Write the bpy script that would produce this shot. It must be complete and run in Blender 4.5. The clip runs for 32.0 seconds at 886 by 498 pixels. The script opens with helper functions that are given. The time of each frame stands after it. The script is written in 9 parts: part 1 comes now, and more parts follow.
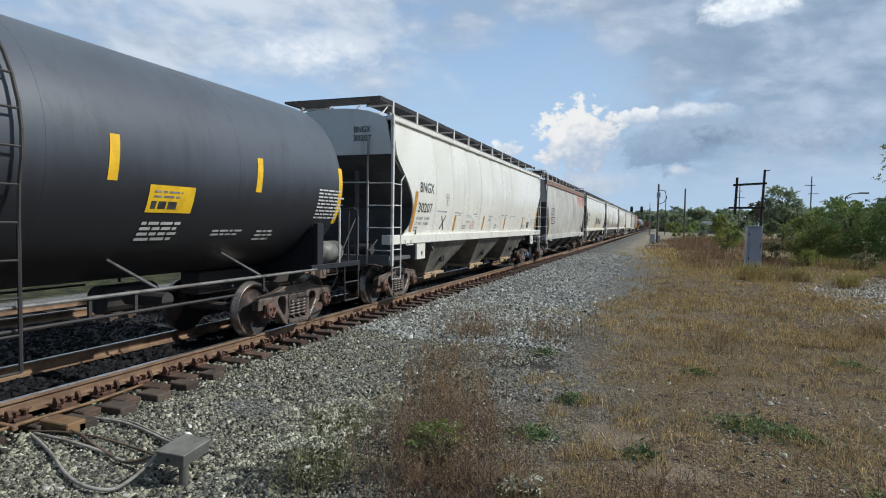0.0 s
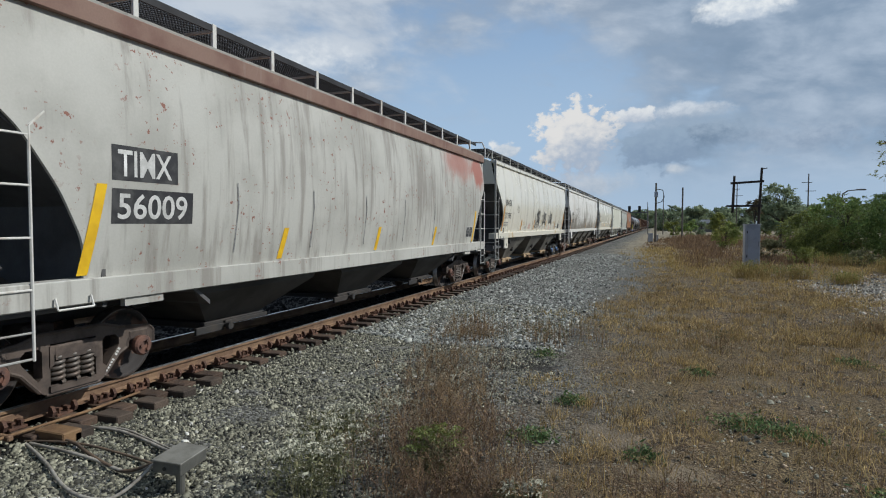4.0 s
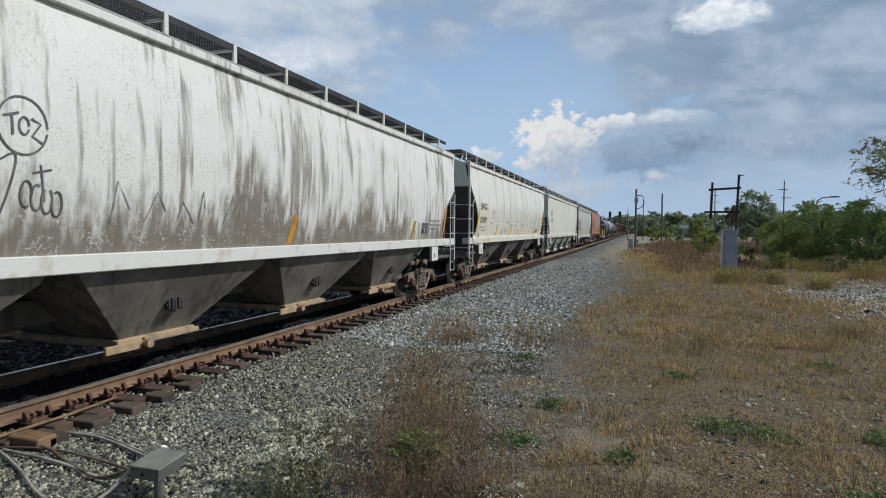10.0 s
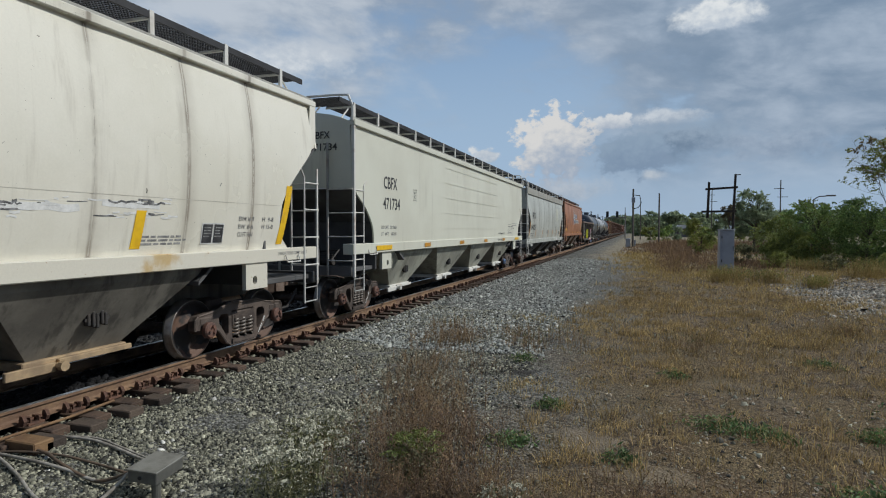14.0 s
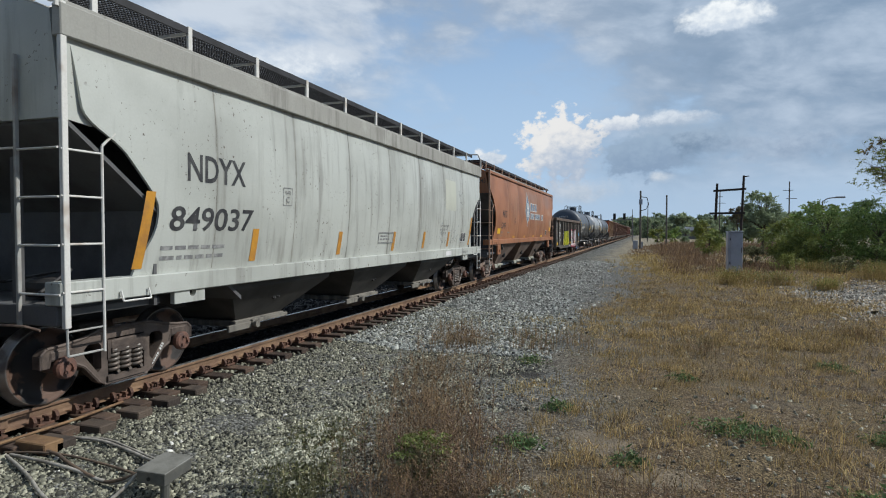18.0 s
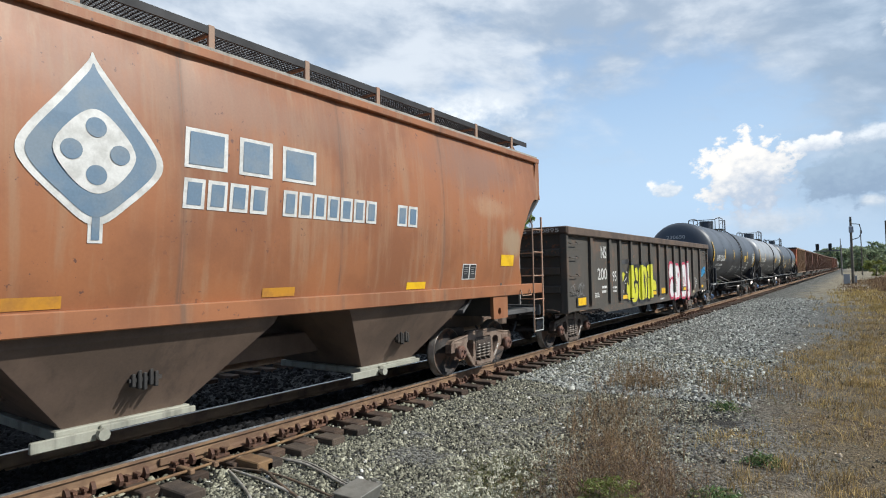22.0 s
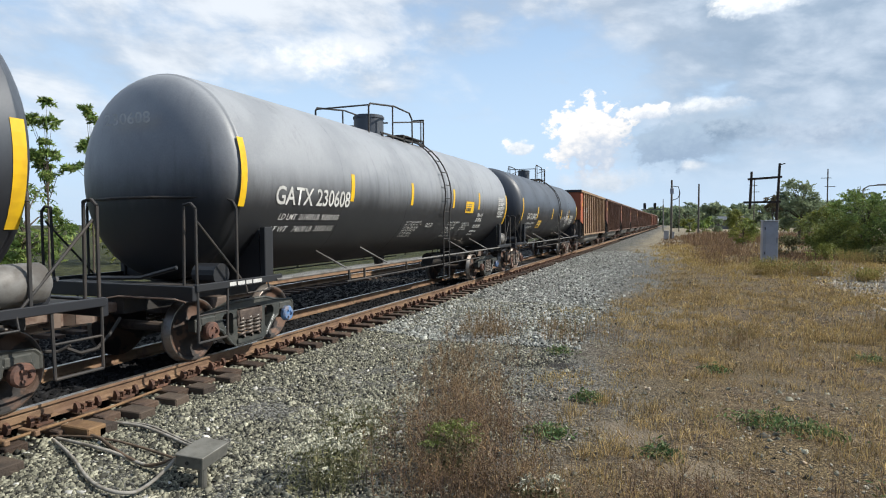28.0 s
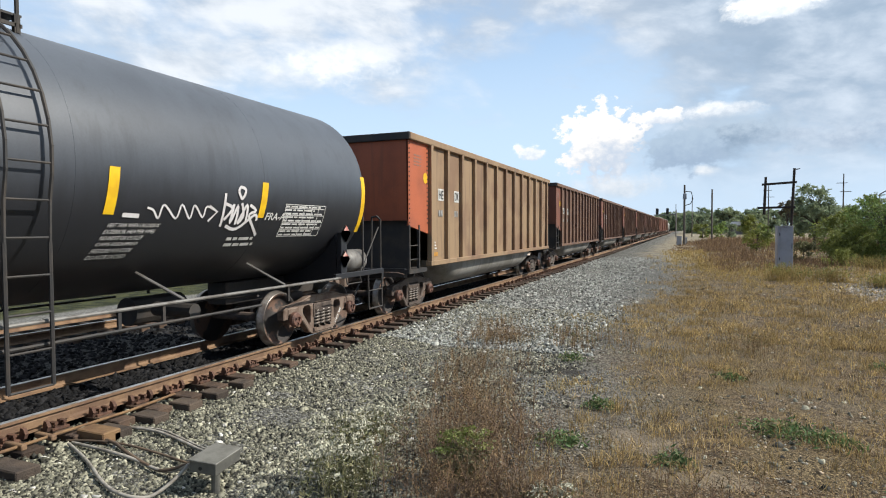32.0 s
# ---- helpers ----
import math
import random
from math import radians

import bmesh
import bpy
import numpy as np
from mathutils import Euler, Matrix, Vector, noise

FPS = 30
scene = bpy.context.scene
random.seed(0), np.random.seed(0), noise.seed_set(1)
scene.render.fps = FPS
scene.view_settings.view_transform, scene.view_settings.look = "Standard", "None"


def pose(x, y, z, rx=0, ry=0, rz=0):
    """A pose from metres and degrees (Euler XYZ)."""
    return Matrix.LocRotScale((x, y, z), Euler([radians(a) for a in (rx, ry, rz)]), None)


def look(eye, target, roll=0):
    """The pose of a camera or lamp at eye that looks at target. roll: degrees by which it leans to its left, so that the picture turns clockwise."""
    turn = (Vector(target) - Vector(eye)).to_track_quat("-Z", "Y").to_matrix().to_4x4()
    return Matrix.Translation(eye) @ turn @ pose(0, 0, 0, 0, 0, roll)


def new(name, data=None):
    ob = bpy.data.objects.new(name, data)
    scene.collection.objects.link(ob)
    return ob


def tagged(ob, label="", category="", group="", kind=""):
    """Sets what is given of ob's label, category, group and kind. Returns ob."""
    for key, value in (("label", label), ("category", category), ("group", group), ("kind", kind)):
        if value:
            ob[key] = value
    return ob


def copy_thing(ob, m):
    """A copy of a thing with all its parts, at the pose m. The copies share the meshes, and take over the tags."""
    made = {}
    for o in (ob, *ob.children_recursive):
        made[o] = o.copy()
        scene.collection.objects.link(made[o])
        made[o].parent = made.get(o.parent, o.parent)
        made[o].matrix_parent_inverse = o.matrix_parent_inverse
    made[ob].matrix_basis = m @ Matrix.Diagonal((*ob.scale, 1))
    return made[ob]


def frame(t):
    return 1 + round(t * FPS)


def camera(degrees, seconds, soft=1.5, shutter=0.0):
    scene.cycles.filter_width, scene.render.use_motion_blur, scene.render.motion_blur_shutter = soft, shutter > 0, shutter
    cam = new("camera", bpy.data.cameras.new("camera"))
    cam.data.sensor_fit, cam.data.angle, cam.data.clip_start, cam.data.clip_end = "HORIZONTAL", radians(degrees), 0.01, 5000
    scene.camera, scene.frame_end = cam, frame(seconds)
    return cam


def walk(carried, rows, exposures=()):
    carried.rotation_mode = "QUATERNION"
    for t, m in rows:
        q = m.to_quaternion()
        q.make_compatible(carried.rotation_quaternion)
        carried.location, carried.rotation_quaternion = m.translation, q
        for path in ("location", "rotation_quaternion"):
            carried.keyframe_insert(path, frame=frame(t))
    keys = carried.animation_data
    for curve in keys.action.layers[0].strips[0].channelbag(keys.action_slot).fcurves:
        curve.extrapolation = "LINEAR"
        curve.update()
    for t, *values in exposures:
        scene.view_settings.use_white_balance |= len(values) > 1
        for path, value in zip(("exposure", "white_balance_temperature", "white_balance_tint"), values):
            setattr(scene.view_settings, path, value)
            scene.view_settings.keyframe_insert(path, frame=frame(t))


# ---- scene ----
# ---- camera: held by hand beside the line, about two metres over the rail heads ----
cam = camera(74.0, 32.0, soft=1.05)
PATH = [
    (0, 0.001, -0.007, 2.002, 87.42, -0.88, 20.26),
    (0.5, -0.002, 0.005, 1.994, 87.69, -0.77, 19.60),
    (1, -0.005, -0.025, 2.002, 87.84, -0.58, 18.95),
    (1.5, -0.004, -0.026, 2.000, 87.70, -0.51, 19.48),
    (2, 0.004, 0.019, 1.999, 87.61, -0.81, 20.16),
    (2.5, -0.002, 0.023, 2.004, 87.53, -0.65, 20.23),
    (3, 0.001, 0.020, 1.999, 87.56, -0.43, 20.54),
    (3.5, 0.007, 0.038, 2.010, 87.59, -0.20, 20.37),
    (5.5, 0.005, 0.022, 1.994, 87.81, -0.50, 19.45),
    (6, 0.005, 0.021, 1.998, 88.19, -0.29, 19.60),
    (6.5, 0.013, 0.021, 2.001, 88.52, -0.10, 19.58),
    (7, 0.015, 0.009, 1.999, 88.64, -0.05, 19.59),
    (7.5, 0.015, 0.017, 1.996, 88.53, -0.12, 19.57),
    (8, 0.012, 0.020, 1.997, 88.42, -0.26, 19.19),
    (8.5, 0.009, 0.018, 1.999, 88.13, -0.40, 18.89),
    (9, 0.009, 0.018, 1.999, 87.92, -0.62, 18.23),
    (9.5, 0.013, 0.015, 2.000, 88.12, -0.82, 18.24),
    (10, 0.007, 0.017, 2.000, 88.07, -0.39, 18.36),
    (10.5, 0.006, 0.015, 2.001, 88.03, -0.50, 18.39),
    (11, 0.003, 0.020, 2.005, 87.81, -0.41, 18.54),
    (11.5, 0.006, 0.019, 2.003, 87.95, -0.48, 18.23),
    (12, 0.013, 0.017, 2.002, 87.97, -0.42, 18.43),
    (12.5, 0.010, 0.017, 1.999, 87.95, -0.14, 18.39),
    (13, 0.000, -0.000, 2.000, 88.10, -0.20, 18.45),
    (13.5, 0.014, 0.018, 2.015, 87.96, -0.11, 18.26),
    (14, 0.017, 0.015, 2.008, 88.14, -0.09, 18.13),
    (14.5, 0.017, 0.010, 2.007, 88.11, -0.28, 18.03),
    (16.5, 0.000, 0.021, 2.003, 87.61, -0.48, 17.88),
    (17, 0.007, 0.023, 2.005, 87.73, -0.46, 17.91),
    (17.5, 0.006, 0.019, 2.007, 88.12, -0.33, 18.23),
    (18, 0.007, 0.015, 2.003, 88.35, -0.05, 18.77),
    (18.5, 0.003, 0.017, 2.018, 88.13, -0.23, 20.09),
    (19, -0.015, -0.013, 2.004, 89.46, -0.13, 23.72),
    (19.5, -0.022, -0.016, 1.997, 90.08, 0.19, 25.73),
    (20, -0.024, -0.008, 1.981, 90.94, 1.35, 30.23),
    (20.5, -0.023, -0.017, 1.990, 91.37, 1.16, 33.27),
    (21, -0.054, -0.023, 1.978, 91.69, 1.12, 34.50),
    (21.5, -0.064, -0.026, 1.973, 92.02, 1.11, 35.03),
    (22, -0.059, -0.023, 1.971, 92.31, 1.12, 35.04),
    (22.5, -0.059, -0.018, 1.968, 91.94, 1.46, 34.16),
    (23, -0.051, -0.026, 1.958, 90.73, 0.95, 33.17),
    (23.5, -0.047, 0.005, 1.979, 89.74, 1.46, 32.58),
    (24, -0.048, -0.004, 1.976, 89.94, 0.85, 30.07),
    (24.5, -0.041, 0.010, 1.984, 88.53, 0.50, 27.90),
    (25, -0.027, 0.014, 1.978, 88.15, 1.13, 27.88),
    (25.5, -0.020, 0.026, 1.976, 88.04, 1.22, 26.48),
    (26, -0.012, 0.030, 1.986, 87.35, 0.52, 24.01),
    (26.5, -0.012, 0.014, 1.991, 87.64, 0.07, 22.76),
    (28.5, 0.002, -0.009, 2.000, 87.42, 0.17, 21.22),
    (29, -0.001, -0.008, 2.007, 87.41, 0.00, 21.06),
    (29.5, -0.005, -0.012, 2.004, 87.70, 0.08, 21.03),
    (30, 0.004, -0.009, 2.014, 87.78, 0.08, 21.07),
    (30.5, 0.001, -0.005, 2.012, 87.45, 0.14, 21.11),
    (31, -0.002, -0.013, 2.011, 87.58, 0.06, 21.50),
    (31.5, -0.008, -0.018, 2.007, 87.66, 0.35, 22.09),
    (32, -0.003, -0.020, 2.010, 88.01, 0.25, 22.52),
]
# the clip's own exposure: cooler and darker while cloud drifts over, brighter and warmer towards the end
walk(cam, [(t, pose(*row)) for t, *row in PATH],
     [(0, 0.0, 6100, 8), (1.5, -0.26, 6050, 8), (3, -0.3, 6100, 8), (6, -0.08, 6250, 8), (7, -0.1, 6230, 8), (8, -0.28, 6200, 8), (9, -0.25, 6100, 8), (11, -0.14, 6100, 8), (12, -0.16, 6100, 8), (13, -0.42, 6150, 8), (17, -0.17, 6200, 8), (18, -0.08, 6150, 8), (20, 0.10, 6250, 8), (21, 0.34, 6300, 8), (22, 0.24, 6300, 8), (23, 0.12, 6300, 8), (24, 0.03, 6300, 8), (25, 0.0, 6350, 9), (26, 0.46, 6500, 9), (29, 0.36, 6550, 9), (31, 0.45, 6650, 9), (32, 0.46, 6650, 9)])

# ---- light: a hazy sun from beyond the field, broken cloud ----
SUN_AZ, SUN_EL = 72.0, 41.0          # degrees from the line's heading towards the field, and up
sun_dir = Vector((math.sin(radians(SUN_AZ)) * math.cos(radians(SUN_EL)), math.cos(radians(SUN_AZ)) * math.cos(radians(SUN_EL)), math.sin(radians(SUN_EL))))
sun = new("sun", bpy.data.lights.new("sun", "SUN"))
sun.data.energy, sun.data.angle, sun.data.color = 4.1, radians(0.6), (1.0, 0.95, 0.87)
sun.matrix_world = look(sun_dir * 300, (0, 0, 0))


class Nodes:
    """Short hand for node trees."""

    def __init__(self, tree):
        self.t = tree
        self.t.nodes.clear()

    def add(self, kind, ins=()):
        n = self.t.nodes.new(kind)
        return self.feed(n, ins)

    def feed(self, n, ins):
        for k, v in (ins.items() if isinstance(ins, dict) else enumerate(ins)):
            if v is None:
                continue
            if isinstance(v, bpy.types.NodeSocket):
                self.t.links.new(v, n.inputs[k])
            else:
                n.inputs[k].default_value = v
        return n

    def math(self, op, a, b=None, clamp=False):
        n = self.add("ShaderNodeMath", (a, b))
        n.operation, n.use_clamp = op, clamp
        return n.outputs[0]

    def mix(self, f, a, b, how="MIX"):
        n = self.add("ShaderNodeMix")
        n.data_type, n.blend_type = "RGBA", how
        for i, v in ((0, f), (6, a), (7, b)):
            if isinstance(v, bpy.types.NodeSocket):
                self.t.links.new(v, n.inputs[i])
            elif i == 0:
                n.inputs[i].default_value = v
            else:
                n.inputs[i].default_value = (*v[:3], 1)
        return n.outputs[2]

    def ramp(self, f, lo, hi):
        n = self.add("ShaderNodeMapRange")
        n.interpolation_type = "SMOOTHSTEP"
        return self.feed(n, (f, lo, hi, 0.0, 1.0)).outputs[0]

    def noise(self, vec, scale, detail=4.0, rough=0.55, dist=0.0):
        return self.add("ShaderNodeTexNoise", {"Vector": vec, "Scale": scale, "Detail": detail, "Roughness": rough, "Distortion": dist}).outputs[0]

    def scaled(self, vec, s, loc=(0, 0, 0)):
        return self.add("ShaderNodeMapping", {"Vector": vec, "Scale": s, "Location": loc}).outputs[0]


def make_world():
    world = bpy.data.worlds.new("sky")
    scene.world = world
    world.use_nodes = True
    n = Nodes(world.node_tree)
    d = n.add("ShaderNodeTexCoord").outputs["Generated"]
    air = n.add("ShaderNodeTexSky")
    air.sky_type, air.sun_disc, air.sun_elevation, air.sun_rotation = "NISHITA", False, radians(SUN_EL), radians(SUN_AZ)
    air.air_density, air.dust_density, air.ozone_density = 1.0, 1.6, 1.2
    sky = air.outputs[0]
    blue = n.mix(0.7, n.mix(1.0, sky, (SKYK, SKYK, SKYK), "MULTIPLY"), (0.30, 0.47, 0.73))
    sep = n.add("ShaderNodeSeparateXYZ", (d,))
    x, y, z = sep.outputs
    az = n.math("MULTIPLY", n.math("ARCTAN2", x, y), 57.2958)
    el = n.math("MULTIPLY", n.math("ARCSINE", z), 57.2958)
    blue = n.mix(n.ramp(el, 26.0, 4.0), blue, (0.47, 0.62, 0.80))
    # broken layer, drawn out level
    flat = n.add("ShaderNodeCombineXYZ", (az, n.math("MULTIPLY", el, 1.25), 0.0)).outputs[0]
    wide = n.add("ShaderNodeCombineXYZ", (az, n.math("ADD", n.math("MULTIPLY", el, 2.1), n.math("MULTIPLY", az, 0.14)), 0.0)).outputs[0]
    a = n.noise(n.scaled(wide, (1, 1, 1), (31.0, 4.0, 0.0)), 0.045, 7.0, 0.52, 0.3)
    b = n.noise(n.scaled(wide, (1, 1, 1), (7.0, 22.0, 0.0)), 0.14, 7.0, 0.56, 0.25)
    c = n.noise(n.scaled(wide, (1, 1, 1), (71.0, 2.0, 0.0)), 0.33, 6.0, 0.6, 0.3)
    high = n.math("MULTIPLY", n.math("MINIMUM", n.math("SUBTRACT", el, 14.0), 11.0), 0.026)
    side = n.math("MULTIPLY", n.ramp(az, -16.0, 3.0), 0.17)
    west = n.math("MULTIPLY", n.ramp(az, -30.0, -42.0), 0.10)
    amount = n.math("ADD", n.math("ADD", a, n.math("MULTIPLY", n.math("SUBTRACT", b, 0.5), 0.45)), n.math("ADD", n.math("ADD", high, west), side))
    cover = n.ramp(n.math("ADD", amount, n.math("MULTIPLY", n.math("SUBTRACT", c, 0.5), 0.12)), 0.40, 0.70)
    tone = n.noise(n.scaled(wide, (1, 1, 1), (3.0, 51.0, 0.0)), 0.075, 7.0, 0.56, 0.3)
    tone = n.math("ADD", tone, n.math("ADD", n.math("MULTIPLY", n.math("SUBTRACT", b, 0.5), 0.55), n.math("MULTIPLY", n.math("SUBTRACT", c, 0.5), 0.22)))
    tone = n.math("SUBTRACT", tone, n.math("MULTIPLY", n.ramp(az, -34.0, -6.0), 0.17))
    layer = n.mix(n.ramp(tone, 0.28, 0.66), (0.36, 0.43, 0.53), (0.70, 0.735, 0.785))
    col = n.mix(n.math("MULTIPLY", cover, 0.9), blue, layer)
    deck = n.math("MULTIPLY", n.ramp(az, -9.0, 3.0), n.ramp(el, 1.0, 7.0))
    deck = n.math("MULTIPLY", deck, n.ramp(n.math("ADD", a, n.math("MULTIPLY", n.math("SUBTRACT", b, 0.5), 0.8)), 0.22, 0.5))
    shade = n.mix(n.ramp(n.math("ADD", n.math("MULTIPLY", b, 0.85), n.math("MULTIPLY", c, 0.15)), 0.34, 0.70), (0.25, 0.34, 0.46), (0.52, 0.60, 0.71))
    col = n.mix(n.math("MULTIPLY", deck, 0.95), col, shade)
    haze = n.ramp(el, 7.0, -0.5)
    col = n.mix(n.math("MULTIPLY", haze, 0.7), col, (0.46, 0.56, 0.68))
    # heaped clouds over the horizon: round knolls at two sizes
    rough = n.noise(flat, 0.42, 7.0, 0.62, 0.2)

    def knolls(scale):
        warp = n.add("ShaderNodeVectorMath", (flat, n.add("ShaderNodeTexNoise", {"Vector": flat, "Scale": scale * 1.5, "Detail": 3.0}).outputs["Color"]))
        warp.operation = "ADD"
        return n.math("SUBTRACT", 0.5, n.add("ShaderNodeTexVoronoi", {"Vector": warp.outputs[0], "Scale": scale}).outputs["Distance"])

    puff = n.math("ADD", n.math("MULTIPLY", knolls(0.42), 0.5), n.math("ADD", n.math("MULTIPLY", knolls(1.0), 0.32), n.math("MULTIPLY", n.math("SUBTRACT", n.noise(flat, 1.4, 6.0, 0.6), 0.5), 0.7)))

    def heap(col, a0, e0, w, h, lit, dark, soft=0.35, wob=1.1, tilt=0.35, form=None, top=0.55):
        u = n.math("DIVIDE", n.math("SUBTRACT", az, a0), w)
        v = n.math("DIVIDE", n.math("SUBTRACT", el, e0), h)
        r = n.math("SQRT", n.math("ADD", n.math("MULTIPLY", u, u), n.math("MULTIPLY", v, v)))
        f = n.math("SUBTRACT", rough, 0.5) if form is None else form
        body = n.math("SUBTRACT", n.math("ADD", 1.0, n.math("MULTIPLY", f, wob * 2)), r)
        m = n.ramp(body, 0.0, soft)
        f = n.math("MULTIPLY", n.math("SUBTRACT", n.noise(flat, 0.9, 6.0, 0.6), 0.5), 2.4) if form is None else n.math("MULTIPLY", form, 1.5)
        lift = n.math("ADD", n.math("SUBTRACT", n.math("MULTIPLY", v, top), n.math("MULTIPLY", u, tilt)), f)
        return n.mix(m, col, n.mix(n.ramp(lift, -0.7, 0.6), dark, lit))

    col = heap(col, 2.0, 10.1, 5.2, 0.9, (0.80, 0.83, 0.87), (0.46, 0.53, 0.63), 0.7, 0.9, 0.1)
    col = heap(col, 3.6, 8.2, 7.0, 2.7, (0.38, 0.47, 0.58), (0.22, 0.30, 0.41), 0.9, 0.5, 0.0, None, 1.4)
    col = heap(col, 12.5, 7.4, 6.0, 1.9, (0.46, 0.54, 0.65), (0.31, 0.39, 0.51), 0.9, 0.8, 0.1)
    col = heap(col, -2.4, 9.9, 2.6, 0.9, (0.88, 0.88, 0.88), (0.5, 0.56, 0.66), 0.4, 0.8, 0.2, puff)
    col = heap(col, -7.4, 7.8, 4.2, 3.9, (0.90, 0.86, 0.82), (0.46, 0.53, 0.64), 0.28, 0.7, 0.3, puff, 0.75)
    col = heap(col, -0.2, 7.2, 4.3, 2.5, (0.36, 0.46, 0.58), (0.28, 0.37, 0.50), 0.4, 0.55, 0.1, puff, 0.9)
    col = heap(col, -6.0, 3.8, 5.5, 1.5, (0.62, 0.66, 0.72), (0.46, 0.54, 0.64), 0.9, 0.8, 0.0)
    col = heap(col, 1.5, 5.0, 1.3, 0.7, (0.66, 0.70, 0.75), (0.46, 0.54, 0.64), 0.8, 0.8, 0.0)
    col = heap(col, -14.0, 7.2, 1.7, 1.0, (0.88, 0.88, 0.88), (0.5, 0.58, 0.68), 0.4, 0.7, 0.1, puff)
    col = heap(col, 6.4, 18.2, 4.4, 1.5, (1.0, 1.0, 0.98), (0.64, 0.70, 0.78), 0.45, 0.75, 0.0)
    col = heap(col, 23.0, 17.5, 4.5, 2.6, (0.95, 0.95, 0.95), (0.52, 0.58, 0.67), 0.6, 0.9, 0.3)
    col = heap(col, -33.0, 15.0, 7.0, 2.2, (0.88, 0.9, 0.92), (0.6, 0.66, 0.74), 1.0, 1.0, 0.0)
    # clear deep blue at the train's back, away from the sun
    away = n.math("MULTIPLY", n.ramp(n.math("ABSOLUTE", az), 88.0, 135.0), n.ramp(el, 80.0, 50.0))
    col = n.mix(n.math("MULTIPLY", away, 0.85), col, (0.115, 0.19, 0.33))
    ground = n.ramp(el, -0.6, -2.5)
    col = n.mix(ground, col, (0.10, 0.09, 0.07))
    n.add("ShaderNodeOutputWorld", (n.add("ShaderNodeBackground", (col, 1.0)).outputs[0],))


SKYK = 0.11
make_world()

# ---- materials ----


def rgb(c):
    return (c, c, c) if isinstance(c, (int, float)) else c


def mat(name, col, rough=0.6, metal=0.0, col2=None, scale=2.0, lo=0.4, hi=0.65, fine=0.18, fscale=40.0, bump=0.0, bscale=90.0, rand=0.0, streak=None, spots=None, coat=0.0, island=0.0, spec=0.5, rvar=0.12, tint=None, soot_shade=None, leaf=0.0, patches=(), welds=None):
    """A paint, metal, stone or plant surface: two tones in large clouds, fine grain, vertical streaks (colour, strength, lo, hi), chips (colour, scale, limit)."""
    m = bpy.data.materials.new(name)
    m.use_nodes = True
    n = Nodes(m.node_tree)
    v = n.add("ShaderNodeTexCoord").outputs["Object"]
    c = n.add("ShaderNodeRGB")
    c.outputs[0].default_value = (*rgb(col), 1)
    c = c.outputs[0]
    big = n.noise(v, scale, 5.0)
    if col2 is not None:
        c = n.mix(n.ramp(big, lo, hi), c, rgb(col2))
    if streak:
        sc, amount, slo, shi = streak
        s = n.noise(n.scaled(v, (2.2, 2.2, 0.16)), 2.6, 6.0, 0.62, 0.15)
        s2 = n.noise(n.scaled(v, (1.0, 1.0, 0.45)), 0.8, 3.0)
        f = n.ramp(n.math("ADD", s, n.math("MULTIPLY", n.math("SUBTRACT", s2, 0.5), 0.55)), slo, shi)
        c = n.mix(n.math("MULTIPLY", f, amount), c, rgb(sc))
    # darkens the colour downwards: soot on the hopper, painted shade on the tanks
    if soot_shade:
        sc, z0, z1, amount, wild = soot_shade
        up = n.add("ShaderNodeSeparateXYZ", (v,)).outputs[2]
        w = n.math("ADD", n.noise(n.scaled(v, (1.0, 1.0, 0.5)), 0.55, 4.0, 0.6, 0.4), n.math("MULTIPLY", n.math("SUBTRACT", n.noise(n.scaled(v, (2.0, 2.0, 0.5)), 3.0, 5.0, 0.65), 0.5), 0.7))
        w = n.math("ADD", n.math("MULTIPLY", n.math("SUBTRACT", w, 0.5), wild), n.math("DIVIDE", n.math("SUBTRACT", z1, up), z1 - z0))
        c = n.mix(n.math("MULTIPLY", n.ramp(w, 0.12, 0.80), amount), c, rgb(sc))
    if patches:
        at = n.add("ShaderNodeSeparateXYZ", (v,)).outputs
        torn = n.math("ADD", n.noise(n.scaled(v, (1.0, 1.0, 0.8)), 1.7, 5.0, 0.6, 0.3), n.math("MULTIPLY", n.math("SUBTRACT", n.noise(n.scaled(v, (1.0, 3.0, 0.5)), 7.0, 4.0, 0.65), 0.5), 0.4))
        torn = n.math("MULTIPLY", n.math("SUBTRACT", torn, 0.5), 1.5)
        for pc, y0, z0, w, h, amount, soft in patches:
            a = n.math("DIVIDE", n.math("SUBTRACT", at[1], y0), w)
            b = n.math("DIVIDE", n.math("SUBTRACT", at[2], z0), h)
            near = n.math("SQRT", n.math("ADD", n.math("MULTIPLY", a, a), n.math("MULTIPLY", b, b)))
            f = n.ramp(n.math("SUBTRACT", n.math("ADD", 1.0, torn), near), 0.0, soft)
            c = n.mix(n.math("MULTIPLY", f, amount), c, rgb(pc))
    if welds:
        # grime that has run along the weld lines: a thin dark thread in a wide faint band
        wc, ys, amount = welds
        along = n.add("ShaderNodeSeparateXYZ", (v,)).outputs[1]
        along = n.math("ADD", along, n.math("MULTIPLY", n.math("SUBTRACT", n.noise(n.scaled(v, (1.0, 0.2, 1.0)), 1.6, 3.0), 0.5), 0.05))
        near = 9.0
        for y0 in ys:
            near = n.math("MINIMUM", near, n.math("ABSOLUTE", n.math("SUBTRACT", along, y0)))
        worn = n.ramp(n.noise(n.scaled(v, (1.0, 0.5, 0.7)), 0.9, 5.0, 0.65), 0.28, 0.62)
        c = n.mix(n.math("MULTIPLY", n.math("MULTIPLY", n.ramp(near, 0.24, 0.0), worn), amount * 0.4), c, rgb(wc))
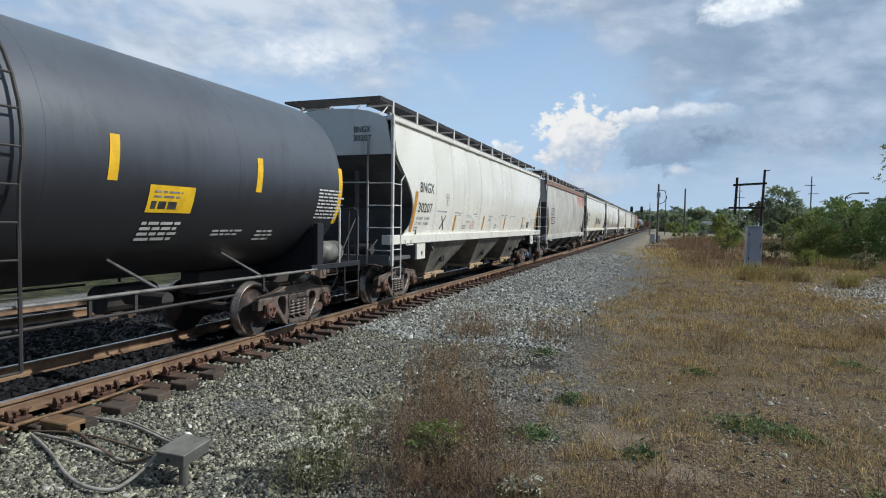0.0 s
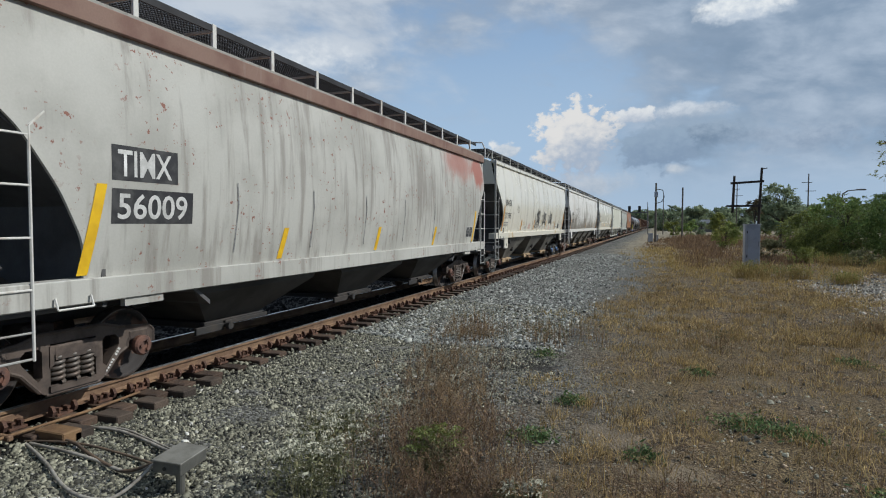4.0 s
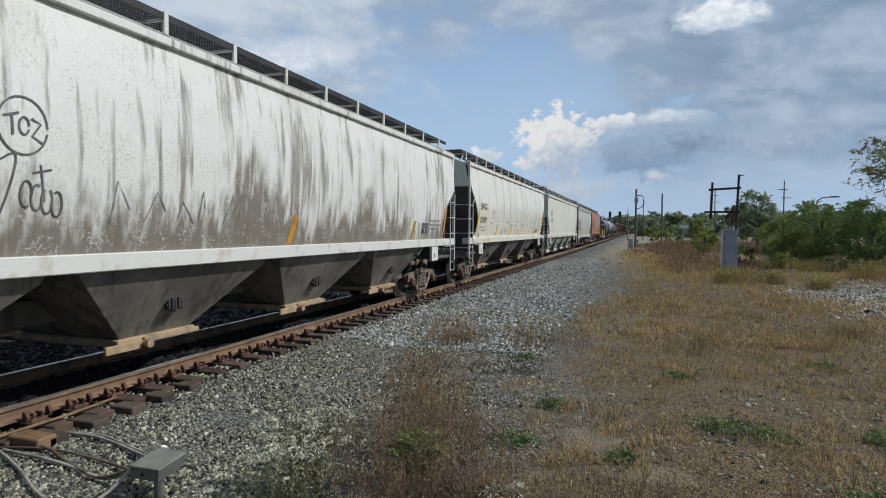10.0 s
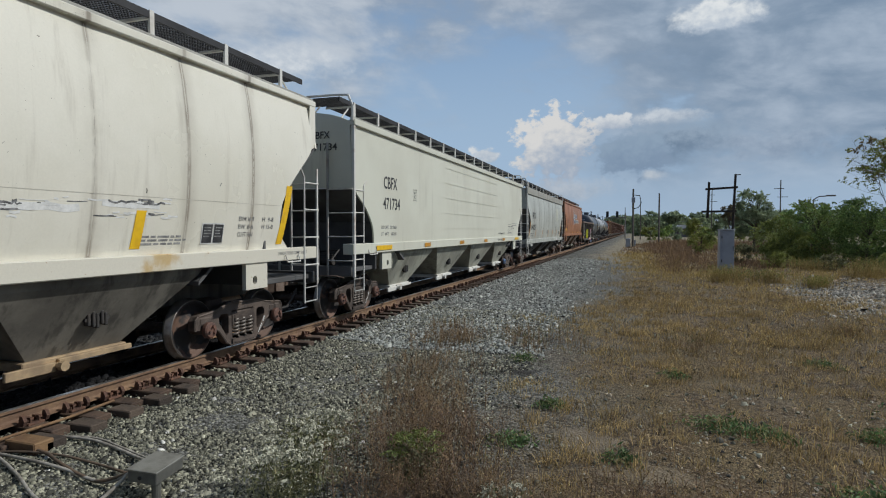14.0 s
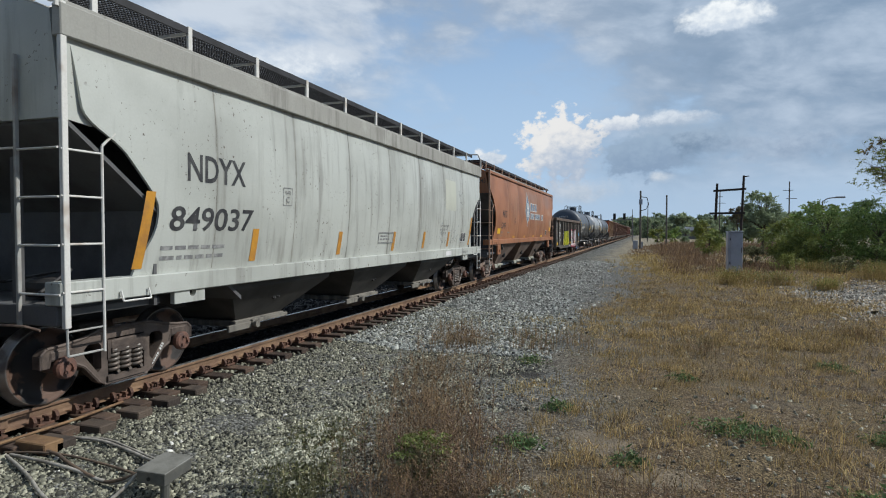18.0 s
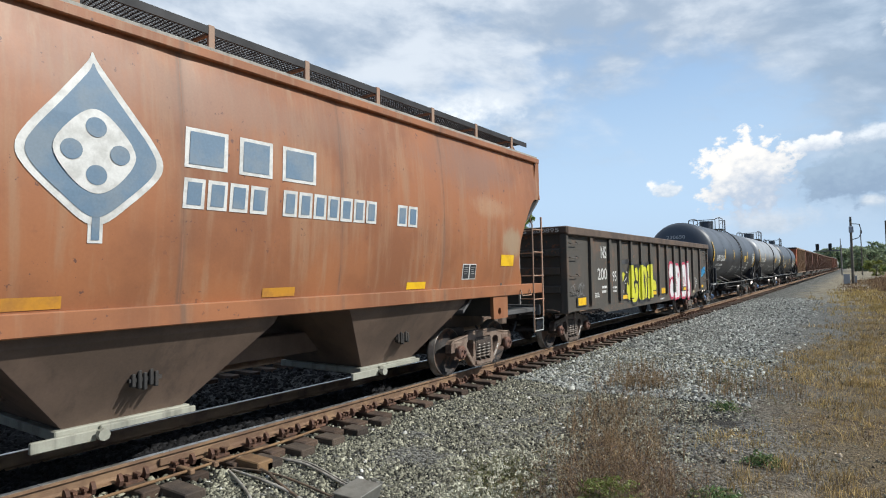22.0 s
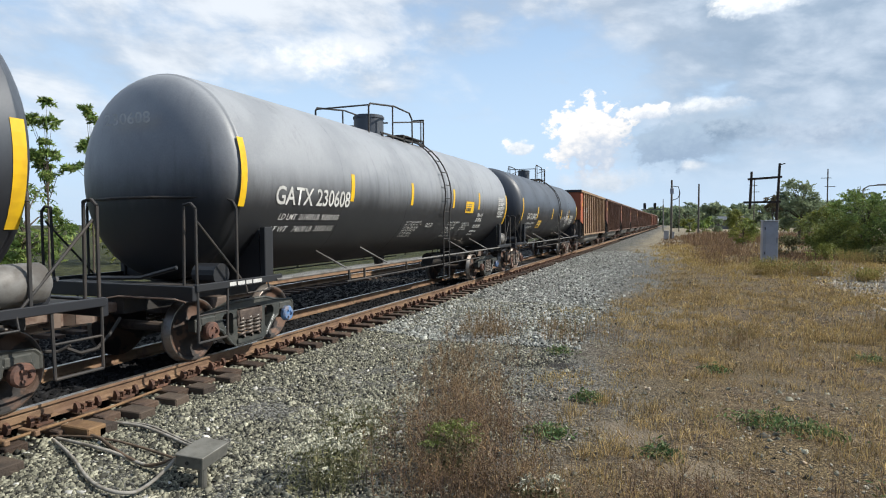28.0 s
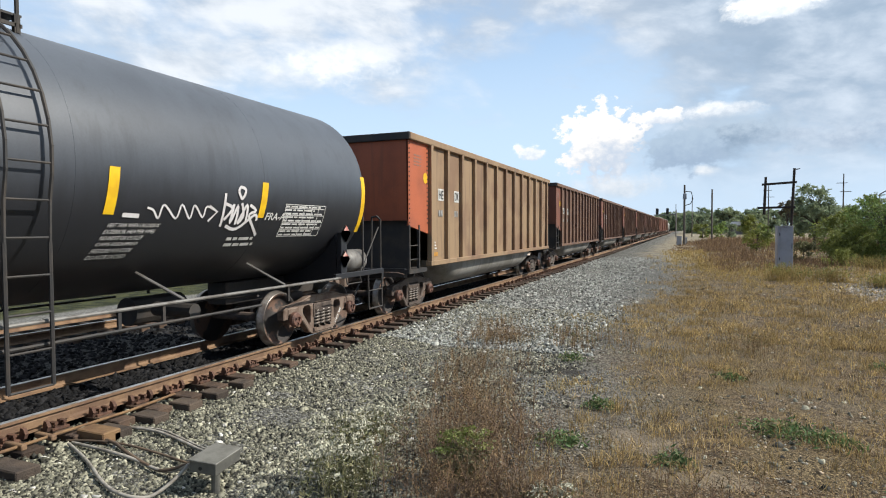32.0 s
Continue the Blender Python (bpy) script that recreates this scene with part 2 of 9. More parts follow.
        c = n.mix(n.math("MULTIPLY", n.math("MULTIPLY", n.ramp(near, 0.05, 0.012), worn), amount), c, rgb(wc))
    if spots:
        pc, ps, pl = spots
        f = n.ramp(n.noise(v, ps, 3.0, 0.7), pl, pl + 0.03)
        f = n.math("MULTIPLY", f, n.ramp(n.noise(v, ps * 0.11, 2.0), 0.45, 0.6))
        c = n.mix(f, c, rgb(pc))
    if tint:
        o = n.math("FRACT", n.math("MULTIPLY", n.add("ShaderNodeNewGeometry").outputs["Random Per Island"], 17.3))
        c = n.mix(n.ramp(o, 0.45, 1.0), c, rgb(tint))
    g = n.noise(v, fscale, 4.0, 0.6)
    g = n.math("ADD", n.math("MULTIPLY", n.math("SUBTRACT", g, 0.5), fine * 2), 1.0)
    if rand:
        o = n.add("ShaderNodeObjectInfo").outputs["Random"]
        g = n.math("MULTIPLY", g, n.math("ADD", n.math("MULTIPLY", n.math("SUBTRACT", o, 0.5), rand * 2), 1.0))
    if island:
        o = n.add("ShaderNodeNewGeometry").outputs["Random Per Island"]
        g = n.math("MULTIPLY", g, n.math("ADD", n.math("MULTIPLY", n.math("SUBTRACT", o, 0.5), island * 2), 1.0))
    c = n.mix(1.0, c, n.add("ShaderNodeCombineColor", (g, g, g)).outputs[0], "MULTIPLY")
    r = n.math("ADD", n.math("MULTIPLY", n.math("SUBTRACT", big, 0.5), rvar * 2), rough, True)
    ins = {"Base Color": c, "Roughness": r, "Metallic": metal, "Specular IOR Level": spec, "Coat Weight": coat}
    if bump:
        b = n.add("ShaderNodeBump", {"Strength": bump, "Distance": 0.02, "Height": n.noise(v, bscale, 4.0, 0.6)})
        ins["Normal"] = b.outputs[0]
    out = n.add("ShaderNodeBsdfPrincipled", ins).outputs[0]
    if leaf:
        thin = n.add("ShaderNodeBsdfTranslucent", (c,)).outputs[0]
        out = n.add("ShaderNodeMixShader", (leaf, out, thin)).outputs[0]
    n.add("ShaderNodeOutputMaterial", (out,))
    return m


M_RAIL = mat("rusty_rail", (0.24, 0.15, 0.085), 0.75, 0.0, (0.155, 0.092, 0.057), 3.0, bump=0.4, bscale=120)
M_HEAD = mat("polished_rail_head", (0.50, 0.48, 0.46), 0.3, 0.85, (0.34, 0.29, 0.25), 4.0)
M_PLATE = mat("rusty_iron", (0.15, 0.075, 0.045), 0.8, 0.0, (0.085, 0.045, 0.032), 5.0, bump=0.5, rand=0.25)
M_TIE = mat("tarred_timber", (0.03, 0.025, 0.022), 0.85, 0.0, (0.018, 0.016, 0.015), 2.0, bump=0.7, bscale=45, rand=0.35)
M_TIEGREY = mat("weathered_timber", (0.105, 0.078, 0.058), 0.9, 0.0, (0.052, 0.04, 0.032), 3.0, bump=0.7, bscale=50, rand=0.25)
M_TIEEND = mat("rust_dusted_timber", (0.10, 0.064, 0.043), 0.9, 0.0, (0.055, 0.037, 0.028), 5.0, bump=0.7, bscale=45, rand=0.4)
M_STONE = mat("crushed_limestone", (0.175, 0.170, 0.124), 0.75, 0.0, (0.075, 0.074, 0.055), 30.0, island=1.0, fine=0.3, fscale=120, tint=(0.26, 0.252, 0.19))
# the same stone paled for distance, its brighter light put into the colour
M_FARSTONE = mat("skylit_far_limestone", (0.26, 0.272, 0.25), 0.8, 0.0, (0.16, 0.168, 0.155), 30.0, island=0.9, fine=0.3, fscale=120, tint=(0.30, 0.30, 0.27))
# near-black: the train's shade put into the ballast's colour; also the coal
M_STONE_D = mat("shade_black_ballast_and_coal", (0.021, 0.021, 0.023), 0.85, 0.0, (0.012, 0.012, 0.012), 30.0, island=0.5, fine=0.3, fscale=120, spec=0.12)
M_GREYBOX = mat("grey_painted_steel", (0.15, 0.15, 0.135), 0.5, 0.3, (0.12, 0.12, 0.11), 8.0, bump=0.1)
M_CABLE = mat("dusty_cable", (0.34, 0.32, 0.28), 0.7, 0.0, (0.2, 0.18, 0.15), 12.0)
M_CABLE_B = mat("brown_cable", (0.13, 0.09, 0.06), 0.7, 0.0, (0.08, 0.06, 0.045), 12.0)
M_RUSTBAR = mat("ochre_rust", (0.225, 0.135, 0.065), 0.8, 0.0, (0.15, 0.085, 0.045), 6.0, bump=0.4)


CINDER = ((-3.1, 8.4, 0.75, 0.8, (0.022, 0.019, 0.018)), (-2.2, 9.8, 0.8, 0.45, (0.03, 0.026, 0.023)), (-0.47, 6.85, 0.4, 0.4, (0.25, 0.205, 0.15)), (0.1, 6.0, 0.5, 0.3, (0.26, 0.21, 0.15)))


def mat_ground():
    m = bpy.data.materials.new("gravel_and_dry_soil")
    m.use_nodes = True
    n = Nodes(m.node_tree)
    p = n.add("ShaderNodeNewGeometry").outputs["Position"]
    sep = n.add("ShaderNodeSeparateXYZ", (p,))
    x, y, z = sep.outputs
    stone = n.add("ShaderNodeTexVoronoi", {"Vector": p, "Scale": 26.0, "Randomness": 1.0})
    cell = n.add("ShaderNodeSeparateColor", (stone.outputs["Color"],)).outputs[0]
    grey = n.mix(cell, (0.045, 0.044, 0.04), (0.27, 0.268, 0.245))
    grey = n.mix(n.ramp(stone.outputs["Distance"], 0.5, 0.9), grey, (0.04, 0.039, 0.035))
    soil = n.mix(n.ramp(n.noise(p, 9.0, 6.0, 0.7), 0.40, 0.62), (0.045, 0.03, 0.018), (0.165, 0.113, 0.06))
    soil = n.mix(n.ramp(n.noise(p, 48.0, 3.0, 0.7), 0.56, 0.62), soil, (0.34, 0.295, 0.225))
    straw = n.mix(n.ramp(n.noise(p, 44.0, 5.0, 0.8, 0.6), 0.42, 0.60), (0.04, 0.029, 0.018), (0.255, 0.19, 0.102))
    wob = n.math("MULTIPLY", n.math("SUBTRACT", n.noise(p, 0.35, 5.0, 0.6), 0.5), 6.0)
    side = n.math("ADD", x, wob)
    # the gravelled strip beside the line, then field
    field = n.ramp(n.math("SUBTRACT", side, n.math("MULTIPLY", y, 0.03)), -2.6, 0.4)
    bare = n.ramp(n.noise(p, 0.55, 5.0, 0.65), 0.52, 0.66)
    f = n.math("MULTIPLY", field, n.math("SUBTRACT", 1.0, n.math("MULTIPLY", bare, 0.35)))
    speck = n.math("ADD", 0.5, n.math("MULTIPLY", n.ramp(n.noise(p, 26.0, 8.0, 0.85), 0.36, 0.64), 1.05))
    earth = n.mix(n.ramp(n.noise(p, 0.8, 5.0, 0.6), 0.42, 0.6), soil, straw)
    earth = n.mix(1.0, earth, n.add("ShaderNodeCombineColor", (speck, speck, speck)).outputs[0], "MULTIPLY")
    grey = n.mix(n.math("MULTIPLY", field, 0.8), grey, n.mix(1.0, grey, (1.15, 0.98, 0.78), "MULTIPLY"))
    col = n.mix(f, grey, earth)
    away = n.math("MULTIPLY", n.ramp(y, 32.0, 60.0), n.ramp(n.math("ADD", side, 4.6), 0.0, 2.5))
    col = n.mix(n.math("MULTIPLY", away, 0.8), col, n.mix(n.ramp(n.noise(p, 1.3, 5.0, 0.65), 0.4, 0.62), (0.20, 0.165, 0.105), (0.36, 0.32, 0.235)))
    # second clearing of pale stone to the side
    u = n.math("DIVIDE", n.math("SUBTRACT", x, 8.2), 2.6)
    v = n.math("DIVIDE", n.math("SUBTRACT", y, 25.0), 6.0)
    r = n.math("ADD", n.math("ADD", n.math("MULTIPLY", u, u), n.math("MULTIPLY", v, v)), n.math("MULTIPLY", n.math("SUBTRACT", n.noise(p, 0.9, 4.0), 0.5), 2.2))
    col = n.mix(n.ramp(r, 1.1, 0.6), col, n.mix(0.3, grey, n.mix(n.ramp(n.noise(p, 3.0, 6.0, 0.7), 0.4, 0.65), (0.17, 0.16, 0.145), (0.40, 0.40, 0.39))))
    # cinder stains and bare pale earth
    for cx, cy, rx, ry, tone in CINDER:
        u = n.math("DIVIDE", n.math("SUBTRACT", x, cx), rx)
        v = n.math("DIVIDE", n.math("SUBTRACT", y, cy), ry)
        r = n.math("ADD", n.math("ADD", n.math("MULTIPLY", u, u), n.math("MULTIPLY", v, v)), n.math("MULTIPLY", n.math("SUBTRACT", n.noise(p, 2.2, 5.0, 0.65), 0.5), 2.6))
        col = n.mix(n.math("MULTIPLY", n.ramp(r, 1.1, 0.5), 0.6 if tone[0] > 0.1 else 0.85), col, tone)
    # between and under the rails the train's shade is painted near-black
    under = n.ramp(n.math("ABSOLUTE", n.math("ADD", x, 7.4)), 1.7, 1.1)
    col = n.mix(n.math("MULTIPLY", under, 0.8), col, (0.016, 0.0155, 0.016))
    # deep shade between the two tracks, also put into the colour
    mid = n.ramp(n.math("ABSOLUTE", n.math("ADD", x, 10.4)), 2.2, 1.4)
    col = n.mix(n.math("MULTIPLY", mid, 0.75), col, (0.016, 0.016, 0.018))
    far = n.ramp(x, -15.2, -15.4)
    col = n.mix(far, col, n.mix(cell, (0.10, 0.098, 0.09), (0.29, 0.285, 0.265)))
    woods = n.ramp(n.math("ADD", x, n.math("MULTIPLY", n.noise(p, 0.6, 4.0), 1.2)), -15.9, -16.6)
    col = n.mix(woods, col, n.mix(n.ramp(n.noise(p, 2.0, 5.0), 0.4, 0.6), (0.025, 0.03, 0.014), (0.07, 0.075, 0.03)))
    h = n.math("ADD", n.math("MULTIPLY", stone.outputs["Distance"], -1.0), n.noise(p, 60.0, 3.0))
    b = n.add("ShaderNodeBump", {"Strength": 0.8, "Distance": 0.04, "Height": h})
    n.add("ShaderNodeOutputMaterial", (n.add("ShaderNodeBsdfPrincipled", {"Base Color": col, "Roughness": 0.92, "Specular IOR Level": 0.2, "Normal": b.outputs[0]}).outputs[0],))
    return m


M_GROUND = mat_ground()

# ---- building blocks ----
XC = -7.33              # middle of the near track
TIE_TOP = -0.205


def smooth(a, b, v):
    t = min(1.0, max(0.0, (v - a) / (b - a)))
    return t * t * (3 - 2 * t)


def gz(x, y):
    """Height of the ground: ballast bed, shoulder, field."""
    bed = -0.285
    field = -0.40 + 0.18 * smooth(14, 45, y) + 0.05 * math.sin(x * 0.7 + y * 0.23) + 0.04 * math.sin(y * 0.51 - x * 0.33)
    field += 0.5 * smooth(10, 40, x) * smooth(25, 70, y)
    h = bed + (field - bed) * smooth(-5.7, -4.4, x)
    if x < -14:
        h = bed - 0.1 * smooth(-14, -16, x)
    return h


def obj(name, bm, material, parent=None, label=""):
    me = bpy.data.meshes.new(name)
    bm.to_mesh(me)
    bm.free()
    return put(name, me, material, parent, label)


def put(name, me, material, parent=None, label=""):
    if material is not None and not me.materials:
        me.materials.append(material)
    ob = new(name, me)
    ob.parent = parent
    if label:
        ob["label"] = label
    return ob


part = obj


def box(bm, x0, x1, y0, y1, z0, z1, bev=0.0):
    vs = [bm.verts.new((x, y, z)) for x in (x0, x1) for y in (y0, y1) for z in (z0, z1)]
    fs = [bm.faces.new([vs[i] for i in f]) for f in ((0, 1, 3, 2), (4, 6, 7, 5), (0, 4, 5, 1), (2, 3, 7, 6), (0, 2, 6, 4), (1, 5, 7, 3))]
    if bev:
        es = list({e for f in fs for e in f.edges})
        bmesh.ops.bevel(bm, geom=es, offset=bev, segments=1, affect="EDGES", profile=0.7)
    return vs


def B(*a, bev=0.0):
    bm = bmesh.new()
    box(bm, *a, bev=bev)
    return bm


def rod(bm, a, b, r, seg=8, r2=None, caps=True):
    """A round bar from a to b."""
    a, b = Vector(a), Vector(b)
    q = (b - a).to_track_quat("Z", "Y")
    r2 = r if r2 is None else r2
    ra = [bm.verts.new(a + q @ Vector((r * math.cos(k), r * math.sin(k), 0))) for k in (2 * math.pi * i / seg for i in range(seg))]
    rb = [bm.verts.new(b + q @ Vector((r2 * math.cos(k), r2 * math.sin(k), 0))) for k in (2 * math.pi * i / seg for i in range(seg))]
    for i in range(seg):
        bm.faces.new((ra[i], ra[(i + 1) % seg], rb[(i + 1) % seg], rb[i]))
    if caps:
        bm.faces.new(ra[::-1])
        bm.faces.new(rb)


def tube(bm, pts, r, seg=7):
    """A bent round bar along points."""
    for i in range(len(pts) - 1):
        rod(bm, pts[i], pts[i + 1], r, seg)


def prism(bm, outline, x0, x1, axis="x"):
    """An outline of (u, v) pairs pushed through from x0 to x1 along the axis."""
    def at(u, v, w):
        return {"x": (w, u, v), "y": (u, w, v), "z": (u, v, w)}[axis]
    a = [bm.verts.new(at(u, v, x0)) for u, v in outline]
    b = [bm.verts.new(at(u, v, x1)) for u, v in outline]
    k = len(a)
    for i in range(k):
        bm.faces.new((a[i], a[(i + 1) % k], b[(i + 1) % k], b[i]))
    bm.faces.new(a[::-1])
    bm.faces.new(b)
    bmesh.ops.recalc_face_normals(bm, faces=bm.faces[:])




def raw(name, verts, faces, material):
    """Many loose pieces from arrays of equal faces."""
    me = bpy.data.meshes.new(name)
    v = np.asarray(verts, dtype=np.float32).reshape(-1, 3)
    f = np.asarray(faces, dtype=np.int32)
    me.vertices.add(len(v))
    me.vertices.foreach_set("co", v.ravel())
    me.loops.add(f.size)
    me.loops.foreach_set("vertex_index", f.ravel())
    me.polygons.add(len(f))
    me.polygons.foreach_set("loop_start", np.arange(len(f), dtype=np.int32) * f.shape[1])
    me.update(calc_edges=True)
    me.validate()
    return put(name, me, material)


def shade_smooth(ob):
    ob.data.polygons.foreach_set("use_smooth", [True] * len(ob.data.polygons))
    return ob


# ---- ground ----


def make_ground():
    xs = [-2500, -900, -300, -120, -60, -35, -22] + [-18 + 0.5 * i for i in range(20)] + [-8 + 0.25 * i for i in range(48)] + [4 + 0.6 * i for i in range(30)] + [23, 28, 36, 50, 80, 140, 300, 900, 2500]
    ys = [-2500, -600, -150, -60, -30, -15, -8, -4] + [-2 + 0.3 * i for i in range(70)] + [19 + 1.0 * i for i in range(50)] + [70, 78, 90, 105, 130, 170, 240, 400, 800, 1500, 2500]
    verts = []
    for y in ys:
        for x in xs:
            z = gz(x, y)
            if -5.5 < x < 20 and 0 < y < 60:
                z += 0.03 * noise.noise(Vector((x * 1.7, y * 1.7, 0))) + 0.02 * noise.noise(Vector((x * 5, y * 5, 3)))
            verts.append((x, y, z))
    k = len(xs)
    faces = [(j * k + i, j * k + i + 1, (j + 1) * k + i + 1, (j + 1) * k + i) for j in range(len(ys) - 1) for i in range(k - 1)]
    me = bpy.data.meshes.new("ground")
    me.from_pydata(verts, [], faces)
    g = put("ground", me, M_GROUND)
    shade_smooth(g)
    return tagged(g, "level ground of grey crushed stone and dry straw-coloured soil", "ground", kind="structure")


make_ground()

# ---- the two tracks ----


def rail_profile():
    h, w = 0.172, 0.0745
    half = [(0.0, 0.0), (0.030, -0.002), (w / 2, -0.008), (w / 2, -0.034), (0.010, -0.046), (0.009, -0.120), (0.020, -0.148), (0.0725, -0.160), (0.0725, -h), (0.0, -h)]
    return half[:-1] + [(-a, b) for a, b in half[::-1]][:-1]


def make_track(xc, y0, y1, near):
    holder = tagged(new("railway_track"), "rusty steel rails spiked to dark timber sleepers in stone ballast" if near else "second rusty railway track beyond, on timber sleepers", "railway track")
    holder.location = (xc, 0, 0)
    gauge = 0.7525
    for sx in (-1, 1):
        bm = bmesh.new()
        prism(bm, [(sx * gauge + a, b) for a, b in rail_profile()], y0, y1, "y")
        part("rail", bm, M_RAIL, holder, "rust-brown steel rail")
        bm = B(sx * gauge - 0.034, sx * gauge + 0.034, y0, y1, -0.004, 0.003, bev=0.002)
        part("rail_head", bm, M_HEAD, holder, "polished running surface of the rail")
    rng = random.Random(4)
    tie_me = bpy.data.meshes.new("tie")
    # tarred, with shade painted in between the rails, dusted with rust outside them
    bm = B(-1.3, 1.3, -0.115, 0.115, -0.42, TIE_TOP + 0.005, bev=0.012)
    bmesh.ops.bisect_plane(bm, geom=bm.verts[:] + bm.edges[:] + bm.faces[:], plane_co=(0.66, 0, 0), plane_no=(1, 0, 0))
    for f in bm.faces:
        f.material_index = 1 if f.calc_center_median().x > 0.66 else 0
    bm.to_mesh(tie_me)
    bm.free()
    tie_me.materials.append(M_TIE)
    tie_me.materials.append(M_TIEEND)
    # plate with two spikes, and the anchor clip at the rail's foot
    bm = B(-0.13, 0.175, -0.098, 0.098, -0.2, -0.170, bev=0.004)
    for dx in (-0.082, 0.088, 0.145):
        for dy in (-0.05, 0.05):
            box(bm, dx - 0.011, dx + 0.011, dy - 0.011, dy + 0.011, -0.18, -0.128)
            box(bm, dx - 0.026, dx + 0.022, dy - 0.02, dy + 0.02, -0.135, -0.108)
    plate_me = bpy.data.meshes.new("tie_plate")
    bm.to_mesh(plate_me)
    bm.free()
    plate_me.materials.append(M_PLATE)
    bm = bmesh.new()
    prism(bm, [(0.02, -0.19), (0.165, -0.185), (0.19, -0.13), (0.16, -0.075), (0.12, -0.065), (0.105, -0.12), (0.10, -0.155), (0.02, -0.16)], -0.02, 0.02, "y")
    clip_me = bpy.data.meshes.new("rail_anchor")
    bm.to_mesh(clip_me)
    bm.free()
    clip_me.materials.append(M_PLATE)
    n = 0
    y = y0 + 0.3
    while y < y1:
        if n < 150 and -4 < y < 80 and (near or y < 40):
            t = put("tie", tie_me, None, holder)
            t.matrix_basis = pose(rng.uniform(-0.05, 0.05), y, rng.uniform(-0.012, 0.006), 0, 0, rng.uniform(-1.2, 1.2))
            n += 1
            if near and y < 42:
                p = put("tie_plate", plate_me, None, holder)
                p.matrix_basis = pose(gauge, y, 0)
                if -1 < y < 30:
                    for dy in (-0.135, 0.135):
                        if rng.random() < 0.8:
                            a = put("rail_anchor", clip_me, None, holder)
                            a.matrix_basis = pose(gauge, y + dy, 0, 0, 0, rng.uniform(-6, 6))
        y += 0.53
    rest = bmesh.new()
    y = max(80, y0) if near else 40
    while y < min(y1, 260):
        box(rest, -1.3, 1.3, y - 0.115, y + 0.115, -0.38, TIE_TOP)
        y += 0.53
    tagged(part("distant_track_bed", rest, M_TIE, holder, "dark timber sleepers running off into the distance"), kind="stuff")
    return holder


make_track(XC, -14.0, 620.0, True)
make_track(-12.63, -14.0, 620.0, False)


def stones(name, n, area, size, material, label, seed, bury=0.25, keep=None, lift=0.0):
    """Loose angular stones lying on the ground: jittered octahedra with a cut top."""
    rng = np.random.default_rng(seed)
    x0, x1, y0, y1 = area
    u = rng.random(n)
    x = rng.uniform(x0, x1, n)
    y = y0 + (y1 - y0) * u ** 1.9
    if keep is not None:
        ok = np.array([keep(a, b, c) for a, b, c in zip(x, y, rng.random(n))])
        x, y = x[ok], y[ok]
    n = len(x)
    base = np.array([(x, y, z) for x in (-1, 1) for y in (-1, 1) for z in (-1, 1)], dtype=np.float32) * 0.72
    tri = np.array([(0, 1, 3), (0, 3, 2), (4, 6, 7), (4, 7, 5), (0, 4, 5), (0, 5, 1), (2, 3, 7), (2, 7, 6), (1, 5, 7), (1, 7, 3)], dtype=np.int32)
    s = size * np.exp(rng.normal(0, 0.32, n))
    v = base[None] * (1 + rng.normal(0, 0.40, (n, 8, 3))) * s[:, None, None]
    v[:, 1::2, :2] *= rng.uniform(0.25, 0.95, (n, 4))[:, :, None]
    v[:, :, 2] *= rng.uniform(0.5, 1.0, n)[:, None]
    v[:, :, 0] *= rng.uniform(0.8, 1.5, n)[:, None]
    a = rng.uniform(0, 6.283, n)
    b = rng.normal(0, 0.5, n)
    ca, sa, cb, sb = np.cos(a), np.sin(a), np.cos(b), np.sin(b)
    vx, vy, vz = v[..., 0], v[..., 1], v[..., 2]
    vy, vz = vy * cb[:, None] - vz * sb[:, None], vy * sb[:, None] + vz * cb[:, None]
    vx, vy = vx * ca[:, None] - vy * sa[:, None], vx * sa[:, None] + vy * ca[:, None]
    z = np.array([gz(p, q) for p, q in zip(x, y)]) + s * (0.5 - bury) + lift
    out = np.stack([vx + x[:, None], vy + y[:, None], vz + z[:, None]], -1)
    faces = tri[None] + (np.arange(n) * 8)[:, None, None]
    return tagged(raw(name, out, faces.reshape(-1, 3), material), label, "gravel", kind="stuff")


# ---- train: materials ----
WHITE = mat("white_stencil_paint", (0.62, 0.62, 0.60), 0.6, 0.0, (0.48, 0.48, 0.46), 6.0)
BLACKP = mat("black_stencil_paint", (0.025, 0.025, 0.028), 0.6, 0.0, (0.06, 0.06, 0.06), 6.0)
GREYTXT = mat("faded_grey_stencil", (0.16, 0.16, 0.16), 0.7, 0.0, (0.3, 0.3, 0.29), 9.0)
FLAXTXT = mat("worn_amber_stencil", (0.56, 0.42, 0.20), 0.6, 0.0, (0.62, 0.55, 0.40), 9.0)
REDTXT = mat("red_stencil", (0.50, 0.20, 0.17), 0.6, 0.0, (0.55, 0.38, 0.33), 9.0)
YELLOW = mat("yellow_reflective_sheet", (0.80, 0.50, 0.02), 0.35, 0.0, (0.68, 0.40, 0.02), 5.0, fine=0.06)
FADEDY = mat("faded_yellow_stencil", (0.60, 0.49, 0.27), 0.6, 0.0, (0.66, 0.60, 0.45), 9.0)
AMBER = mat("amber_reflective_sheet", (0.52, 0.25, 0.03), 0.45, 0.0, (0.38, 0.18, 0.04), 4.0)
IRON = mat("grimy_cast_steel", (0.115, 0.088, 0.072), 0.7, 0.1, (0.055, 0.042, 0.036), 4.0, bump=0.35, bscale=70, rand=0.3)
